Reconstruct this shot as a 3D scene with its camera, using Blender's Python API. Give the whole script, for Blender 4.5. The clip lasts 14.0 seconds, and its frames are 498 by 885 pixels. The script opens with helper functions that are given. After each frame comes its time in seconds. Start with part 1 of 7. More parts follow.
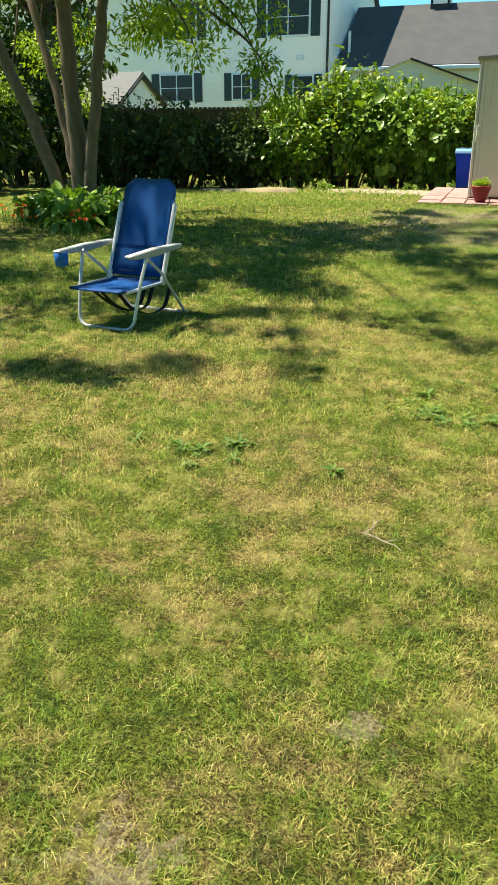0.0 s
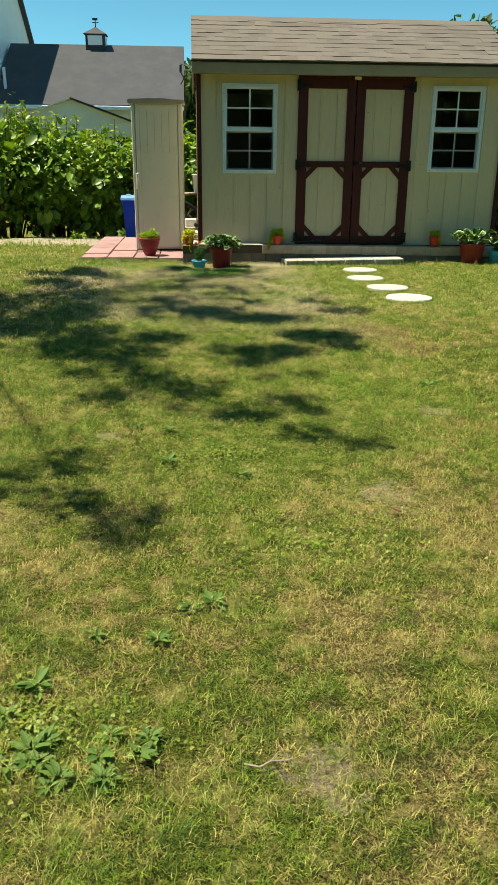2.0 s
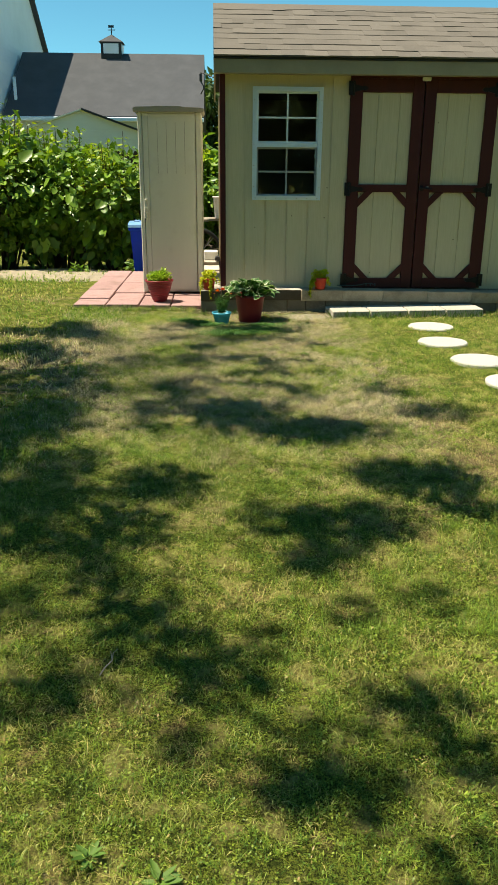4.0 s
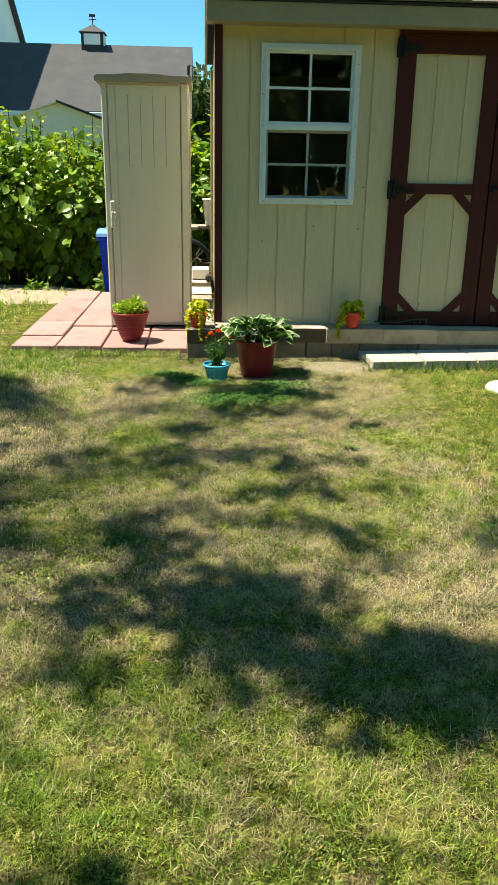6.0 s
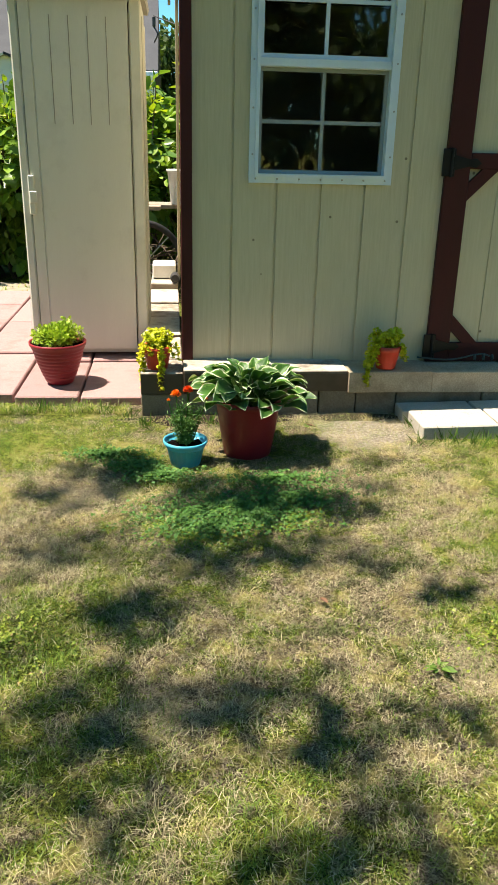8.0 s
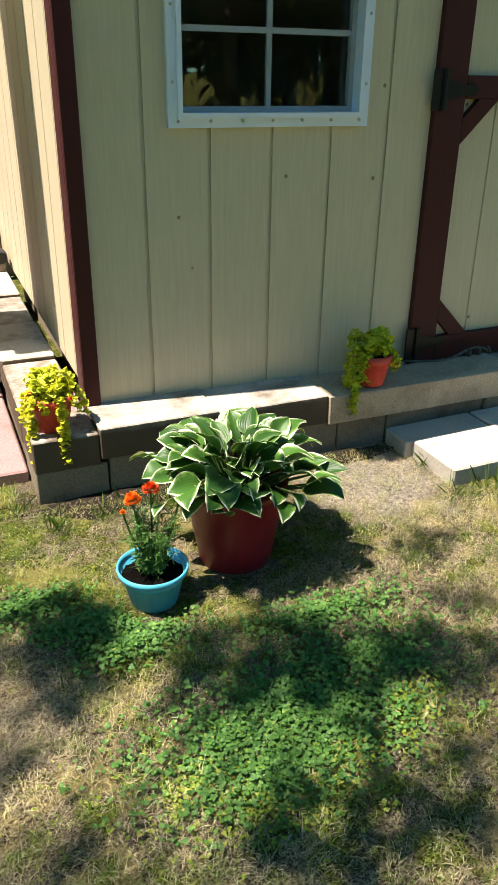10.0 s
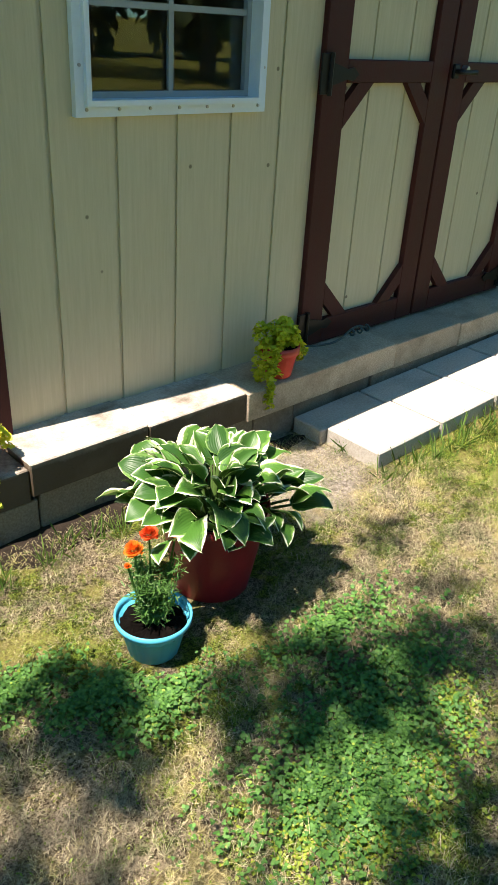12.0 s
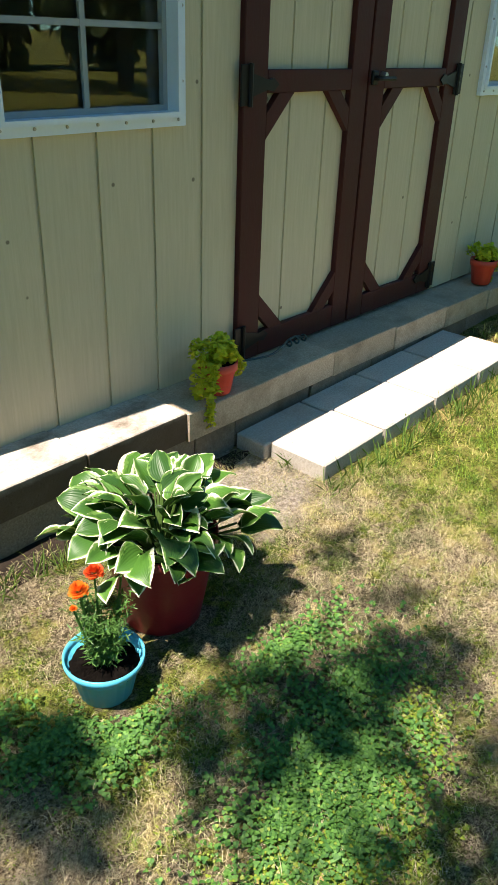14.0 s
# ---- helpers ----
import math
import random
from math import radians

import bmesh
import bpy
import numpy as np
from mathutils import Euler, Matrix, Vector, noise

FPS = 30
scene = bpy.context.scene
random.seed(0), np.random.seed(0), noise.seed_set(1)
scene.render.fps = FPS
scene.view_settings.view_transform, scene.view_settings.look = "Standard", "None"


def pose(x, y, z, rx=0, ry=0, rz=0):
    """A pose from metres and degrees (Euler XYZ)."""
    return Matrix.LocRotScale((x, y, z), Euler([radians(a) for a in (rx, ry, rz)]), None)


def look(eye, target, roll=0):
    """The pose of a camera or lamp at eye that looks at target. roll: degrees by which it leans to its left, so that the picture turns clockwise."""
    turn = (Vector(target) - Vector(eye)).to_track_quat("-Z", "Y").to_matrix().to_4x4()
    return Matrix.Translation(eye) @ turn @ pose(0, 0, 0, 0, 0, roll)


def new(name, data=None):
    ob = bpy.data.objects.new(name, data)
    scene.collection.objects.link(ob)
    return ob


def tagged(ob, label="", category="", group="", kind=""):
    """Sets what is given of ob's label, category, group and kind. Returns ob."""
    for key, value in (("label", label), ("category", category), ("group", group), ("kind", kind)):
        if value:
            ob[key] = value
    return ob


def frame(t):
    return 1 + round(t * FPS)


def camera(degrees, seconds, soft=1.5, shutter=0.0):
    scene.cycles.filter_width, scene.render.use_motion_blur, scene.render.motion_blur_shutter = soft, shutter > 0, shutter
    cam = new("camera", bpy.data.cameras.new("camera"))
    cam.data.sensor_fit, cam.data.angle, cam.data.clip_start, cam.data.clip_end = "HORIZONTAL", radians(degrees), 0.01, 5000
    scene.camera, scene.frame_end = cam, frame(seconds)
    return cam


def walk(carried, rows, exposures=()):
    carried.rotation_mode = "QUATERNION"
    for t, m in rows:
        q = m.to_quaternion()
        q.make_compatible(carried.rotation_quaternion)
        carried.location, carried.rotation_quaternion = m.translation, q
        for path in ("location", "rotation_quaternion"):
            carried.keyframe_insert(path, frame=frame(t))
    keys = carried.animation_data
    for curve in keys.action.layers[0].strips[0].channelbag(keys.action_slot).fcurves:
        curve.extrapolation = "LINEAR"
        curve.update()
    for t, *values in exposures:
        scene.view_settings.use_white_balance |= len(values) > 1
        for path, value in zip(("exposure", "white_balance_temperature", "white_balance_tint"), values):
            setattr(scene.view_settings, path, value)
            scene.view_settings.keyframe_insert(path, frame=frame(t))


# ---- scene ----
cam = camera(36.2, 14.0)
PATH = [
    (0, (-0.207, -11.358, 0.779), (-0.791, -9.604, 0.016), -0.2),
    (0.5, (-0.154, -11.072, 0.786), (-0.413, -9.24, 0.026), -0.1),
    (1, (-0.097, -10.744, 0.819), (-0.132, -8.883, 0.085), -0.0),
    (1.5, (-0.081, -10.329, 0.858), (0.068, -8.462, 0.157), 0.5),
    (2, (-0.07, -9.841, 0.895), (0.063, -7.965, 0.213), 0.5),
    (2.5, (-0.077, -9.33, 0.921), (0.094, -7.455, 0.248), 0.1),
    (3, (-0.076, -8.773, 0.949), (0.048, -6.894, 0.275), 0.3),
    (3.5, (-0.082, -8.218, 0.972), (0.026, -6.337, 0.301), -0.9),
    (4, (-0.089, -7.673, 1.021), (-0.002, -5.787, 0.363), 0.4),
    (4.2, (-0.106, -7.444, 1.016), (-0.011, -5.554, 0.37), 0.2),
    (6.3, (-0.118, -5.2, 0.964), (0.018, -3.315, 0.31), 1.3),
    (6.5, (-0.115, -5.008, 0.966), (0.039, -3.129, 0.301), 1.3),
    (7, (-0.073, -4.519, 0.961), (0.079, -2.644, 0.282), 1.6),
    (7.5, (-0.073, -4.058, 0.962), (0.1, -2.198, 0.248), 1.4),
    (8, (-0.069, -3.62, 0.966), (0.125, -1.766, 0.241), 1.4),
    (8.5, (-0.121, -3.181, 0.977), (0.14, -1.346, 0.223), 2.0),
    (8.7, (-0.178, -3.011, 0.953), (0.158, -1.196, 0.182), 1.6),
    (10.8, (-0.568, -2.008, 0.994), (0.401, -0.532, 0.054), 2.7),
    (11, (-0.616, -1.949, 1.022), (0.438, -0.539, 0.074), 3.1),
    (11.5, (-0.752, -1.858, 1.038), (0.45, -0.583, 0.073), 2.4),
    (12, (-0.815, -1.828, 1.045), (0.411, -0.575, 0.082), 3.6),
    (12.5, (-0.834, -1.801, 1.033), (0.368, -0.527, 0.068), 3.9),
    (13, (-0.84, -1.772, 1.034), (0.361, -0.489, 0.079), 3.9),
    (13.5, (-0.835, -1.763, 1.04), (0.398, -0.502, 0.096), 3.8),
    (14, (-0.769, -1.782, 1.055), (0.566, -0.629, 0.113), 2.1),
]
walk(cam, [(t, look(eye, target, roll)) for t, eye, target, roll in PATH], exposures=[(0.0, 1.16, 6500, 10), (1.0, 0.90, 6500, 10), (2.2, 0.74, 6500, 10), (3.3, 0.76, 6500, 10), (4.2, 0.80, 6500, 10), (6.5, 1.18, 6500, 12), (8.0, 1.25, 6350, 18), (9.0, 1.22, 6300, 20), (11.0, 1.28, 6150, 25), (11.5, 1.42, 6150, 25), (12.5, 1.32, 6150, 25), (13.0, 1.08, 6150, 25), (13.5, 1.03, 6150, 25), (14.0, 1.34, 6150, 25)])

# ---- world and sun ----
SUN = Vector((-0.44, 0.05, 1.0)).normalized()
world = bpy.data.worlds.new("sky")
scene.world = world
world.use_nodes = True
wn = world.node_tree
sky = wn.nodes.new("ShaderNodeTexSky")
sky.sky_type = "NISHITA"
sky.sun_disc = False
sky.sun_elevation = math.asin(SUN.z)
sky.sun_rotation = math.atan2(SUN.x, SUN.y)
sky.air_density, sky.dust_density, sky.ozone_density = 0.65, 0.0, 0.8
tint = wn.nodes.new("ShaderNodeMix")
tint.data_type, tint.blend_type = "RGBA", "MULTIPLY"
tint.inputs[0].default_value = 1.0
tint.inputs[7].default_value = (0.63, 1.20, 1.06, 1.0)
wn.links.new(sky.outputs[0], tint.inputs[6])
wn.links.new(tint.outputs[2], wn.nodes["Background"].inputs[0])
wn.nodes["Background"].inputs[1].default_value = 0.082
sun = new("sun", bpy.data.lights.new("sun", "SUN"))
sun.data.energy, sun.data.angle, sun.data.color = 5.6, radians(0.55), (1.0, 0.90, 0.70)
sun.matrix_world = look((0, 0, 30), Vector((0, 0, 30)) - SUN)

# ---- materials ----
class Net:
    """A short way to write a node material."""

    def __init__(self, name):
        self.m = bpy.data.materials.new(name)
        self.m.use_nodes = True
        self.t = self.m.node_tree
        self.b = self.t.nodes["Principled BSDF"]
        self.out = self.t.nodes["Material Output"]
        self.geo = self.node("ShaderNodeNewGeometry")
        self.tc = self.node("ShaderNodeTexCoord")

    def node(self, kind):
        return self.t.nodes.new(kind)

    def link(self, a, b):
        self.t.links.new(a, b)

    def val(self, socket, v):
        if isinstance(v, bpy.types.NodeSocket):
            self.link(v, socket)
        else:
            socket.default_value = v

    def noise(self, scale, detail=4.0, rough=0.6, vec=None, stretch=None):
        n = self.node("ShaderNodeTexNoise")
        n.inputs["Scale"].default_value, n.inputs["Detail"].default_value, n.inputs["Roughness"].default_value = scale, detail, rough
        v = vec or self.geo.outputs["Position"]
        if stretch:
            mp = self.node("ShaderNodeMapping")
            mp.inputs["Scale"].default_value = stretch
            self.link(v, mp.inputs["Vector"])
            v = mp.outputs[0]
        self.link(v, n.inputs["Vector"])
        return n.outputs["Fac"]

    def ramp(self, fac, a, b, lo=0.0, hi=1.0):
        n = self.node("ShaderNodeMapRange")
        n.clamp = True
        self.link(fac, n.inputs["Value"])
        for k, v in zip(("From Min", "From Max", "To Min", "To Max"), (a, b, lo, hi)):
            n.inputs[k].default_value = v
        return n.outputs[0]

    def math(self, op, a, b):
        n = self.node("ShaderNodeMath")
        n.operation = op
        self.val(n.inputs[0], a)
        self.val(n.inputs[1], b)
        return n.outputs[0]

    def mix(self, fac, a, b, blend="MIX"):
        n = self.node("ShaderNodeMix")
        n.data_type, n.blend_type = "RGBA", blend
        for s, v in ((n.inputs[0], fac), (n.inputs[6], a), (n.inputs[7], b)):
            self.val(s, (*v, 1.0) if isinstance(v, tuple) and len(v) == 3 else v)
        return n.outputs[2]

    def bump(self, height, strength=0.3, dist=0.01):
        n = self.node("ShaderNodeBump")
        n.inputs["Strength"].default_value, n.inputs["Distance"].default_value = strength, dist
        self.link(height, n.inputs["Height"])
        self.link(n.outputs[0], self.b.inputs["Normal"])
        return n.outputs[0]

    def done(self, color, rough=0.7, metal=0.0, spec=0.5):
        self.val(self.b.inputs["Base Color"], (*color, 1.0) if isinstance(color, tuple) else color)
        self.val(self.b.inputs["Roughness"], rough)
        self.b.inputs["Metallic"].default_value = metal
        self.b.inputs["Specular IOR Level"].default_value = spec
        return self.m


def plain(name, color, rough=0.6, metal=0.0, var=0.2, scale=6.0, fine=90.0, bump=0.15, spec=0.5, stretch=None, per_piece=0.0, dirt=0.0):
    """Painted, moulded or mineral surface: colour drifts at two scales, with fine relief and optional dirt."""
    k = Net(name)
    v = k.tc.outputs["Object"] if per_piece else k.geo.outputs["Position"]
    big = k.noise(scale, 5, 0.65, v, stretch)
    small = k.noise(fine, 3, 0.6, v, stretch)
    dark = tuple(c * (1 - var) for c in color)
    light = tuple(min(0.95, c * (1 + 0.5 * var)) for c in color)
    col = k.mix(k.ramp(big, 0.3, 0.7), dark, light)
    col = k.mix(k.ramp(small, 0.35, 0.65, 0.0, 0.5), col, tuple(c * (1 - 0.8 * var) for c in color))
    if dirt:
        spots = k.noise(2.3, 8, 0.72)
        col = k.mix(k.ramp(spots, 0.52, 0.72, 0.0, dirt), col, (0.10, 0.075, 0.045))
    if per_piece:
        info = k.node("ShaderNodeObjectInfo")
        col = k.mix(k.ramp(info.outputs["Random"], 0, 1, 0.0, per_piece), col, tuple(c * 0.45 for c in color))
    k.bump(small, bump, 0.004)
    r = k.ramp(big, 0.2, 0.8, max(0.02, rough - 0.1), min(1.0, rough + 0.1))
    return k.done(col, r, metal, spec)


def leafy(name, dark, light, dry=None, rough=0.45, trans=0.35, margin=None, dry_part=0.12, patch=0.6, single=False):
    """Leaves and blades: each piece its own tint, with light coming through."""
    k = Net(name)
    rnd = k.node("ShaderNodeObjectInfo").outputs["Random"] if single else k.geo.outputs["Random Per Island"]
    col = k.mix(k.ramp(rnd, 0.0, 1.0), dark, light)
    col = k.mix(k.ramp(k.noise(patch, 3), 0.35, 0.65, 0.0, 0.45), col, tuple(0.5 * (a + b) for a, b in zip(dark, light)))
    if dry:
        n = k.node("ShaderNodeTexWhiteNoise")
        n.noise_dimensions = "1D"
        k.link(rnd, n.inputs["W"])
        col = k.mix(k.ramp(n.outputs["Value"], 1 - dry_part, 1 - dry_part + 0.04), col, dry)
    if margin:
        uv = k.node("ShaderNodeUVMap")
        sep = k.node("ShaderNodeSeparateXYZ")
        k.link(uv.outputs[0], sep.inputs[0])
        side = k.math("ABSOLUTE", k.math("SUBTRACT", sep.outputs[0], 0.5), 0.0)
        edge = k.math("ADD", side, k.math("MULTIPLY", k.math("SUBTRACT", k.noise(26.0, 4), 0.5), 0.5))
        edge = k.math("ADD", edge, k.math("MULTIPLY", k.ramp(sep.outputs[1], 0.7, 1.0), 0.16))
        edge = k.math("ADD", edge, k.math("MULTIPLY", k.math("SUBTRACT", k.ramp(rnd, 0.0, 1.0), 0.6), 0.16))
        col = k.mix(k.ramp(k.math("ADD", edge, k.math("MULTIPLY", k.math("SUBTRACT", k.noise(60.0, 2), 0.5), 0.25)), 0.31, 0.36, 0.0, 0.6), col, (0.17, 0.32, 0.06))
        col = k.mix(k.ramp(edge, 0.42, 0.45), col, margin)
        vein = k.node("ShaderNodeTexWave")
        vein.wave_type, vein.bands_direction = "BANDS", "X"
        vein.inputs["Scale"].default_value, vein.inputs["Distortion"].default_value = 3.6, 0.6
        k.link(uv.outputs[0], vein.inputs["Vector"])
        k.bump(vein.outputs["Fac"], 0.16, 0.003)
    k.done(col, rough, 0.0, 0.4)
    tr = k.node("ShaderNodeBsdfTranslucent")
    k.link(k.mix(1.0, col, (0.95, 1.0, 0.35), "MULTIPLY"), tr.inputs[0])
    mx = k.node("ShaderNodeMixShader")
    mx.inputs[0].default_value = trans
    k.link(k.b.outputs[0], mx.inputs[1])
    k.link(tr.outputs[0], mx.inputs[2])
    k.link(mx.outputs[0], k.out.inputs[0])
    return k.m


def lawn_colour(k, blades):
    """Green, straw and bare patches that both the thatch and the blades on it follow."""
    big, mid, lump = k.noise(0.55, 5, 0.6), k.noise(2.4, 5, 0.65), k.noise(14.0, 4, 0.7)
    where = k.math("ADD", k.ramp(big, 0.33, 0.67, 0.16, 0.40), k.ramp(mid, 0.33, 0.67, 0.04, 0.52))
    where = k.math("ADD", where, k.math("MULTIPLY", k.math("SUBTRACT", lump, 0.5), 1.5))
    sep = k.node("ShaderNodeSeparateXYZ")
    k.link(k.geo.outputs["Position"], sep.inputs[0])
    dry = k.math("MULTIPLY", k.ramp(sep.outputs[1], -5.4, -3.4), k.ramp(sep.outputs[1], 2.0, 0.5))
    dry = k.math("MULTIPLY", dry, k.ramp(sep.outputs[0], -2.6, -1.2))
    dry = k.math("MULTIPLY", dry, k.ramp(sep.outputs[0], 0.95, 1.5, 1.0, 0.1))
    where = k.math("ADD", where, k.math("MULTIPLY", dry, 0.30))
    pale = k.node("ShaderNodeVectorMath")
    pale.operation = "DISTANCE"
    k.link(k.geo.outputs["Position"], pale.inputs[0])
    pale.inputs[1].default_value = (-1.03, -8.85, -0.23)
    where = k.math("ADD", where, k.math("MULTIPLY", k.ramp(sep.outputs[1], -9.7, -8.9, -0.05, 0.08), k.ramp(sep.outputs[1], -7.5, -6.9, 1.0, -1.1)))
    where = k.math("ADD", where, k.ramp(pale.outputs["Value"], 0.5, 1.7, 0.08, 0.0))
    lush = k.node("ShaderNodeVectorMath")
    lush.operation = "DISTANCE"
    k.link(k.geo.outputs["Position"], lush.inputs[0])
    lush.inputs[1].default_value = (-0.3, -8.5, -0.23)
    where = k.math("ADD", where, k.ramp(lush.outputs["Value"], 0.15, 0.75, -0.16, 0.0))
    near_pad = k.math("MULTIPLY", k.ramp(sep.outputs[0], -0.05, -0.35), k.ramp(sep.outputs[1], -0.95, -0.55))
    where = k.math("SUBTRACT", where, k.math("MULTIPLY", k.math("MULTIPLY", near_pad, k.ramp(sep.outputs[1], 0.8, 0.2)), 0.24))
    yellowed = k.math("MULTIPLY", k.ramp(sep.outputs[0], 0.6, 1.2), k.math("MULTIPLY", k.ramp(sep.outputs[1], -8.2, -7.2), k.ramp(sep.outputs[1], -3.2, -4.2)))
    where = k.math("ADD", where, k.math("MULTIPLY", yellowed, 0.12))
    rust = k.math("ADD", k.noise(3.1, 5, 0.7), k.math("MULTIPLY", yellowed, 0.17))
    tufts = k.noise(10.0, 4, 0.7)
    if blades:
        rnd = k.geo.outputs["Random Per Island"]
        where = k.math("ADD", where, k.math("MULTIPLY", k.math("SUBTRACT", rnd, 0.5), 0.55))
        n = k.node("ShaderNodeTexWhiteNoise")
        n.noise_dimensions = "1D"
        k.link(rnd, n.inputs["W"])
        green = k.mix(n.outputs["Value"], (0.06, 0.16, 0.012), (0.36, 0.50, 0.05))
        green = k.mix(k.ramp(k.noise(38.0, 3), 0.50, 0.64, 0.0, 0.8), green, (0.05, 0.15, 0.018))
        straw = k.mix(n.outputs["Value"], (0.25, 0.20, 0.05), (0.80, 0.70, 0.235))
        straw = k.mix(k.ramp(rust, 0.60, 0.72, 0.0, 0.75), straw, (0.40, 0.25, 0.085))
        worn = k.mix(n.outputs["Value"], (0.24, 0.19, 0.10), (0.80, 0.71, 0.46))
        straw = k.mix(dry, straw, worn)
        col = k.mix(k.ramp(where, 0.60, 0.78), green, straw)
        col = k.mix(k.ramp(tufts, 0.53, 0.64, 0.0, 0.60), col, (0.07, 0.15, 0.018))
        return k.mix(k.ramp(tufts, 0.47, 0.36, 0.0, 0.50), col, (0.70, 0.60, 0.21))
    fine, fibre = k.noise(75.0, 5, 0.8), k.noise(220.0, 4, 0.85)
    green = k.mix(k.ramp(fine, 0.38, 0.64), (0.07, 0.10, 0.012), (0.36, 0.42, 0.055))
    green = k.mix(k.ramp(fibre, 0.42, 0.54), (0.03, 0.032, 0.008), green)
    straw = k.mix(k.ramp(fine, 0.38, 0.64), (0.17, 0.125, 0.04), (0.66, 0.54, 0.19))
    straw = k.mix(k.ramp(rust, 0.60, 0.72, 0.0, 0.75), straw, (0.26, 0.16, 0.07))
    worn = k.mix(k.ramp(fine, 0.36, 0.62), (0.11, 0.08, 0.048), (0.58, 0.49, 0.33))
    straw = k.mix(dry, straw, worn)
    straw = k.mix(k.ramp(fibre, 0.42, 0.55), (0.055, 0.04, 0.02), straw)
    col = k.mix(k.ramp(where, 0.60, 0.84), green, straw)
    col = k.mix(k.ramp(tufts, 0.53, 0.64, 0.0, 0.55), col, (0.035, 0.06, 0.010))
    return k.mix(k.ramp(tufts, 0.47, 0.36, 0.0, 0.45), col, (0.52, 0.43, 0.16))


# bare spots in the lawn: x, y, radius
BARE = [(-0.65, -10.67, 0.09), (-0.37, -10.28, 0.035), (0.30, -9.50, 0.075), (0.16, -8.66, 0.07), (0.61, -7.34, 0.10), (1.10, -6.30, 0.08), (-0.45, -6.65, 0.06), (-0.39, -1.05, 0.12), (-0.1, -2.2, 0.08), (0.68, -2.1, 0.10)]


def lawn_soil():
    k = Net("lawn_soil")
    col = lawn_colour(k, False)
    bare = k.noise(5.0, 6, 0.75)
    soil = k.mix(k.ramp(k.noise(110.0, 6, 0.9), 0.40, 0.6), (0.16, 0.12, 0.07), (0.74, 0.61, 0.42))
    col = k.mix(k.ramp(bare, 0.68, 0.76, 0.0, 0.7), col, soil)
    torn = k.noise(19.0, 5, 0.75)
    for x, y, r in BARE:
        spot = k.node("ShaderNodeVectorMath")
        spot.operation = "DISTANCE"
        k.link(k.geo.outputs["Position"], spot.inputs[0])
        spot.inputs[1].default_value = (x, y, -0.232)
        ragged = k.math("ADD", spot.outputs["Value"], k.math("MULTIPLY", k.math("SUBTRACT", torn, 0.5), 7.0 * r))
        col = k.mix(k.ramp(ragged, 0.6 * r, 1.15 * r, 0.7, 0.0), col, soil)
    far = k.node("ShaderNodeVectorMath")
    far.operation = "DISTANCE"
    k.link(k.geo.outputs["Position"], far.inputs[0])
    far.inputs[1].default_value = (0.80, -0.40, -0.25)
    edge = k.math("ADD", far.outputs["Value"], k.math("MULTIPLY", k.math("SUBTRACT", k.noise(9.0, 5, 0.7), 0.5), 0.45))
    sand = k.mix(k.ramp(k.noise(70.0, 6, 0.85), 0.38, 0.62), (0.20, 0.165, 0.12), (0.70, 0.63, 0.53))
    col = k.mix(k.ramp(edge, 0.16, 0.30, 1.0, 0.0), col, sand)
    k.bump(k.noise(90.0, 7, 0.85), 1.0, 0.03)
    return k.done(col, 0.95, 0.0, 0.1)


def lawn_blade():
    k = Net("lawn_blade")
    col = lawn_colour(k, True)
    k.done(col, 0.55, 0.0, 0.3)
    tr = k.node("ShaderNodeBsdfTranslucent")
    k.link(col, tr.inputs[0])
    mx = k.node("ShaderNodeMixShader")
    mx.inputs[0].default_value = 0.40
    k.link(k.b.outputs[0], mx.inputs[1])
    k.link(tr.outputs[0], mx.inputs[2])
    k.link(mx.outputs[0], k.out.inputs[0])
    return k.m


def siding_paint():
    """Olive-beige paint on grooved plywood: vertical grain, dull streaks and small knots."""
    k = Net("siding_paint")
    grain = k.noise(14.0, 5, 0.7, None, (6.0, 6.0, 0.35))
    blot = k.noise(1.3, 5, 0.6)
    col = k.mix(k.ramp(grain, 0.3, 0.7), (0.46, 0.405, 0.265), (0.565, 0.50, 0.34))
    col = k.mix(k.ramp(blot, 0.35, 0.7, 0.0, 0.5), col, (0.60, 0.53, 0.355))
    knots = k.node("ShaderNodeTexVoronoi")
    knots.inputs["Scale"].default_value = 7.0
    k.link(k.geo.outputs["Position"], knots.inputs["Vector"])
    col = k.mix(k.ramp(knots.outputs["Distance"], 0.035, 0.055, 0.85, 0.0), col, (0.13, 0.10, 0.06))
    k.bump(grain, 0.25, 0.004)
    return k.done(col, k.ramp(grain, 0, 1, 0.5, 0.7), 0, 0.35)


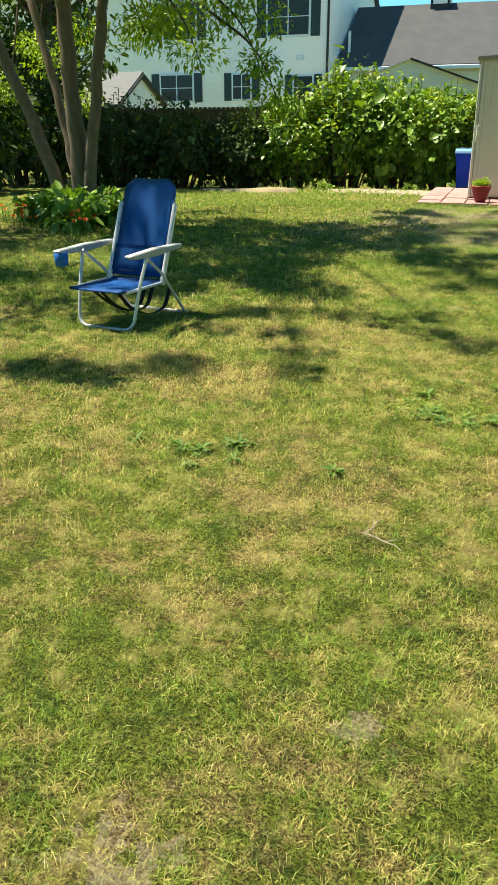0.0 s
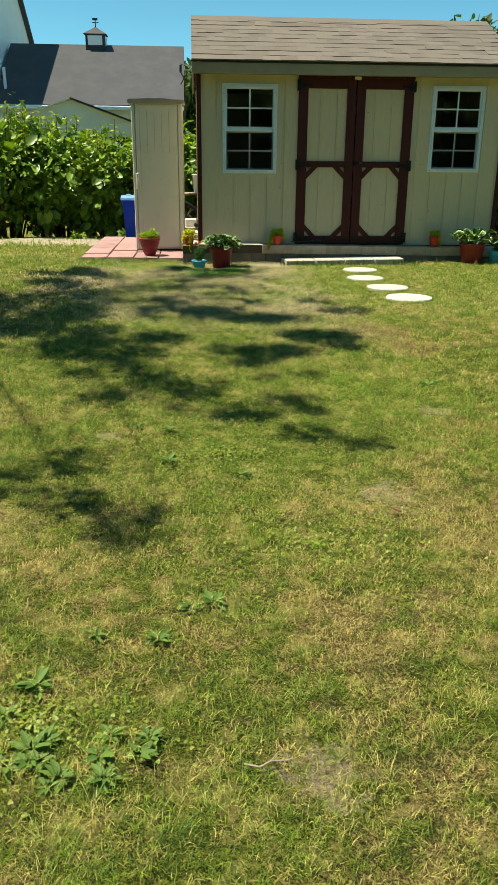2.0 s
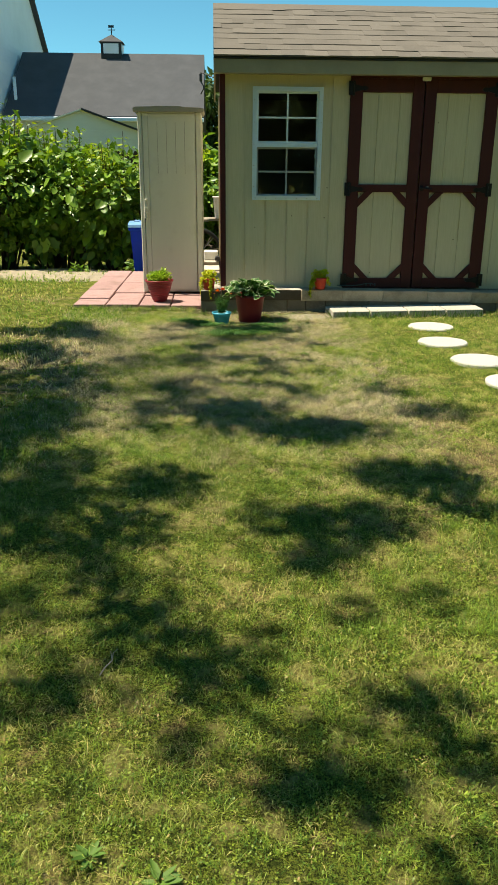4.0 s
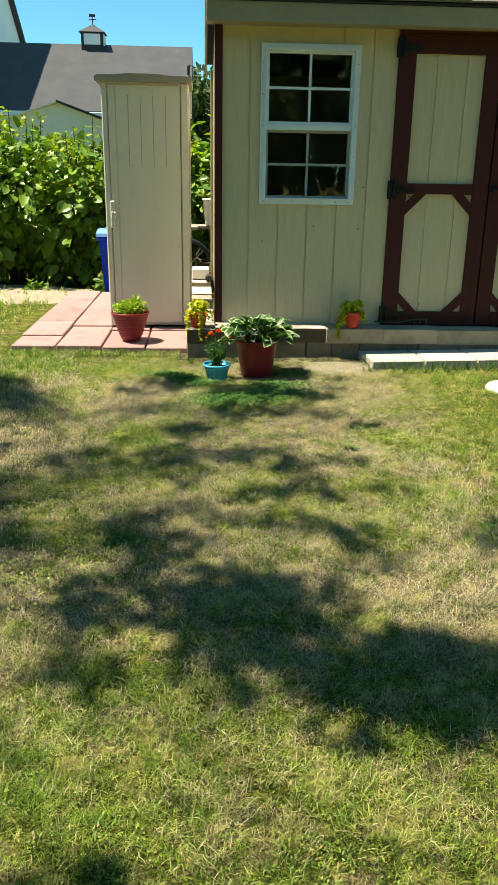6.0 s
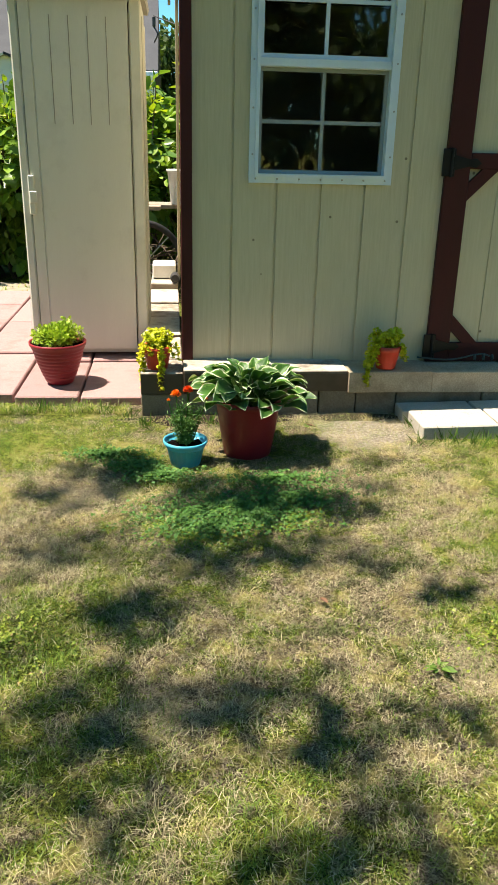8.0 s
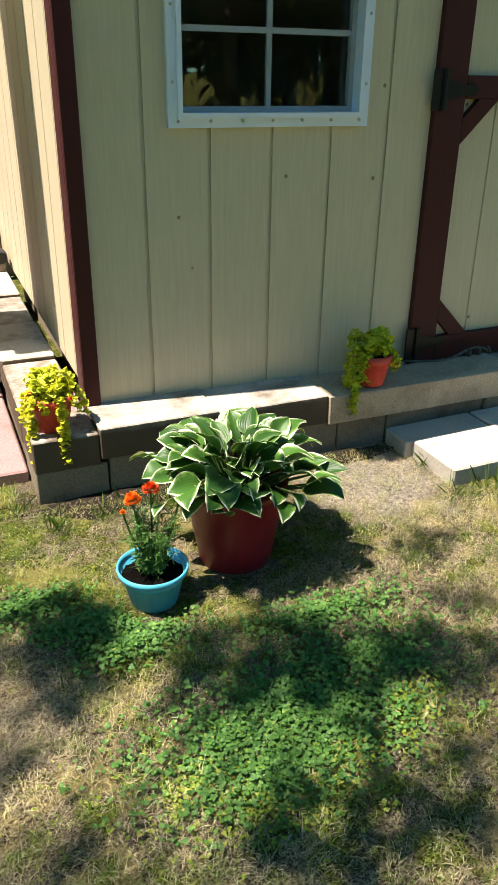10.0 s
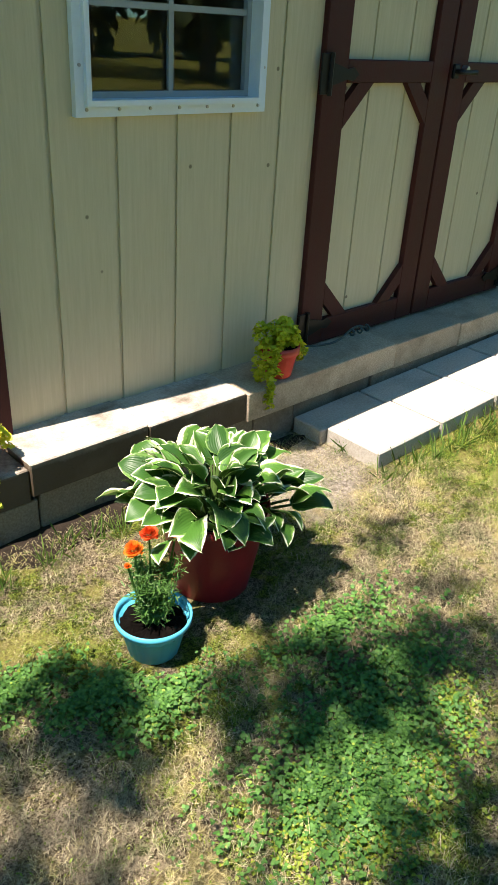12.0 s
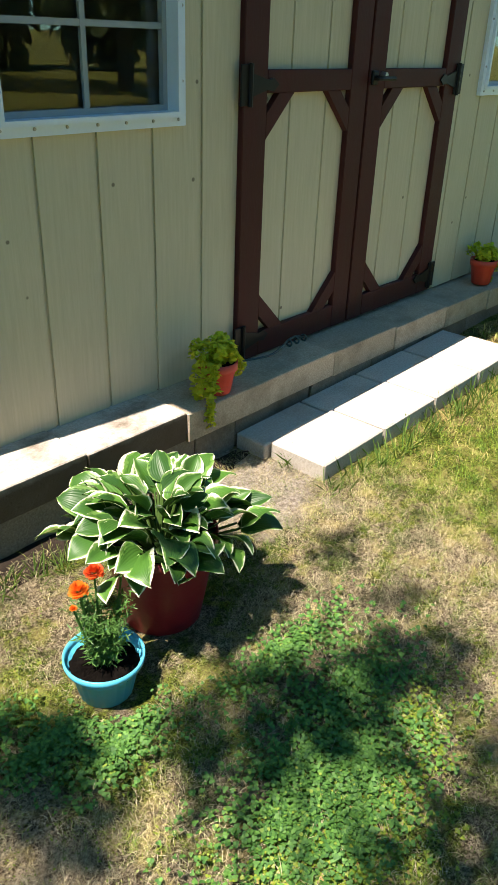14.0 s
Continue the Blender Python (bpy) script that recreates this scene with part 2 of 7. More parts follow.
def block_stone(name, a, b, stain, damp_shade=0.0, sides=None):
    """Cast concrete block: sandy grain, pits, damp stains, and shade put into the colour."""
    k = Net(name)
    v = k.tc.outputs["Object"]
    info = k.node("ShaderNodeObjectInfo")
    grain, blot = k.noise(140.0, 4, 0.75, v), k.noise(5.0, 6, 0.7)
    col = k.mix(k.ramp(grain, 0.35, 0.65), a, b)
    col = k.mix(k.ramp(info.outputs["Random"], 0, 1, 0.0, 0.35), col, tuple(0.6 * c for c in a))
    col = k.mix(k.ramp(blot, 0.5, 0.72, 0.0, stain), col, (0.10, 0.075, 0.045))
    # Faces not turned up get dark brown: weathering with shade put into colour.
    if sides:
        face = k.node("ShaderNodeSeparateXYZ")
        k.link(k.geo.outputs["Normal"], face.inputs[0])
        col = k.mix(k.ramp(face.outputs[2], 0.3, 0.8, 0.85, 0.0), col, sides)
    # Below the top edge: damp stain and the front's shade, both in colour.
    if damp_shade:
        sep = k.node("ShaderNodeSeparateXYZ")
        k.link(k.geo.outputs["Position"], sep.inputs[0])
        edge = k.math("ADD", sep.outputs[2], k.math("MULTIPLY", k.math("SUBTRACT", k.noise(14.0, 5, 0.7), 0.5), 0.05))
        col = k.mix(k.math("MULTIPLY", k.ramp(edge, -0.012, -0.03, 0.0, damp_shade), k.ramp(k.noise(3.0, 4), 0.3, 0.5, 0.65, 1.0)), col, (0.075, 0.052, 0.03))
    pits = k.node("ShaderNodeTexVoronoi")
    pits.inputs["Scale"].default_value = 45.0
    k.link(v, pits.inputs["Vector"])
    k.bump(k.math("ADD", grain, k.ramp(pits.outputs["Distance"], 0.0, 0.25, 0.0, 0.8)), 0.5, 0.004)
    return k.done(col, 0.93, 0, 0.2)


def shingle_mat(name, a, b):
    k = Net(name)
    info = k.node("ShaderNodeObjectInfo")
    grit = k.noise(95.0, 4, 0.8)
    blot = k.noise(1.6, 4, 0.6)
    col = k.mix(info.outputs["Random"], a, b)
    col = k.mix(k.ramp(grit, 0.3, 0.7, 0.0, 0.6), col, tuple(0.55 * c for c in a))
    col = k.mix(k.ramp(blot, 0.4, 0.7, 0.0, 0.35), col, b)
    k.bump(grit, 0.5, 0.004)
    return k.done(col, 0.95, 0, 0.2)


def clear_glass():
    k = Net("window_glass")
    k.b.inputs["Transmission Weight"].default_value = 1.0
    k.b.inputs["IOR"].default_value = 1.5
    return k.done((0.86, 0.9, 0.92), 0.0, 0, 0.4)


def clapboard(name, color, step):
    """Far lap siding: a narrow shade line at every board."""
    k = Net(name)
    w = k.node("ShaderNodeTexWave")
    w.wave_type, w.bands_direction, w.wave_profile = "BANDS", "Z", "SAW"
    w.inputs["Scale"].default_value = 1.0 / step / 3.1831 * 0.5
    k.link(k.geo.outputs["Position"], w.inputs["Vector"])
    col = k.mix(k.ramp(k.noise(0.8, 4), 0.3, 0.7), tuple(0.9 * c for c in color), color)
    k.bump(w.outputs["Fac"], 0.5, 0.02)
    return k.done(col, 0.6, 0, 0.4)


M = {
    "soil": lawn_soil(), "blade": lawn_blade(), "siding": siding_paint(),
    "maroon": plain("maroon_paint", (0.060, 0.011, 0.010), 0.6, spec=0.25, var=0.25, scale=3.0, fine=60.0, stretch=(5, 5, 0.6), bump=0.2),
    "fascia": plain("fascia_paint", (0.31, 0.27, 0.175), 0.6, var=0.2, scale=4.0),
    "white": plain("white_frame", (0.67, 0.76, 0.85), 0.4, var=0.08, scale=5.0, bump=0.05),
    "screen": plain("grey_sash", (0.30, 0.33, 0.34), 0.4, var=0.1),
    "glass": clear_glass(),
    "black_iron": plain("black_iron", (0.012, 0.012, 0.014), 0.45, 0.6, var=0.2),
    "steel": plain("bare_steel", (0.45, 0.45, 0.46), 0.35, 0.9, var=0.15),
    # Near black in colour, so the shed's inside looks unlit through the glass.
    "interior": plain("unlit_inside", (0.04, 0.042, 0.045), 0.85, var=0.2),
    "shingle": shingle_mat("weathered_shingle", (0.14, 0.126, 0.107), (0.19, 0.171, 0.145)),
    "cap": block_stone("cap_block", (0.38, 0.305, 0.21), (0.60, 0.50, 0.37), 0.5),
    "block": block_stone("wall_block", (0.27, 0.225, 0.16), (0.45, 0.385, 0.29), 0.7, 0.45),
    "cap_grey": block_stone("weathered_shaded_cap", (0.42, 0.385, 0.32), (0.60, 0.56, 0.48), 0.8, 0.85, (0.19, 0.15, 0.105)),
    "earth": plain("dry_earth", (0.37, 0.315, 0.22), 0.95, var=0.45, scale=11.0, fine=130.0, bump=0.9),
    "slab": block_stone("pale_slab", (0.40, 0.37, 0.31), (0.57, 0.535, 0.46), 0.3),
    "stone": block_stone("round_stone", (0.45, 0.43, 0.38), (0.60, 0.58, 0.52), 0.12),
    "paver": block_stone("pink_paver", (0.31, 0.18, 0.17), (0.44, 0.30, 0.285), 0.45),
    "locker": plain("taupe_resin", (0.63, 0.625, 0.54), 0.5, var=0.1, scale=2.0, fine=160.0, stretch=(1, 1, 0.15), bump=0.1, dirt=0.2),
    "locker_lid": plain("dark_taupe_resin", (0.30, 0.275, 0.225), 0.5, var=0.15),
    "bin": plain("blue_bin", (0.0, 0.04, 0.56), 0.5, var=0.12, spec=0.25),
    "bin_lid": plain("faded_blue_lid", (0.16, 0.33, 0.62), 0.45, var=0.2),
    "red_pot": plain("dark_red_pot", (0.27, 0.014, 0.022), 0.42, var=0.15, scale=9.0, dirt=0.08),
    "teal": plain("teal_pot", (0.08, 0.46, 0.64), 0.4, var=0.18, scale=12.0),
    "terra": plain("orange_red_pot", (0.62, 0.058, 0.026), 0.5, var=0.2, scale=12.0, dirt=0.08),
    "dirt": plain("potting_soil", (0.006, 0.005, 0.004), 0.95, var=0.6, scale=60.0, fine=200.0, bump=1.0, spec=0.03),
    "damp_shade": plain("damp_shaded_soil", (0.030, 0.023, 0.016), 0.95, var=0.6, scale=30.0, fine=170.0, bump=1.0, spec=0.1),
    "fabric": plain("blue_canvas", (0.008, 0.14, 0.50), 0.55, spec=0.4, var=0.3, scale=5.0, fine=260.0, bump=0.3),
    "alu": plain("white_tube", (0.66, 0.68, 0.70), 0.3, 0.35, var=0.1),
    "armrest": plain("grey_armrest", (0.36, 0.38, 0.38), 0.5, var=0.15),
    "strap": plain("black_strap", (0.01, 0.01, 0.012), 0.8, var=0.2),
    "bark": plain("grey_bark", (0.19, 0.15, 0.105), 0.95, var=0.45, scale=7.0, fine=45.0, stretch=(4, 4, 0.7), bump=1.0, dirt=0.3),
    "twig": plain("twig_bark", (0.09, 0.065, 0.04), 0.9, var=0.3),
    "tree_leaf": leafy("tree_leaf", (0.12, 0.23, 0.012), (0.40, 0.52, 0.03), trans=0.48),
    "bush_leaf": leafy("bush_leaf", (0.025, 0.085, 0.010), (0.27, 0.43, 0.035), trans=0.25, rough=0.4),
    "new_leaf": leafy("young_leaf", (0.16, 0.27, 0.012), (0.46, 0.54, 0.03), trans=0.4, rough=0.42),
    "vine_leaf": leafy("vine_leaf", (0.06, 0.16, 0.02), (0.28, 0.42, 0.06), trans=0.35, rough=0.4),
    # Dark leaf for far trees; on the hedge's left end it carries shade.
    "far_shade_leaf": leafy("far_shade_leaf", (0.020, 0.052, 0.009), (0.085, 0.135, 0.026), trans=0.32, rough=0.7),
    "hosta": leafy("hosta_leaf", (0.008, 0.045, 0.010), (0.075, 0.20, 0.022), margin=(0.66, 0.69, 0.48), trans=0.16, rough=0.45, single=True),
    "jenny": leafy("jenny_leaf", (0.42, 0.46, 0.015), (0.78, 0.72, 0.04), trans=0.35),
    "jenny_green": leafy("jenny_green_leaf", (0.38, 0.46, 0.015), (0.80, 0.76, 0.04), trans=0.35),
    "sedum": leafy("sedum_leaf", (0.18, 0.32, 0.02), (0.50, 0.62, 0.08), trans=0.3),
    "feather": leafy("marigold_leaf", (0.035, 0.11, 0.02), (0.12, 0.26, 0.05), trans=0.3),
    "petal_o": leafy("orange_petal", (0.75, 0.13, 0.01), (0.85, 0.27, 0.015), trans=0.3),
    "petal_r": leafy("red_orange_petal", (0.55, 0.035, 0.008), (0.80, 0.13, 0.015), trans=0.25),
    "petal_w": leafy("white_petal", (0.7, 0.7, 0.6), (0.85, 0.85, 0.78), trans=0.3),
    "clover": leafy("clover_leaf", (0.025, 0.10, 0.018), (0.12, 0.28, 0.042), dry=(0.24, 0.34, 0.04), trans=0.25, dry_part=0.05, patch=5.0, rough=0.62),
    "moss": leafy("yellow_clover", (0.08, 0.17, 0.012), (0.33, 0.40, 0.035), dry=(0.36, 0.26, 0.09), dry_part=0.12, trans=0.3),
    "weed": leafy("weed_leaf", (0.05, 0.125, 0.015), (0.15, 0.25, 0.038), rough=0.65, trans=0.3),
    "litter": plain("leaf_litter", (0.20, 0.105, 0.055), 0.95, var=0.5, scale=25.0, fine=110.0, bump=1.0),
    "stalk": plain("green_stalk", (0.06, 0.12, 0.02), 0.5, var=0.2),
    "fence": plain("brown_fence", (0.055, 0.035, 0.022), 0.85, var=0.3, scale=3.0, fine=40.0, stretch=(4, 4, 0.5)),
    "house": clapboard("white_siding", (0.92, 0.92, 0.95), 0.115),
    "house_dull": clapboard("cream_siding", (0.70, 0.72, 0.66), 0.115),
    "shutter": plain("slate_shutter", (0.022, 0.045, 0.055), 0.6, var=0.2),
    "dark_glass": plain("far_pane", (0.03, 0.042, 0.05), 0.3, var=0.3, scale=0.6, spec=0.3),
    "asphalt": shingle_mat("grey_shingle", (0.066, 0.070, 0.078), (0.112, 0.116, 0.124)),
    "pale_shingle": shingle_mat("pale_grey_shingle", (0.12, 0.127, 0.13), (0.19, 0.197, 0.20)),
    "far_trim": plain("dark_trim", (0.02, 0.022, 0.025), 0.6, var=0.2),
    "wood": plain("old_board", (0.36, 0.30, 0.23), 0.85, var=0.3, scale=3.0, stretch=(1, 6, 6)),
    "bucket": plain("white_plastic", (0.70, 0.69, 0.64), 0.4, var=0.1, dirt=0.2),
    "rubber": plain("black_rubber", (0.015, 0.015, 0.016), 0.7, var=0.2),
    "cord": plain("grey_green_cord", (0.04, 0.07, 0.07), 0.5, var=0.2),
    "straw": plain("dry_straw", (0.31, 0.255, 0.145), 0.9, var=0.4, scale=30.0),
}

# ---- builders ----
def thing(name, label="", category="", group="", kind="", at=(0, 0, 0), rz=0.0):
    e = new(name)
    e.empty_display_size = 0.1
    e.matrix_world = pose(*at, 0, 0, rz)
    return tagged(e, label, category, group, kind)


def attach(ob, parent):
    ob.parent = parent
    return ob


def finish(name, bm, material, parent=None, label="", smooth=False):
    me = bpy.data.meshes.new(name)
    bm.to_mesh(me)
    bm.free()
    for m in material if isinstance(material, (list, tuple)) else [material]:
        me.materials.append(m)
    if smooth:
        me.polygons.foreach_set("use_smooth", [True] * len(me.polygons))
    ob = new(name, me)
    if parent is not None:
        ob.parent = parent
    return tagged(ob, label)


def part(name, bm, material, parent, label="", smooth=False):
    return finish(name, bm, material, parent, label, smooth)


def box(bm, x0, x1, y0, y1, z0, z1, bevel=0.0):
    """Adds a box with softened edges to bm."""
    vs = [bm.verts.new((x, y, z)) for z in (z0, z1) for y in (y0, y1) for x in (x0, x1)]
    fs = [bm.faces.new([vs[i] for i in f]) for f in ((0, 2, 3, 1), (4, 5, 7, 6), (0, 1, 5, 4), (2, 6, 7, 3), (0, 4, 6, 2), (1, 3, 7, 5))]
    if bevel:
        es = {e for f in fs for e in f.edges}
        bmesh.ops.bevel(bm, geom=list(es), offset=bevel, segments=1, affect="EDGES", clamp_overlap=True)
    return bm


def boxed(*dims, bevel=0.0):
    return box(bmesh.new(), *dims, bevel=bevel)


def prism(poly, a, b, axis="y"):
    """A bmesh of the outline poly, in (x, z) for axis y, (y, z) for x or (x, y) for z, pulled from a to b."""
    bm = bmesh.new()
    put = {"y": lambda p, d: (p[0], d, p[1]), "x": lambda p, d: (d, p[0], p[1]), "z": lambda p, d: (p[0], p[1], d)}[axis]
    lo, hi = ([bm.verts.new(put(p, d)) for p in poly] for d in (a, b))
    bm.faces.new(lo)
    bm.faces.new(hi[::-1])
    for i in range(len(poly)):
        j = (i + 1) % len(poly)
        bm.faces.new((lo[i], hi[i], hi[j], lo[j]))
    bmesh.ops.recalc_face_normals(bm, faces=bm.faces)
    return bm


def tube(bm, points, radii, sides=8, cap=True):
    """Adds a round bar along points, each with its radius, to bm."""
    pts = [Vector(p) for p in points]
    if not isinstance(radii, (list, tuple)):
        radii = [radii] * len(pts)
    rings, up = [], None
    for i, p in enumerate(pts):
        d = (pts[min(i + 1, len(pts) - 1)] - pts[max(i - 1, 0)]).normalized()
        up = (up - d * up.dot(d)) if up is not None else d.orthogonal()
        up.normalize()
        side = d.cross(up)
        rings.append([bm.verts.new(p + radii[i] * (math.cos(a) * up + math.sin(a) * side)) for a in (2 * math.pi * n / sides for n in range(sides))])
    for r, s in zip(rings, rings[1:]):
        for n in range(sides):
            bm.faces.new((r[n], r[(n + 1) % sides], s[(n + 1) % sides], s[n]))
    if cap:
        bm.faces.new(rings[0][::-1])
        bm.faces.new(rings[-1])
    return bm


def rounded(points, r=0.05, n=5):
    """The points of a bent bar, its corners rounded."""
    pts = [Vector(p) for p in points]
    out = [pts[0]]
    for a, b, c in zip(pts, pts[1:], pts[2:]):
        d, e = (a - b), (c - b)
        s = min(r, 0.45 * d.length, 0.45 * e.length)
        p, q = b + d.normalized() * s, b + e.normalized() * s
        out += [(1 - t) ** 2 * p + 2 * t * (1 - t) * b + t * t * q for t in (i / n for i in range(n + 1))]
    return out + [pts[-1]]


def lathe(bm, profile, sides=28, ripple=None):
    """Turns (radius, z) pairs about z. ripple(angle, z): a factor on the radius."""
    rings = []
    for r, z in profile:
        rings.append([bm.verts.new((r * (ripple(a, z) if ripple else 1) * math.cos(a), r * (ripple(a, z) if ripple else 1) * math.sin(a), z)) for a in (2 * math.pi * n / sides for n in range(sides))])
    for r, s in zip(rings, rings[1:]):
        for n in range(sides):
            bm.faces.new((r[n], r[(n + 1) % sides], s[(n + 1) % sides], s[n]))
    bm.faces.new(rings[0][::-1])
    return bm


def mesh_from(name, verts, loops, sizes, material, uv=None, smooth=False):
    """A mesh straight from arrays: verts (n, 3), corner indices, and corners per face."""
    me = bpy.data.meshes.new(name)
    verts = np.ascontiguousarray(verts, np.float32)
    loops, sizes = np.ascontiguousarray(loops, np.int32), np.ascontiguousarray(sizes, np.int32)
    me.vertices.add(len(verts))
    me.vertices.foreach_set("co", verts.ravel())
    me.loops.add(len(loops))
    me.loops.foreach_set("vertex_index", loops)
    me.polygons.add(len(sizes))
    me.polygons.foreach_set("loop_start", np.concatenate(([0], np.cumsum(sizes)[:-1])).astype(np.int32))
    if uv is not None:
        layer = me.uv_layers.new(name="UVMap")
        layer.data.foreach_set("uv", np.ascontiguousarray(uv, np.float32).ravel())
    if smooth:
        me.polygons.foreach_set("use_smooth", np.ones(len(sizes), bool))
    me.update(calc_edges=True)
    me.materials.append(material)
    return me


def leaf_mesh(name, pos, way, normal, length, width, material, droop=0.15):
    """Many leaves in one mesh: each two folded halves of four corners, from stem to tip."""
    n = len(pos)
    way = way / np.linalg.norm(way, axis=1, keepdims=True)
    side = np.cross(way, normal)
    side /= np.linalg.norm(side, axis=1, keepdims=True) + 1e-9
    up = np.cross(side, way)
    L, W = np.asarray(length)[:, None] * np.ones((n, 1)), np.asarray(width)[:, None] * np.ones((n, 1))
    rows = [(0, 0, 0), (0.3, -0.5, 0.14), (0.72, -0.38, 0.02), (1.0, 0, 0), (0.72, 0.38, 0.02), (0.3, 0.5, 0.14)]
    v = np.stack([pos + way * L * a + side * W * b + up * (W * c - L * droop * a * a) for a, b, c in rows], 1)
    base = (np.arange(n) * 6)[:, None]
    loops = (base + np.array([0, 1, 2, 3, 0, 3, 4, 5])).ravel()
    return mesh_from(name, v.reshape(-1, 3), loops, np.full(2 * n, 4), material)


RNG = np.random.default_rng(7)


def clump_leaves(centres, radii, counts, length, width, squash=0.7, out=0.6, hang=0.35, rng=RNG):
    """Leaf places in soft clumps: positions, ways, normals, lengths and widths."""
    P, D, N = [], [], []
    for c, r, k in zip(centres, radii, counts):
        d = rng.normal(size=(k, 3))
        d /= np.linalg.norm(d, axis=1, keepdims=True)
        q = d * (rng.random((k, 1)) ** 0.45) * r * np.array([1, 1, squash])
        P.append(np.asarray(c) + q)
        w = d * out + rng.normal(size=(k, 3)) * 0.5
        w[:, 2] -= hang
        D.append(w)
        m = rng.normal(size=(k, 3)) * 0.45
        m[:, 2] += 1.0
        N.append(m)
    P, D, N = np.concatenate(P), np.concatenate(D), np.concatenate(N)
    s = rng.uniform(0.65, 1.25, len(P))
    return P, D, N, length * s, width * s


def ground_z(x, y):
    """The lawn: level, falling gently behind the shed."""
    x, y = np.asarray(x, float), np.asarray(y, float)
    z = -0.232 - 0.035 * np.clip(y - 0.3, 0, 6) + 0.014 * np.clip(x - 1.5, 0, 3) * np.clip((y + 3.2) / 2, 0, 1)
    return z + 0.008 * np.sin(1.7 * x + 0.6 * y) + 0.007 * np.sin(2.3 * y - 1.1 * x)


def gz(x, y):
    return float(ground_z(x, y))

# ---- the ground ----
def build_ground():
    def steps(lo, hi, fine):
        far = np.array([1.0, 2.5, 5, 10, 20, 45, 100, 240, 600])
        return np.concatenate([lo - far[::-1], np.arange(lo, hi + 1e-6, fine), hi + far])

    xs, ys = steps(-12, 9, 0.14), steps(-15, 9, 0.14)
    X, Y = np.meshgrid(xs, ys)
    Z = ground_z(X, Y)
    near = (np.abs(X + 1) < 11) & (np.abs(Y + 3) < 13)
    Z = Z + np.where(near, 0.006 * np.sin(9.1 * X + 3 * np.sin(4 * Y)) * np.sin(7.7 * Y + 2 * np.sin(5 * X)), 0)
    n, m = X.shape
    idx = np.arange(n * m).reshape(n, m)
    quads = np.stack([idx[:-1, :-1], idx[:-1, 1:], idx[1:, 1:], idx[1:, :-1]], -1).reshape(-1, 4)
    me = mesh_from("ground", np.stack([X, Y, Z], -1).reshape(-1, 3), quads.ravel(), np.full(len(quads), 4), M["soil"], smooth=True)
    return tagged(new("ground", me), "patchy dry summer lawn with straw, green grass and bare soil", "lawn", kind="structure")


def blocked(x, y):
    """True where something stands or soil lies bare, so that no grass grows."""
    hit = (x > -0.28) & (x < 3.8) & (y > -0.24)
    hit |= (x > -1.75) & (x < -0.2) & (y > -0.06) & (y < 2.9)
    hit |= (x > 1.02) & (x < 2.64) & (y > -0.60)
    for px, py, r in ((0.23, -0.68, 0.14), (-0.03, -0.78, 0.08), (1.80, -1.12, 0.19), (1.72, -1.76, 0.19), (1.82, -2.36, 0.20), (1.86, -3.0, 0.21), (3.33, -0.42, 0.2)):
        hit |= (x - px) ** 2 + (y - py) ** 2 < r * r
    return hit


def bare(x, y):
    """0 to 1: how bare the soil is."""
    v = np.zeros_like(x)
    for px, py, rx, ry in [(0.80, -0.46, 0.34, 0.17), (0.05, -0.36, 0.3, 0.06)] + [(x0, y0, 0.9 * r0, 0.8 * r0) for x0, y0, r0 in BARE]:
        v = np.maximum(v, np.clip(1.6 - ((x - px) / rx) ** 2 - ((y - py) / ry) ** 2, 0, 1))
    return v


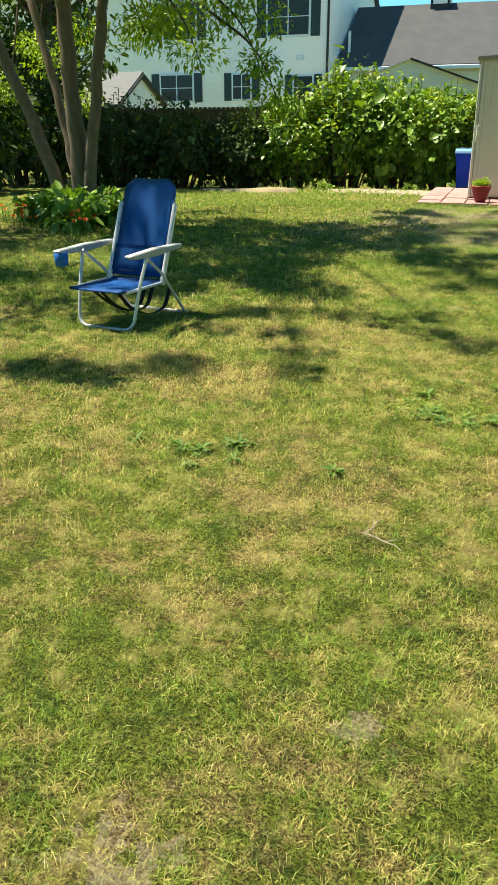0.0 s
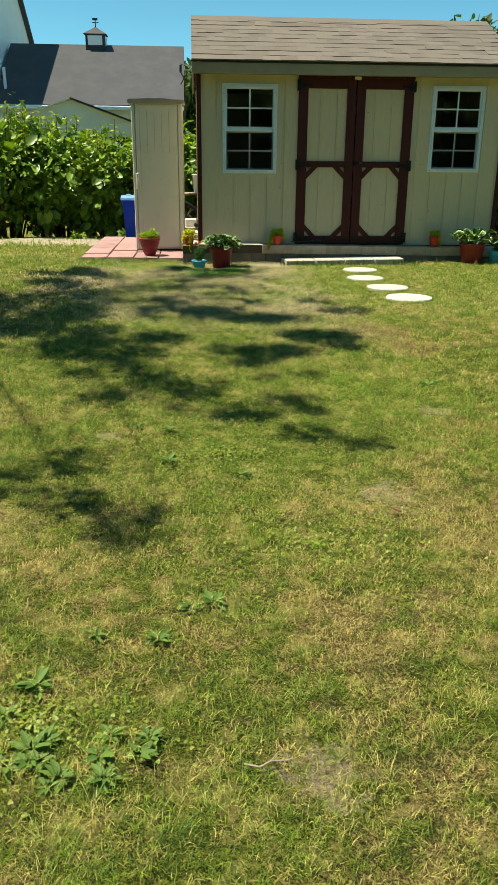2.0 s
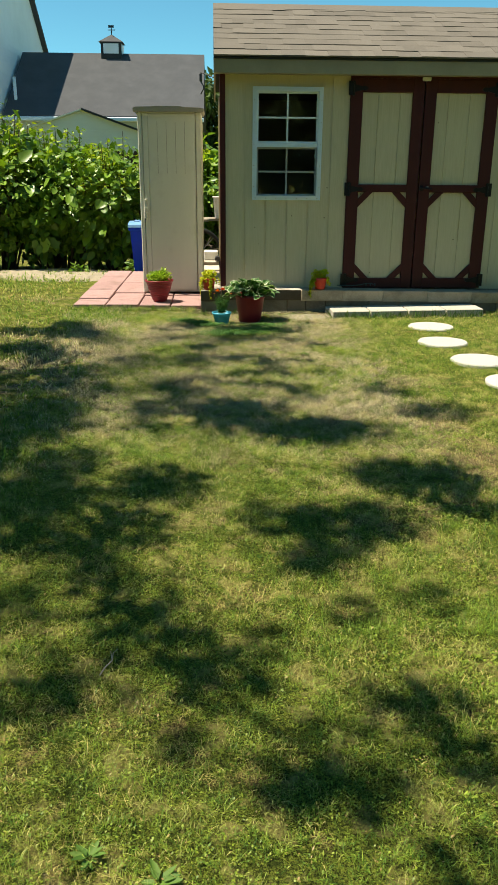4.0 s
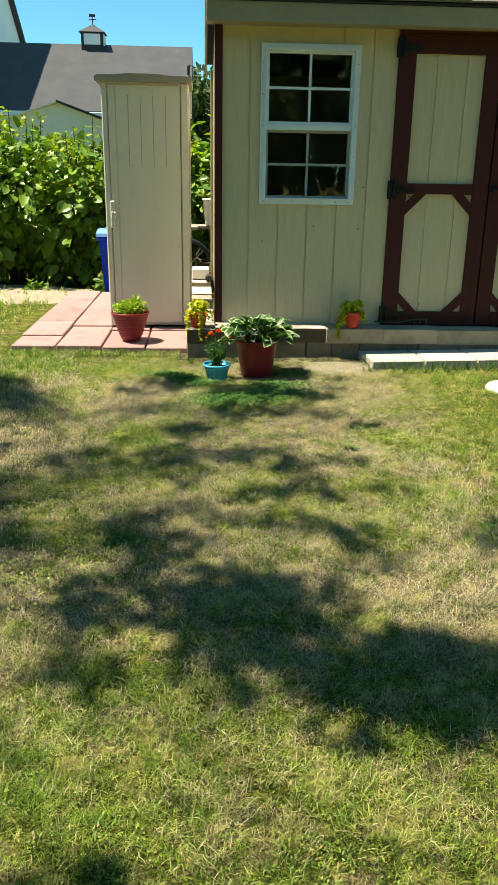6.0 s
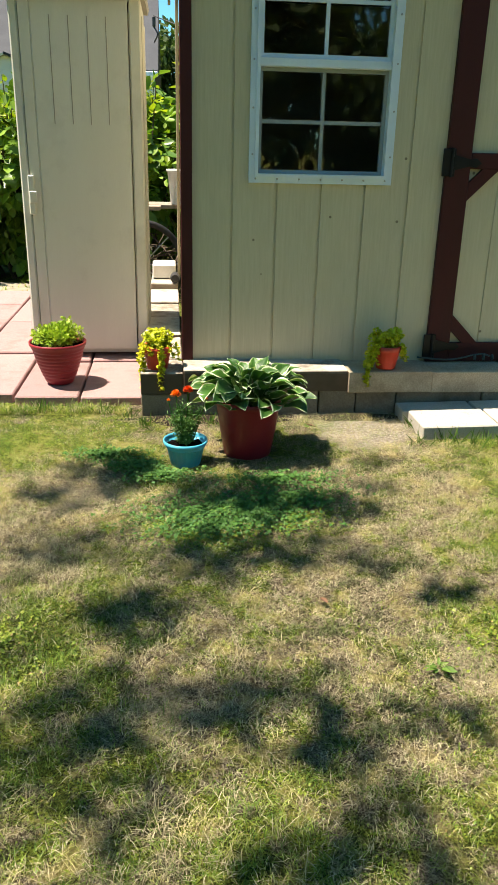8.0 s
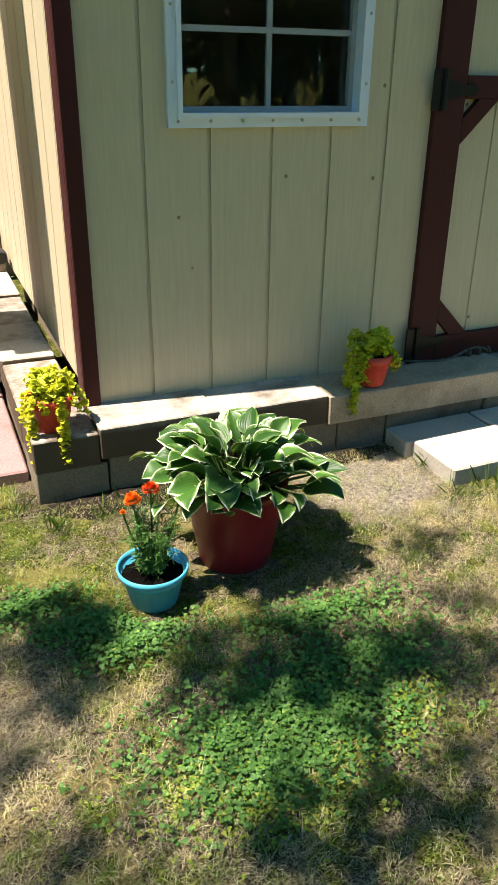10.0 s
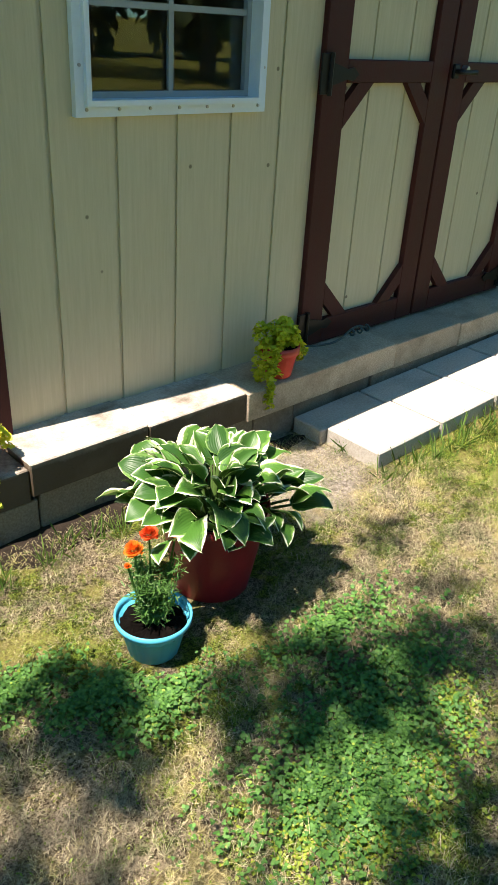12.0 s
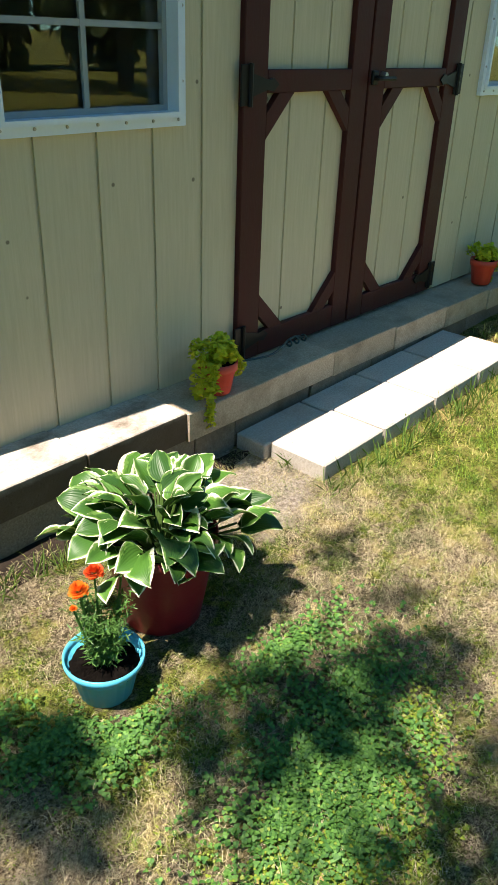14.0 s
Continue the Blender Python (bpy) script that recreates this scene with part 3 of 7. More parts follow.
def lawn_patch(name, label, x0, x1, y0, y1, per_m2, tall, wide, seed, flat=0.2, lean_by=0.45, mossy=False):
    """One stretch of lawn: tufts of bent, tapering blades that part outwards, and straw lying between."""
    g = np.random.default_rng(seed)
    count = int(per_m2 * (x1 - x0) * (y1 - y0))
    cx, cy = g.uniform(x0, x1, count // 9), g.uniform(y0, y1, count // 9)
    pick = g.integers(0, len(cx), count)
    loose = g.random(count) < 0.22
    away = g.normal(0, 0.010, (count, 2))
    x = np.where(loose, g.uniform(x0, x1, count), cx[pick] + away[:, 0])
    y = np.where(loose, g.uniform(y0, y1, count), cy[pick] + away[:, 1])
    mott = np.zeros(count)
    gm = np.random.default_rng(77)
    for wl in (0.07, 0.10, 0.14, 0.19, 0.27, 0.38):
        for _ in range(3):
            th, ph = gm.uniform(0, 6.28), gm.uniform(0, 6.28)
            mott += np.sin((x * np.cos(th) + y * np.sin(th)) * 6.28 / wl + ph + 1.2 * np.sin(5 * y + ph))
    thin = 0.5 + 0.5 * np.sin(2.1 * x + 1.3 * np.sin(1.7 * y)) * np.sin(2.6 * y + 1.1 * np.sin(2.3 * x))
    ok = ~blocked(x, y) & (g.random(count) > 0.3 * bare(x + 0.006 * mott, y + 0.005 * mott * np.sin(23 * x))) & (g.random(count) > 0.2 * thin) & (g.random(count) > np.clip(0.10 * mott + 0.05, 0, 0.8))
    if mossy:
        edge = np.minimum(np.minimum(x - x0, x1 - x), np.minimum(y - y0, y1 - y)) / 0.5
        ok &= g.random(count) < np.clip(0.55 + 0.14 * mott, 0, 1) * np.clip(edge, 0, 1)
    x, y, thin, away, mott, loose, pick = x[ok], y[ok], thin[ok], away[ok], mott[ok], loose[ok], pick[ok]
    n = len(x)
    z = ground_z(x, y) - 0.004
    lying = g.random(n) < flat
    a = np.where(loose | lying, g.uniform(0, 2 * np.pi, n), np.arctan2(away[:, 1], away[:, 0]) + g.normal(0, 1.1, n))
    lean = np.where(lying, g.uniform(1.15, 1.5, n), np.abs(g.normal(lean_by, 0.25, n)))
    bulk = g.uniform(0.65, 1.35, len(cx))[pick]
    L = tall * g.uniform(0.5, 1.35, n) * np.where(loose, 1.0, bulk) * (1.1 - 0.3 * thin) * (1 - 0.03 * np.clip(mott, -5, 8))
    L = np.where(lying, L * g.uniform(0.8, 1.6, n), L)
    W = wide * g.uniform(0.6, 1.3, n) * np.where(lying, 0.75, 1.0)
    d = np.stack([np.cos(a), np.sin(a), np.zeros(n)], -1)
    s = np.stack([-d[:, 1], d[:, 0], np.zeros(n)], -1)
    up = np.array([0.0, 0.0, 1.0])
    root = np.stack([x, y, z + np.where(lying, g.uniform(0.004, 0.02, n), 0.0)], -1)
    mid = root + (d * np.sin(0.7 * lean)[:, None] + up * np.cos(0.7 * lean)[:, None]) * (0.5 * L)[:, None]
    droop = np.where(lying, lean + g.normal(0, 0.12, n), np.minimum(lean * 1.5 + 0.2, 1.75))
    tip = mid + (d * np.sin(droop)[:, None] + up * np.cos(droop)[:, None]) * (0.5 * L)[:, None]
    S = s * (W / 2)[:, None]
    v = np.stack([root, mid + S, tip, mid - S], 1).reshape(-1, 3)
    loops = (np.arange(n)[:, None] * 4 + np.array([0, 1, 3, 3, 1, 2])).ravel()
    me = mesh_from(name, v, loops, np.full(2 * n, 3), M["moss" if mossy else "blade"])
    return tagged(new(name, me), label, "clover" if mossy else "grass", kind="stuff")


build_ground()
LAWN_LABEL = "short mown grass blades with dry straw between"
lawn_patch("grass", "thin dry grass and straw litter by the pots", -0.9, 1.3, -1.9, -0.22, 56000, 0.020, 0.0012, 11, 0.7)
lawn_patch("grass", LAWN_LABEL, -0.8, 0.95, -4.4, -1.9, 42000, 0.025, 0.0015, 19, 0.6)
lawn_patch("grass", LAWN_LABEL, -0.8, 0.85, -6.8, -4.4, 30000, 0.024, 0.0016, 12, 0.5)
lawn_patch("grass", LAWN_LABEL, -0.85, 0.8, -8.8, -6.8, 36000, 0.023, 0.0016, 18, 0.5)
lawn_patch("grass", LAWN_LABEL, -1.45, 0.6, -10.9, -8.8, 46000, 0.0195, 0.0013, 20, 0.5)
lawn_patch("grass", LAWN_LABEL, -1.25, -0.8, -8.8, -1.9, 24000, 0.028, 0.0022, 22, 0.4)
lawn_patch("grass", LAWN_LABEL, 0.8, 1.35, -9.6, -1.9, 22000, 0.028, 0.0022, 24, 0.4)
lawn_patch("grass", LAWN_LABEL, 1.35, 2.4, -8.8, -4.4, 6500, 0.034, 0.0045, 21, 0.3)
lawn_patch("grass", LAWN_LABEL, 1.3, 2.3, -4.4, -0.5, 20000, 0.028, 0.0022, 30, 0.45)
lawn_patch("grass", LAWN_LABEL, 2.3, 4.6, -4.4, 0.2, 6000, 0.034, 0.0045, 13, 0.3)
lawn_patch("grass", "straggling dry grass on the bare soil by the hedge", -4.8, -1.2, 2.6, 3.7, 900, 0.10, 0.012, 31, 0.2, 0.6)
lawn_patch("grass", "mown grass blades in the shade of the tree", -7.5, -1.0, -4.4, 2.8, 1500, 0.045, 0.0085, 14)
lawn_patch("grass", LAWN_LABEL, -2.7, -1.2, -9.6, -6.9, 17000, 0.027, 0.0024, 27, 0.4)
lawn_patch("grass", "mown grass blades in the shade of the tree", -4.5, -2.7, -10.0, -6.9, 4500, 0.036, 0.005, 15)
lawn_patch("grass", "mown grass blades in the shade of the tree", -4.5, -1.2, -6.9, -4.4, 7000, 0.034, 0.004, 28, 0.3)
lawn_patch("clover", "tiny yellow-green clover leaves in the thin grass", -1.2, 1.5, -8.1, -3.9, 17000, 0.0075, 0.0055, 25, 0.9, 0.9, True)
lawn_patch("clover", "tiny yellow-green clover leaves by the pavers", -1.5, 0.1, -1.6, 0.25, 9000, 0.007, 0.0055, 29, 0.9, 0.9, True)
lawn_patch("clover", "tiny yellow-green clover leaves in the thin grass", -0.9, 1.2, -3.9, -1.5, 7000, 0.007, 0.005, 26, 0.9, 0.9, True)
lawn_patch("grass", "mown grass blades beside the paver pad", -1.5, -0.9, -1.9, 0.0, 22000, 0.034, 0.0025, 17, 0.3)
lawn_patch("grass", "longer grass along the edge of the pavers", -1.5, -0.24, -0.16, -0.045, 52000, 0.055, 0.0022, 23, 0.15, 0.4)


def sheet(name, label, cx, cy, rx, ry, material, rise=0.006, seed=3, category="soil"):
    """A thin uneven patch of earth on the lawn, fading into it at its ragged edge."""
    g = random.Random(seed)
    bm = bmesh.new()
    wob = [g.uniform(0.8, 1.15) for _ in range(28)]
    mid = bm.verts.new((cx, cy, gz(cx, cy) + rise + 0.008))
    rings = []
    for f, up in ((0.5, rise + 0.007), (0.85, rise), (1.0, -0.006)):
        rings.append([bm.verts.new((cx + rx * f * w * math.cos(a), cy + ry * f * w * math.sin(a), gz(cx + rx * f * w * math.cos(a), cy + ry * f * w * math.sin(a)) + up + g.uniform(-0.002, 0.002))) for a, w in ((2 * math.pi * i / 28, wob[i]) for i in range(28))])
    for i in range(28):
        j = (i + 1) % 28
        bm.faces.new((mid, rings[0][i], rings[0][j]))
        for r, q in zip(rings, rings[1:]):
            bm.faces.new((r[i], q[i], q[j], r[j]))
    return tagged(finish(name, bm, material, smooth=True), label, category, kind="structure")


# Dark sheets: damp soil with the ledge's shade put into the colour.
sheet("damp_shaded_soil", "dark damp soil with painted shade along the foot of the ledge", 0.09, -0.245, 0.42, 0.085, M["damp_shade"], 0.006, 8)
sheet("damp_shaded_soil", "dark damp soil with painted shade in the ledge and step corner", 0.78, -0.245, 0.25, 0.05, M["damp_shade"], 0.006, 9)
sheet("bare_soil", "pale bare soil along the hedge foot", -2.35, 3.6, 1.25, 0.8, M["earth"], 0.06, 4)
sheet("mulch", "brown dead leaves and mulch below the hedge", -5.3, 3.2, 0.8, 0.35, M["straw"], 0.03, 5, "mulch")
sheet("mulch", "reddish-brown heap of dead leaves at the hedge foot", -4.4, 2.7, 0.45, 0.4, M["straw"], 0.08, 6, "mulch")

# ---- the garden shed ----
SX, SD, WT = 3.72, 2.44, 1.93  # width, depth and wall height
DOOR = (1.18, 2.575, -0.018, 1.885)
WINS = ((0.277, 0.931, 0.813, 1.807), (2.804, 3.449, 0.845, 1.817))
shed = thing("garden_shed", "beige wooden garden shed with maroon doors and shingle roof", "shed")


def grooved_wall():
    """The front wall: plywood sheet with a sunk groove every 0.203 m, cut out round windows and doors."""
    bm = bmesh.new()
    xs = [0.0]
    x = 0.203
    while x < SX - 0.01:
        xs += [x - 0.006, x + 0.006]
        x += 0.2034
    xs += [SX]
    cuts = [(a + 0.02, b - 0.02, c + 0.02, d - 0.02) for a, b, c, d in WINS] + [(DOOR[0] + 0.02, DOOR[1] - 0.02, -0.04, DOOR[3] - 0.02)]
    edges = sorted(set(xs + [v for c in cuts for v in c[:2]]))
    for a, b in zip(edges, edges[1:]):
        mid = 0.5 * (a + b)
        sunk = any(abs(mid - (0.203 + 0.2034 * i)) < 0.0061 for i in range(20))
        spans = [(-0.03, WT)]
        for c in cuts:
            if c[0] <= mid <= c[1]:
                spans = [p for lo, hi in spans for p in ((lo, min(hi, c[2])), (max(lo, c[3]), hi)) if p[1] - p[0] > 0.005]
        for lo, hi in spans:
            box(bm, a, b, 0.007 if sunk else 0.0, 0.05, lo, hi)
    return bm


part("front_wall", grooved_wall(), M["siding"], shed, "grooved plywood siding in olive-beige paint")
outline = [(0.05, SD), (0.05, 0.05), (0.0, 0.05)]
for i in range(1, 12):
    y = 0.05 + 0.2 * i
    outline += [(0.0, y - 0.006), (0.005, y - 0.004), (0.005, y + 0.004), (0.0, y + 0.006)]
side = prism(outline + [(0.0, SD)], 0.0, WT, "z")
part("side_wall", side, M["siding"], shed)
part("side_wall", boxed(SX - 0.05, SX, 0.05, SD, 0.0, WT), M["siding"], shed)
part("back_wall", boxed(0.05, SX - 0.05, SD - 0.05, SD, 0.0, WT), M["siding"], shed)
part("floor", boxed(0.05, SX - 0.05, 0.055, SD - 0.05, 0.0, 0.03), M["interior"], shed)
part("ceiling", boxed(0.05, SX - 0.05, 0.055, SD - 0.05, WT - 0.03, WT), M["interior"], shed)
for x in (-0.028, SX - 0.032):
    part("corner_trim", boxed(x, x + 0.052, -0.02, -0.002, -0.02, WT, bevel=0.003), M["maroon"], shed, "maroon corner board")
part("corner_trim", boxed(-0.028, -0.006, -0.0015, 0.075, -0.02, WT, bevel=0.003), M["maroon"], shed, "maroon corner board")
for y in (SD - 0.08,):
    part("corner_trim", boxed(-0.028, -0.006, y, y + 0.08, 0.0, WT, bevel=0.003), M["fascia"], shed)

# gables, roof deck, fascia
EY, EZ, RY, RZ = -0.20, 2.03, 1.22, 2.675
XL, XR = -0.08, SX + 0.08
for x in (0.0, SX - 0.04):
    part("gable", prism([(0.0, WT), (SD, WT), (RY, RZ - 0.08)], x, x + 0.04, "x"), M["siding"], shed)
part("fascia", boxed(XL, XR, EY + 0.01, EY + 0.035, EZ - 0.135, EZ - 0.02, bevel=0.003), M["fascia"], shed, "olive-brown fascia board")
part("soffit", boxed(XL, XR, EY + 0.036, -0.002, EZ - 0.125, EZ - 0.108), M["fascia"], shed)
roof = finish("roof", prism([(EY, EZ - 0.02), (RY, RZ - 0.02), (SD + 0.2, EZ - 0.02), (SD + 0.2, EZ - 0.004), (RY, RZ - 0.004), (EY, EZ - 0.004)], XL, XR, "x"), M["far_trim"], shed, "roof of weathered brown-grey asphalt shingles")
for s in (1, -1):
    poly = [(RY + s * (RY - EY) * -1, EZ - 0.135), (RY + s * (RY - EY) * -1, EZ - 0.021), (RY, RZ - 0.021), (RY, RZ - 0.135)]
    for x in (XL + 0.002, XR - 0.022):
        part("rake_board", prism(poly, x, x + 0.02, "x"), M["fascia"], shed)


def ring(bm, x0, x1, z0, z1, f, y0, y1):
    """A flat closed frame, f wide, from y0 to y1."""
    vs = [[bm.verts.new((x, y, z)) for x, z in ((a, c), (b, c), (b, d), (a, d))] for y in (y0, y1) for a, b, c, d in ((x0, x1, z0, z1), (x0 + f, x1 - f, z0 + f, z1 - f))]
    fo, fi, bo, bi = vs
    for i in range(4):
        j = (i + 1) % 4
        for q in ((fo[i], fo[j], fi[j], fi[i]), (bo[j], bo[i], bi[i], bi[j]), (fo[j], fo[i], bo[i], bo[j]), (fi[i], fi[j], bi[j], bi[i])):
            bm.faces.new(q)
    return bm


def window(x0, x1, z0, z1, name):
    """Single-hung window: flanged frame, two sashes of four panes, sunk glass."""
    f = 0.040
    fr = ring(bmesh.new(), x0, x1, z0, z1, f - 0.014, -0.02, -0.001)
    w = part(name, fr, M["white"], shed, "white framed single-hung window with eight panes")
    part("frame_lip", ring(bmesh.new(), x0 + f - 0.0145, x1 - f + 0.0145, z0 + f - 0.0145, z1 - f + 0.0145, 0.0145, -0.034, 0.045), M["white"], w)
    zm = 0.5 * (z0 + z1)
    part("meeting_rail", boxed(x0 + f, x1 - f, -0.016, 0.02, zm - 0.022, zm + 0.014, bevel=0.003), M["white"], w)
    xm = 0.5 * (x0 + x1)
    for lo, hi, y in ((z0 + f, zm - 0.022, 0.018), (zm + 0.014, z1 - f, 0.004)):
        lower = y > 0.01
        e = 0.016
        sash = ring(bmesh.new(), x0 + f, x1 - f, lo, hi, e, y - 0.004, y + 0.014)
        part("sash", sash, M["screen"] if lower else M["white"], w)
        hm = 0.5 * (lo + hi)
        for q in ((xm - 0.008, xm + 0.008, y, y + 0.01, lo + e, hi - e), (x0 + f + e, xm - 0.008, y + 0.001, y + 0.009, hm - 0.008, hm + 0.008), (xm + 0.008, x1 - f - e, y + 0.001, y + 0.009, hm - 0.008, hm + 0.008)):
            part("glazing_bar", boxed(*q), M["screen"] if lower else M["white"], w)
        part("pane", boxed(x0 + f + 0.002, x1 - f - 0.002, y + 0.0145, y + 0.0185, lo + 0.002, hi - 0.002), M["glass"], w, "clear reflecting glass")
    scr = bpy.data.meshes.new("screw")
    sb = tube(bmesh.new(), [(0, 0.001, 0), (0, -0.0045, 0)], [0.005, 0.0038], 8)
    sb.to_mesh(scr)
    sb.free()
    scr.materials.append(M["steel"])
    spots = [(x0 + 0.03 + i * (x1 - x0 - 0.06) / 6, z0 + 0.018) for i in range(7)]
    spots += [(x, z0 + 0.12 + i * 0.19) for x in (x0 + 0.014, x1 - 0.014) for i in range(5)]
    for x, z in spots:
        attach(new("screw", scr), w).location = (x, -0.02, z)
    return w


window(*WINS[0], "window")
window(*WINS[1], "window")


def door_leaf(x0, x1, hinge_left):
    """One leaf: grooved panels behind maroon stiles, rails and four corner braces."""
    z0, z1 = DOOR[2], DOOR[3]
    g0 = x0 + (0.265 if hinge_left else 0.225)
    poly = [(x0 + 0.01, 0.04), (x0 + 0.01, 0.003)]
    for i in range(4):
        gx = g0 + 0.203 * i
        if gx < x1 - 0.13:
            poly += [(gx - 0.006, 0.003), (gx - 0.0045, 0.009), (gx + 0.0045, 0.009), (gx + 0.006, 0.003)]
    pan = prism(poly + [(x1 - 0.01, 0.003), (x1 - 0.01, 0.04)], z0 + 0.01, z1 - 0.01, "z")
    leaf = part("door", pan, M["siding"], shed, "beige panelled shed door with maroon trim and corner braces")
    outer, inner = (0.118, 0.108) if hinge_left else (0.108, 0.118)
    a, b = x0 + outer, x1 - inner
    for u, v in ((x0 + 0.002, a), (b, x1 - 0.003)):
        part("stile", boxed(u, v, -0.022, 0.003, z0, z1, bevel=0.003), M["maroon"], leaf)
    for lo, hi in ((z0 + 0.001, 0.077), (0.891, 0.961), (1.768, z1 - 0.001)):
        part("rail", boxed(a, b, -0.0215, 0.003, lo, hi, bevel=0.003), M["maroon"], leaf)
    lo, hi, c = 0.077, 0.891, 0.140
    for sx, px in ((1, a), (-1, b)):
        for sz, pz in ((1, lo), (-1, hi)):
            k = c * 0.44
            poly = [(px, pz + sz * k), (px, pz + sz * c), (px + sx * c, pz), (px + sx * k, pz)]
            part("brace", prism(poly, -0.021, 0.003), M["maroon"], leaf)
    hx, s = (x0 + 0.012, 1) if hinge_left else (x1 - 0.012, -1)
    for z in (0.06, 0.917, 1.80):
        h = bmesh.new()
        box(h, min(hx - 0.03 * s, hx + 0.03 * s), max(hx - 0.03 * s, hx + 0.03 * s), -0.03, -0.0225, z - 0.06, z + 0.06, bevel=0.002)
        tube(h, [(hx + 0.012 * s, -0.032, z - 0.063), (hx + 0.012 * s, -0.032, z + 0.063)], 0.008, 8)
        poly = [(hx + 0.02 * s, z - 0.035), (hx + 0.10 * s, z - 0.015), (hx + 0.13 * s, z - 0.02), (hx + 0.155 * s, z), (hx + 0.13 * s, z + 0.02), (hx + 0.10 * s, z + 0.015), (hx + 0.02 * s, z + 0.035)]
        q = prism(poly, -0.029, -0.0226)
        me = bpy.data.meshes.new("tmp")
        q.to_mesh(me)
        q.free()
        h.from_mesh(me)
        part("hinge", h, M["black_iron"], leaf, "black iron tee hinge")
    return leaf


DM = 1.877
door_leaf(DOOR[0], DM - 0.003, True)
right_leaf = door_leaf(DM + 0.003, DOOR[1], False)
latch = boxed(DM + 0.008, DM + 0.045, -0.036, -0.0225, 0.905, 0.955, bevel=0.004)
tube(latch, rounded([(DM + 0.02, -0.036, 0.93), (DM + 0.02, -0.06, 0.93), (DM + 0.12, -0.06, 0.928)], 0.015), 0.009, 8)
part("door_handle", latch, M["black_iron"], right_leaf, "black lever door handle")
lock = bmesh.new()
tube(lock, [(DM + 0.085, -0.0225, 0.938), (DM + 0.085, -0.045, 0.938)], [0.014, 0.011], 12)
part("lock", lock, M["steel"], right_leaf, "small steel lock")
head = bmesh.new()
box(head, DOOR[0] + 0.0, DOOR[1], -0.02, -0.003, 1.886, 1.91)
part("head_trim", head, M["maroon"], shed)
part("light_sensor", boxed(1.84, 1.92, -0.05, -0.022, 1.865, 1.90, bevel=0.006), M["bucket"], shed, "small grey box above the doors")

# ---- block ledge, step, stones, pavers ----
def block(name, parent, x0, x1, y0, y1, z0, z1, material, tilt=0.0, bevel=0.006):
    """One cast block about its own middle, a little out of true."""
    cx, cy, cz = 0.5 * (x0 + x1), 0.5 * (y0 + y1), 0.5 * (z0 + z1)
    ob = finish(name, boxed(x0 - cx, x1 - cx, y0 - cy, y1 - cy, z0 - cz, z1 - cz, bevel=bevel), material, parent)
    ob.matrix_local = pose(cx, cy, cz, tilt, 0, tilt * 0.6)
    return ob


ledge = thing("block_ledge", "low ledge of tan concrete cap blocks along the shed foot", "ledge")
g = random.Random(5)
caps = [-0.225, -0.025, 0.361, 0.755, 1.164, 1.562, 2.006, 2.446, 2.88, 3.32, 3.79]
for i, (a, b) in enumerate(zip(caps, caps[1:])):
    drop = -0.022 if i == 0 else -0.003 - 0.013 * 0.5 * (a + b)
    y0 = -0.203 if i > 0 else -0.195
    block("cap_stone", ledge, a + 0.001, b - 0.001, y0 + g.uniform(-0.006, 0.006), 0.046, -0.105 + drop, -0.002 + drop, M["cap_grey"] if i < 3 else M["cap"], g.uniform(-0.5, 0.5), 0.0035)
base = [-0.225, 0.0, 0.30, 0.62, 0.80, 1.0, 1.43, 1.85, 2.28, 2.7, 3.1, 3.5, 3.79]
for a, b in zip(base, base[1:]):
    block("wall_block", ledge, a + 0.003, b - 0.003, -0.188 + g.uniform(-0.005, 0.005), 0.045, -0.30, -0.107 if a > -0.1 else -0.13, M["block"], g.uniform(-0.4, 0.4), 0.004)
for i in range(5):
    y = 0.052 + 0.47 * i
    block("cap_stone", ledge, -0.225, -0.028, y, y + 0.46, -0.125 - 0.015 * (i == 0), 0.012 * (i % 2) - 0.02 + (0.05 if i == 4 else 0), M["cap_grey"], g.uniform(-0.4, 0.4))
    block("wall_block", ledge, -0.215, -0.03, y, y + 0.465, -0.32, -0.142, M["block"])
block("wall_block", ledge, 0.1, SX - 0.1, 0.06, SD, -0.30, -0.012, M["block"])

step = thing("paver_step", "low step of pale concrete pavers before the shed doors", "step")
for i in range(4):
    x0 = 1.02 + 0.36 * i
    block("paver", step, x0, x0 + 0.349, -0.565, -0.335, -0.262, -0.168, M["slab"], g.uniform(-0.3, 0.3), 0.005)
for i in range(4):
    x0 = 0.995 + 0.365 * i
    block("paver", step, x0, x0 + 0.353, -0.329, -0.197, -0.262, -0.174, M["slab"], g.uniform(-0.3, 0.3), 0.005)

step.matrix_world = Matrix.Translation((1.02, 0, -0.168)) @ Euler((0, radians(-1.0), 0)).to_matrix().to_4x4() @ Matrix.Translation((-1.02, 0, 0.168))


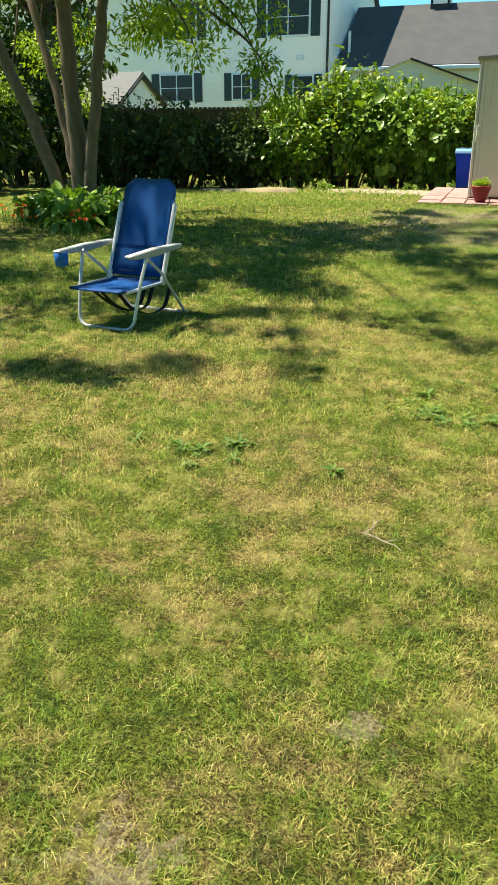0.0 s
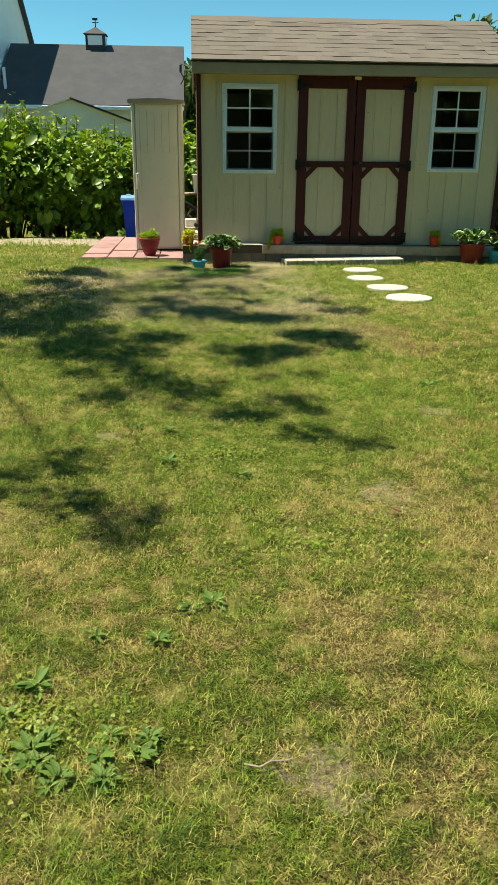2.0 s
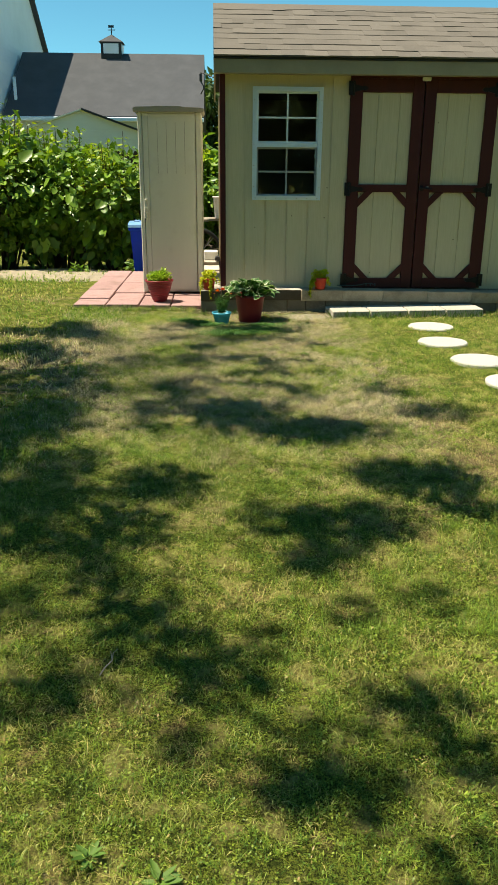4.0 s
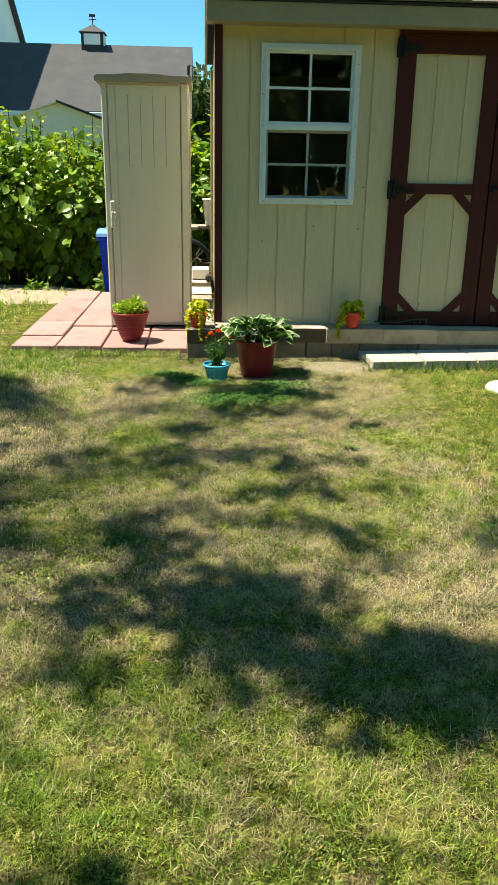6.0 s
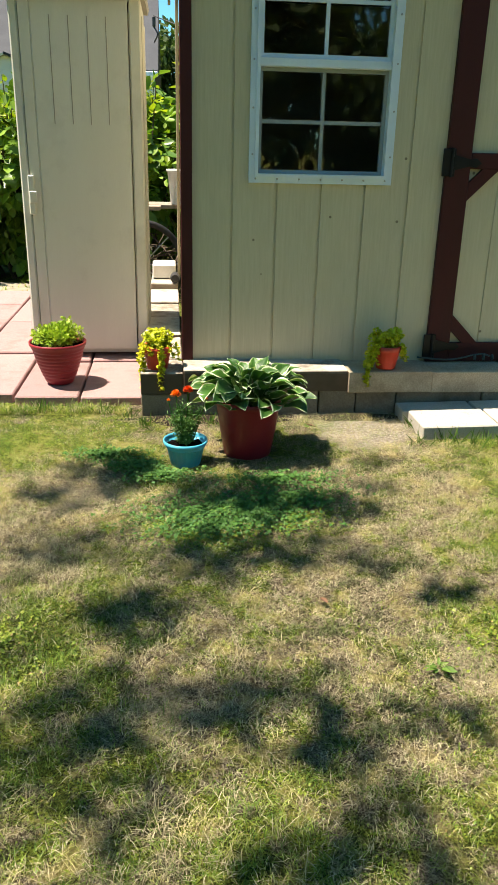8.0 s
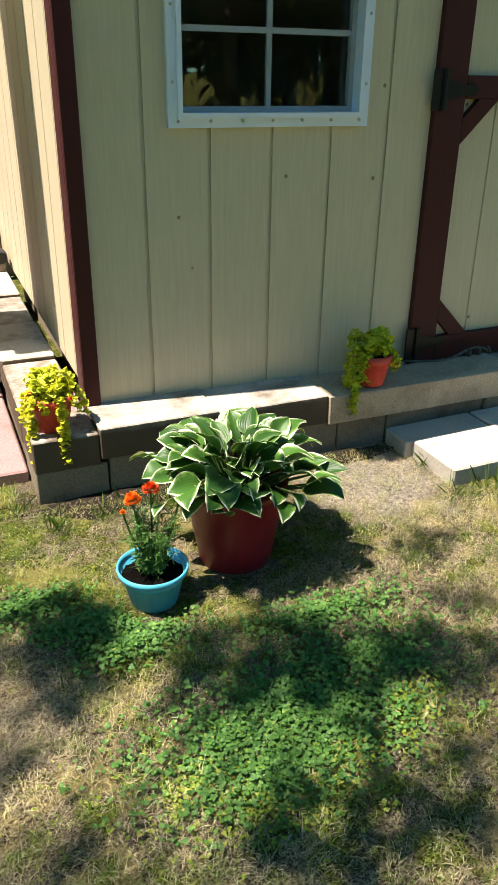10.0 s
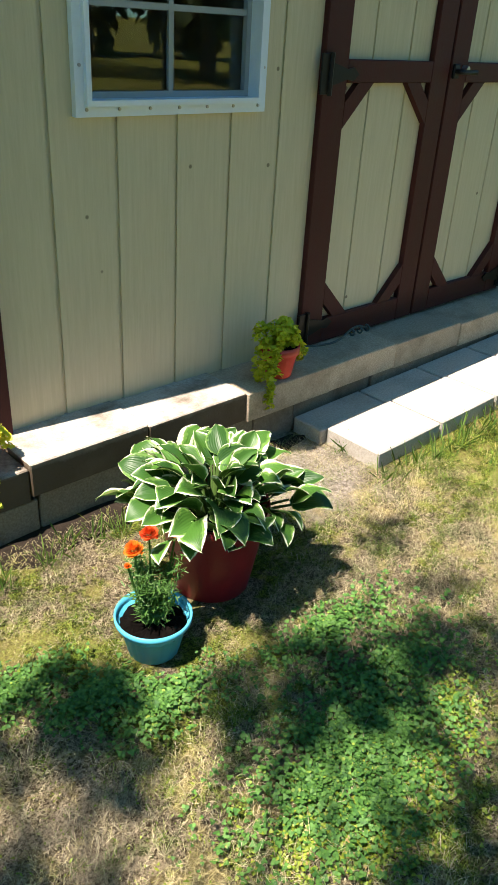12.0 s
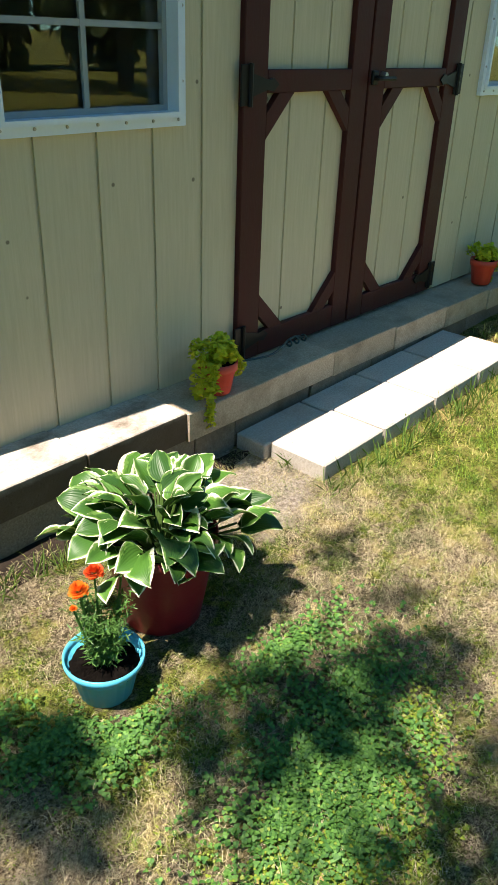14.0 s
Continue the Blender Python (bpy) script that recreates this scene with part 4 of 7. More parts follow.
def stepping_stone(x, y, r, seed):
    g2 = random.Random(seed)
    bm = bmesh.new()
    ph = [g2.uniform(0, 6.28) for _ in range(3)]
    lathe(bm, [(0.9 * r, -0.04), (r, -0.03), (r, 0.004), (0.97 * r, 0.012), (0.55 * r, 0.014), (0.002, 0.0145)], 40, lambda a, z: 1 + 0.012 * math.sin(3 * a + ph[0]) + 0.008 * math.sin(7 * a + ph[1]))
    ob = finish("stepping_stone", bm, M["stone"], smooth=False)
    ob.matrix_world = pose(x, y, gz(x, y) + 0.006, g2.uniform(-0.6, 0.6), g2.uniform(-0.6, 0.6), 0)
    return tagged(ob, "round pale concrete stepping stone set in the grass", "stepping stone", "stones leading to the step")


for i, (x, y, r) in enumerate(((1.80, -1.12, 0.195), (1.72, -1.76, 0.195), (1.82, -2.36, 0.205), (1.86, -3.00, 0.21))):
    stepping_stone(x, y, r, i)

walkway = thing("paver_pad", "pad of weathered pink pavers under the storage locker", "paving", kind="structure")
for i, (x0, x1, ends) in enumerate(((-1.50, -1.187, (0.03, 0.40, 1.0, 1.6, 2.2, 2.75)), (-1.175, -0.853, (0.03, 0.81, 1.6, 2.42, 2.75)), (-0.838, -0.535, (-0.02, 0.62, 1.24, 1.86, 2.48, 2.75)), (-0.523, -0.228, (-0.03, 0.62, 1.24, 1.86, 2.48, 2.75)))):
    for j, (y0, y1) in enumerate(zip(ends, ends[1:])):
        block("paver", walkway, x0, x1, y0, y1 - 0.005, -0.26, -0.190 + 0.003 * ((i * 3 + j * 5) % 3) + 0.006 * min(j, 2), M["paver"], g.uniform(-0.25, 0.25), 0.006)


# ---- pots and plants ----
def leaf_blade(length, width, curl, cup, wave=0.0):
    """A broad leaf as a curved sheet with its outline and midrib: 7 by 5 points."""
    nu, nv = 7, 9
    V, UV = [], []
    for j in range(nv):
        t = j / (nv - 1)
        w = width * (math.sin(math.pi * min(1.0, t ** 0.62)) ** 0.75) * 0.5
        w = max(w, 0.003 if t < 0.99 else 0.0005)
        ang = curl * t * t
        y = length * (t - 0.16 * curl * t * t * t * 0.5)
        z = length * (0.30 * t - 0.5 * ang * t * 0.62)
        for i in range(nu):
            u = i / (nu - 1) * 2 - 1
            V.append((u * w, y, z + cup * w * abs(u) + wave * width * math.sin(9 * t + 2 * u) * abs(u)))
            UV.append((0.5 + 0.5 * u, t))
    faces = [(j * nu + i, j * nu + i + 1, (j + 1) * nu + i + 1, (j + 1) * nu + i) for j in range(nv - 1) for i in range(nu - 1)]
    return np.array(V), faces, np.array(UV)


HOSTA = []
for n, (L, W, c, q) in enumerate(((0.175, 0.124, 1.05, 0.22), (0.165, 0.12, 1.25, 0.18), (0.155, 0.112, 0.85, 0.35), (0.18, 0.124, 1.15, 0.26), (0.135, 0.088, 0.5, 0.5))):
    V, F, UV = leaf_blade(L, W, c, q, 0.05)
    loops = np.array(F).ravel()
    HOSTA.append(mesh_from("leaf", V, loops, np.full(len(F), 4), M["hosta"], UV[loops], True))


def hosta(parent, z, spread, count, seed, size=1.0, squash=1.0):
    """A mound of hosta leaves: upright in the middle, hanging at the rim."""
    g3 = random.Random(seed)
    for i in range(count):
        f = (i + 0.5) / count
        a = i * 2.39996 + g3.uniform(-0.3, 0.3)
        lean = f ** 0.62
        r = spread * (0.10 + 0.72 * lean) * g3.uniform(0.62, 1.1)
        h = (0.165 - 0.085 * lean ** 1.7 + g3.uniform(-0.04, 0.03)) * size * squash
        p = Vector((r * math.cos(a), r * math.sin(a) + 0.01 * lean, z + h))
        ob = new("leaf", HOSTA[(i * 7 + 3 * (i % 3)) % 5 if f > 0.2 else 4])
        ob.parent = parent
        tilt = 26 - 20 * lean + g3.uniform(-20, 20)
        ob.matrix_local = Matrix.Translation(p) @ Euler((0, 0, a - math.pi / 2 + g3.uniform(-0.65, 0.65))).to_matrix().to_4x4() @ Euler((radians(tilt), radians(g3.uniform(-38, 38)), 0)).to_matrix().to_4x4() @ Matrix.Scale(size * g3.uniform(0.8, 1.1), 4)
        stem = bmesh.new()
        tube(stem, [(0.25 * p.x, 0.25 * p.y, z - 0.01), (0.7 * p.x, 0.7 * p.y, z + 0.6 * h), p + Vector((0, 0, 0.002))], [0.005, 0.004, 0.003], 5, False)
        part("stalk", stem, M["stalk"], parent)


def pot(parent, profile, material, label, soil_r, soil_z, ripple=None, sides=32):
    bm = bmesh.new()
    lathe(bm, profile, sides, ripple)
    part("pot", bm, material, parent, label, True)
    s = bmesh.new()
    g4 = random.Random(int(soil_r * 1000))
    rings = []
    for f in (1.0, 0.7, 0.35):
        rings.append([s.verts.new((soil_r * f * math.cos(a), soil_r * f * math.sin(a), soil_z + g4.uniform(-0.006, 0.01) + 0.008 * (1 - f))) for a in (2 * math.pi * n / 24 for n in range(24))])
    mid = s.verts.new((0, 0, soil_z + 0.008))
    for i in range(24):
        j = (i + 1) % 24
        for r, q in zip(rings, rings[1:]):
            s.faces.new((r[i], r[j], q[j], q[i]))
        s.faces.new((rings[-1][i], rings[-1][j], mid))
    part("soil", s, M["dirt"], parent, "dark potting soil")


def big_pot(x, y, z, R, H, seed, n_leaf, size, label):
    p = thing("hosta_pot", label, "potted plant", at=(x, y, z))
    prof = [(0.66 * R, 0.0), (0.70 * R, 0.008), (0.83 * R, 0.45 * H), (0.93 * R, 0.86 * H), (1.0 * R, 0.90 * H), (1.0 * R, H), (0.95 * R, H), (0.91 * R, 0.88 * H), (0.85 * R, 0.82 * H)]
    pot(p, prof, M["red_pot"], "dark red plastic pot", 0.86 * R, 0.84 * H)
    hosta(p, 0.86 * H, 1.72 * R, n_leaf, seed, size)
    return p


big_pot(0.235, -0.645, gz(0.23, -0.66) - 0.004, 0.14, 0.25, 3, 105, 0.69, "dark red pot of white-edged green hosta on the grass")
big_pot(3.33, -0.42, gz(3.33, -0.42) - 0.004, 0.16, 0.24, 8, 60, 0.85, "dark red pot of cream-edged hosta by the shed corner")


def flower(bm, c, r, g5, petals=70):
    """A ruffled marigold head: rings of small cupped petals."""
    c = Vector(c)
    for i in range(petals):
        f = i / petals
        a = i * 2.39996
        el = 1.35 - 1.45 * f
        d = Vector((math.cos(a) * math.cos(el), math.sin(a) * math.cos(el), math.sin(el)))
        s = Vector((-math.sin(a), math.cos(a), 0))
        w = r * g5.uniform(0.2, 0.32)
        tip = c + d * r * g5.uniform(0.85, 1.1)
        root = c + d * r * 0.3
        vs = [bm.verts.new(v) for v in (root - 0.3 * w * s, root + 0.3 * w * s, tip + w * s + Vector((0, 0, 0.2 * w)), tip - w * s + Vector((0, 0, -0.1 * w)))]
        bm.faces.new(vs)


def marigold(parent, z, heads, spread, tall, seed):
    """Feathery dark foliage on stems, with flower heads."""
    g5 = np.random.default_rng(seed)
    gr = random.Random(seed)
    stems = bmesh.new()
    P, D = [], []
    for i in range(16):
        a, r = 2.4 * i, spread * gr.uniform(0.15, 1.0)
        top = Vector((r * math.cos(a), r * math.sin(a), z + tall * gr.uniform(0.45, 0.85)))
        foot = Vector((0.2 * r * math.cos(a), 0.2 * r * math.sin(a), z - 0.01))
        tube(stems, [foot, 0.5 * (foot + top) + Vector((0, 0, 0.02)), top], [0.003, 0.0025, 0.0015], 5, False)
        for k in range(130):
            t = gr.uniform(0.2, 1.05)
            P.append(foot.lerp(top, t) + Vector((gr.gauss(0, 0.009), gr.gauss(0, 0.009), gr.gauss(0, 0.007))))
            D.append((gr.gauss(0, 1), gr.gauss(0, 1), gr.gauss(0.25, 0.5)))
    P, D = np.array(P), np.array(D)
    n = len(P)
    me = leaf_mesh("foliage", P, D, g5.normal(size=(n, 3)) + np.array([0, 0, 1.5]), g5.uniform(0.012, 0.026, n), g5.uniform(0.0022, 0.004, n), M["feather"], 0.1)
    attach(new("foliage", me), parent)
    for i, (dx, dy, h, r, kind) in enumerate(heads):
        tube(stems, [(0.3 * dx, 0.3 * dy, z), (dx, dy, z + h)], [0.003, 0.0025], 5, False)
        bm = bmesh.new()
        flower(bm, (dx, dy, z + h), r, gr)
        part("flower_head", bm, M[kind], parent, "orange marigold bloom" if kind == "petal_o" else "red-orange marigold bloom")
    part("stalk_bunch", stems, M["feather"], parent)


def teal_planter(x, y, z, R, H, heads, seed, label):
    p = thing("marigold_pot", label, "potted plant", at=(x, y, z))
    prof = [(0.62 * R, 0.0), (0.65 * R, 0.006), (0.86 * R, 0.84 * H), (0.985 * R, 0.86 * H), (1.0 * R, 0.90 * H), (1.0 * R, H), (0.955 * R, H), (0.93 * R, 0.9 * H), (0.86 * R, 0.72 * H)]
    pot(p, prof, M["teal"], "teal ribbed plastic pot", 0.87 * R, 0.74 * H, lambda a, zz: 1 + (0.035 * abs(math.sin(10 * a)) if 0.002 < zz < 0.85 * H else 0), 120)
    marigold(p, 0.75 * H, heads, 0.72 * R, 0.19, seed)
    return p


teal_planter(-0.026, -0.746, gz(0, -0.8) - 0.004, 0.089, 0.108, ((-0.036, 0.02, 0.205, 0.022, "petal_o"), (0.012, 0.03, 0.22, 0.021, "petal_r"), (-0.066, 0.0, 0.19, 0.008, "petal_o"), (0.085, 0.03, 0.185, 0.008, "petal_o")), 2, "teal pot of orange marigolds standing on the clover")
teal_planter(3.62, -0.47, gz(3.62, -0.47) - 0.004, 0.10, 0.15, ((-0.05, 0.0, 0.17, 0.03, "petal_r"), (0.03, 0.03, 0.20, 0.03, "petal_o"), (0.08, 0.0, 0.18, 0.03, "petal_o"), (-0.02, -0.05, 0.15, 0.024, "petal_o"), (0.05, -0.05, 0.14, 0.022, "petal_r")), 4, "teal pot of orange flowers by the shed corner")


def jenny_pot(x, y, z, R, H, seed, trail, label, rz=0.0, full=1.4):
    """Small ribbed pot with yellow-green stems that spill over the rim. trail: angle, length and reach of each hanging stem."""
    p = thing("creeping_plant_pot", label, "potted plant", "creeping plants on the ledge", at=(x, y, z), rz=rz)
    prof = [(0.66 * R, 0.0), (0.68 * R, 0.005), (0.88 * R, 0.72 * H), (1.0 * R, 0.75 * H), (1.0 * R, H), (0.93 * R, H), (0.88 * R, 0.86 * H)]
    pot(p, prof, M["terra"], "orange-red ribbed pot", 0.88 * R, 0.86 * H, lambda a, zz: 1 + (0.015 * abs(math.sin(9 * a)) if 0.003 < zz < 0.74 * H else 0), 72)
    gr = random.Random(seed)
    g6 = np.random.default_rng(seed)
    stems = bmesh.new()
    for name, mat, chosen in (("crown", M["jenny_green"], False), ("trailing_growth", M["jenny"], True)):
        P, D = [], []
        lines = []
        if chosen:
            for a, L, reach in trail:
                pts = [Vector((0.6 * R * math.cos(a), 0.6 * R * math.sin(a), 0.95 * H)), Vector((1.06 * R * math.cos(a), 1.06 * R * math.sin(a), H * 1.06))]
                m = max(3, int(L / 0.02))
                for i in range(1, m + 1):
                    q = (1.1 + (reach - 1.1) * min(1.0, 1.6 * i / m)) * R
                    pts.append(Vector(((q + gr.uniform(-0.006, 0.01)) * math.cos(a) + gr.uniform(-0.005, 0.005), (q + gr.uniform(-0.006, 0.01)) * math.sin(a), H * 1.02 - L * i / m)))
                lines.append(pts)
        else:
            for i in range(46):
                a, r = gr.uniform(0, 6.28), R * gr.uniform(0.1, full)
                if 3.7 < a < 5.3:
                    r = min(r, R)
                lines.append([Vector((0.3 * r * math.cos(a), 0.3 * r * math.sin(a), 0.86 * H)), Vector((0.8 * r * math.cos(a), 0.8 * r * math.sin(a), H + gr.uniform(0.03, 0.075))), Vector((r * math.cos(a), r * math.sin(a), H + gr.uniform(0.0, 0.055)))])
        for pts in lines:
            tube(stems, pts, 0.0016, 4, False)
            for q, w in zip(pts, pts[1:]):
                for k in range(10 if not chosen else 6):
                    P.append(q.lerp(w, gr.random()))
                    a = gr.uniform(0, 6.28)
                    D.append((math.cos(a), math.sin(a), gr.uniform(-0.5, 0.4)))
        P, D = np.array(P), np.array(D)
        n = len(P)
        s = g6.uniform(0.014, 0.022, n)
        me = leaf_mesh(name, P, D, g6.normal(size=(n, 3)) * 0.6 + np.array([0, 0, 1.0]), s, s * 0.95, mat, 0.08)
        attach(new(name, me), p)
    part("stalk_bunch", stems, M["jenny_green"], p)
    return p


jenny_pot(-0.145, -0.10, -0.024, 0.07, 0.112, 5, [(4.92, 0.20, 1.3), (4.98, 0.17, 1.28), (4.86, 0.18, 1.25), (3.78, 0.20, 1.2), (3.86, 0.17, 1.2), (3.7, 0.14, 1.2), (4.3, 0.04, 1.1), (5.6, 0.05, 1.2), (0.1, 0.06, 1.4), (6.0, 0.07, 1.5), (3.3, 0.08, 1.2), (2.9, 0.08, 1.2)], "small orange-red pot of trailing golden plant on the ledge corner", full=1.12)
jenny_pot(0.945, -0.15, -0.012, 0.068, 0.112, 6, [(3.75, 0.19, 1.9), (3.7, 0.17, 1.8), (3.8, 0.15, 1.75), (3.5, 0.10, 1.6), (3.3, 0.10, 1.4), (3.1, 0.11, 1.3), (2.8, 0.10, 1.25), (3.9, 0.08, 1.3), (3.6, 0.09, 1.3), (5.9, 0.06, 1.2), (0.1, 0.09, 1.35), (6.1, 0.08, 1.3), (5.6, 0.04, 1.2)], "orange-red pot of trailing golden plant on the ledge by the doors")
jenny_pot(2.94, -0.12, -0.036, 0.068, 0.125, 9, [(0.1, 0.12, 1.12), (6.1, 0.14, 1.12), (5.7, 0.07, 1.12), (5.3, 0.05, 1.12)], "orange-red pot of creeping plant on the ledge past the doors")

# red ridged pot with bright succulent
rp = thing("succulent_pot", "dark red ridged pot of bright green bushy plant on pink pavers", "potted plant", at=(-0.65, 0.22, -0.186))
RH, RR = 0.215, 0.143
prof = [(0.44 * RR, 0.0), (0.47 * RR, 0.006)]
for i in range(9):
    z = 0.02 + i * 0.019
    r = RR * (0.45 + 0.54 * (z / RH) ** 0.72)
    prof += [(r - 0.003, z), (r, z + 0.006), (r, z + 0.012), (r - 0.003, z + 0.018)]
prof += [(RR * 0.99, RH - 0.016), (RR, RH), (RR * 0.96, RH), (RR * 0.93, RH - 0.03)]
pot(rp, prof, M["red_pot"], "glazed dark red pot with level ridges", RR * 0.93, RH - 0.028)
P, D, N, L, W = clump_leaves([(0, 0, RH + 0.02), (0.05, 0.02, RH + 0.03), (-0.05, 0.0, RH + 0.025), (0.0, -0.04, RH + 0.02), (0.01, 0.05, RH + 0.03), (0.05, 0.0, RH + 0.105)], [0.09, 0.078, 0.078, 0.085, 0.075, 0.028], [620, 460, 460, 520, 420, 26], 0.018, 0.014, 0.66, 0.9, -0.5)
attach(new("foliage", leaf_mesh("foliage", P, D, N, L, W, M["sedum"], 0.0)), rp)

# wire with hooks on the ledge
cord = bmesh.new()
pts = [Vector((1.13, -0.05, 0.012)), Vector((1.2, -0.085, 0.012)), Vector((1.27, -0.11, 0.014)), Vector((1.34, -0.10, 0.02)), Vector((1.40, -0.08, 0.03)), Vector((1.46, -0.075, 0.035)), Vector((1.5, -0.085, 0.02))]
tube(cord, rounded(pts, 0.03), 0.0045, 6)
for x in (1.41, 1.455, 1.5):
    tube(cord, [(x + 0.0, -0.085 + 0.012 * math.cos(a), 0.020 + 0.012 * math.sin(a)) for a in (2 * math.pi * i / 10 for i in range(11))], 0.004, 6)
tagged(finish("garden_wire", cord, M["cord"], smooth=True), "dark coiled garden wire lying on the ledge", "wire")

# ---- storage locker, bin and what stands beside the shed ----
LX0, LX1, LY0, LY1, LZ0, LZ1 = -0.855, -0.21, 0.70, 1.22, -0.162, 1.665
locker = thing("storage_locker", "tall narrow taupe resin storage locker with a dark lid", "locker")
part("side_panel", boxed(LX0, LX0 + 0.045, LY0, LY1, LZ0, LZ1 - 0.03, bevel=0.008), M["locker"], locker)
side_r = part("side_panel", boxed(LX1 - 0.06, LX1, LY0, LY1, LZ0, LZ1 - 0.03, bevel=0.008), M["locker"], locker)
part("back_panel", boxed(LX0 + 0.045, LX1 - 0.06, LY1 - 0.03, LY1, LZ0, LZ1 - 0.03), M["locker"], locker)
part("floor_panel", boxed(LX0 + 0.045, LX1 - 0.06, LY0 + 0.03, LY1 - 0.03, LZ0, LZ0 + 0.04), M["locker"], locker)
for i in range(4):
    y = LY0 + 0.07 + i * 0.115
    part("rib", boxed(LX1 - 0.001, LX1 + 0.006, y, y + 0.07, LZ0 + 0.06, LZ1 - 0.1, bevel=0.003), M["locker"], side_r)
part("head_rail", boxed(LX0 + 0.045, LX1 - 0.06, LY0 + 0.002, LY0 + 0.03, LZ1 - 0.049, LZ1 - 0.03), M["locker"], locker)
dx0, dx1 = LX0 + 0.05, LX1 - 0.065


def pressed(x0, x1, grooves, y0, y1, z0, z1):
    """A sheet with sunk upright grooves, as one closed shape."""
    poly = [(x0, y1), (x0, y0)]
    for gx in grooves:
        poly += [(gx - 0.004, y0), (gx - 0.002, y0 + 0.005), (gx + 0.002, y0 + 0.005), (gx + 0.004, y0)]
    return prism(poly + [(x1, y0), (x1, y1)], z0, z1, "z")


door = pressed(dx0, dx1, [dx0 + 0.055], LY0 - 0.006, LY0 + 0.024, LZ0 + 0.03, LZ1 - 0.05)
d = part("door", door, M["locker"], locker, "taupe door with a pressed groove and dark strips as groove shade")
# Raised dark strips on the door stand in for the shade of grooves.
for i in range(1, 5):
    gx = dx0 + 0.055 + 0.092 * i
    part("groove_shade_strip", boxed(gx - 0.002, gx + 0.002, LY0 - 0.0075, LY0 - 0.0062, 1.05, LZ1 - 0.12), M["locker_lid"], d)
hd = boxed(dx0 - 0.012, dx0 + 0.022, LY0 - 0.026, LY0 - 0.007, 0.60, 0.80, bevel=0.006)
box(hd, dx0 - 0.006, dx0 + 0.034, LY0 - 0.034, LY0 - 0.026, 0.66, 0.72, bevel=0.004)
part("handle", hd, M["locker"], d, "moulded latch handle")
lid = prism([(LX0 - 0.035, LZ1 - 0.032), (LX0 - 0.04, LZ1 - 0.005), (LX0 - 0.02, LZ1 + 0.012), (LX0 + 0.16, LZ1 + 0.016), (LX0 + 0.165, LZ1 + 0.022), (LX1 - 0.2, LZ1 + 0.022), (LX1 - 0.19, LZ1 + 0.014), (LX1 + 0.01, LZ1 + 0.008), (LX1 + 0.03, LZ1 - 0.008), (LX1 + 0.022, LZ1 - 0.032)], LY0 - 0.05, LY1 + 0.03)
part("lid", lid, M["locker_lid"], locker, "dark taupe moulded lid")


def frustum(bm, x0, x1, y0, y1, z0, z1, grow):
    lo = [bm.verts.new(p) for p in ((x0, y0, z0), (x1, y0, z0), (x1, y1, z0), (x0, y1, z0))]
    hi = [bm.verts.new(p) for p in ((x0 - grow, y0 - grow, z1), (x1 + grow, y0 - grow, z1), (x1 + grow, y1 + grow, z1), (x0 - grow, y1 + grow, z1))]
    bm.faces.new(lo[::-1])
    bm.faces.new(hi)
    for i in range(4):
        j = (i + 1) % 4
        bm.faces.new((lo[i], lo[j], hi[j], hi[i]))
    return bm


wheelie = thing("rubbish_bin", "blue plastic wheeled bin with a faded lid behind the locker", "bin", at=(-1.010, 3.3, -0.345))
bb = frustum(bmesh.new(), -0.17, 0.17, -0.19, 0.19, 0.0, 0.70, 0.05)
bmesh.ops.bevel(bb, geom=list(bb.edges), offset=0.02, segments=2, affect="EDGES")
part("body", bb, M["bin"], wheelie)
part("rim", boxed(-0.235, 0.235, -0.255, 0.255, 0.665, 0.71, bevel=0.01), M["bin"], wheelie)
lb = prism([(-0.26, 0.712), (-0.25, 0.745), (-0.1, 0.78), (0.12, 0.78), (0.25, 0.745), (0.25, 0.712)], -0.24, 0.24, "x")
for i in range(3):
    box(lb, -0.17 + 0.13 * i, -0.10 + 0.13 * i, -0.1, 0.14, 0.78, 0.792, bevel=0.004)
part("lid", lb, M["bin_lid"], wheelie, "faded pale blue ribbed lid")
for x in (-0.19, 0.19):
    wl = bmesh.new()
    tube(wl, [(x - 0.02, 0.2, 0.08), (x + 0.02, 0.2, 0.08)], 0.08, 20)
    part("wheel", wl, M["rubber"], wheelie)

bucket = thing("bucket", "white plastic bucket hung beside the shed wall", "bucket", at=(0.04, 3.37, 0.476))
bm = lathe(bmesh.new(), [(0.11, 0), (0.115, 0.01), (0.14, 0.27), (0.15, 0.275), (0.15, 0.29), (0.135, 0.29), (0.128, 0.25)], 24)
part("body", bm, M["bucket"], bucket, smooth=True)
rack = thing("timber_rack", "weathered timber rack with boards behind the locker", "rack", at=(-0.02, 0, -0.05))
for y, z in ((3.15, 0.49), (3.35, 0.49), (3.55, 0.49)):
    part("board", boxed(-0.75, 0.16 if y > 3.2 else -0.14, y, y + 0.14, z, z + 0.035, bevel=0.004), M["wood"], rack)
for x in (-0.72, 0.10):
    for y in (3.17, 3.62):
        part("post", boxed(x, x + 0.05, y, y + 0.05, -0.30, 0.49, bevel=0.004), M["wood"], rack)
pile = bmesh.new()
gp = random.Random(51)
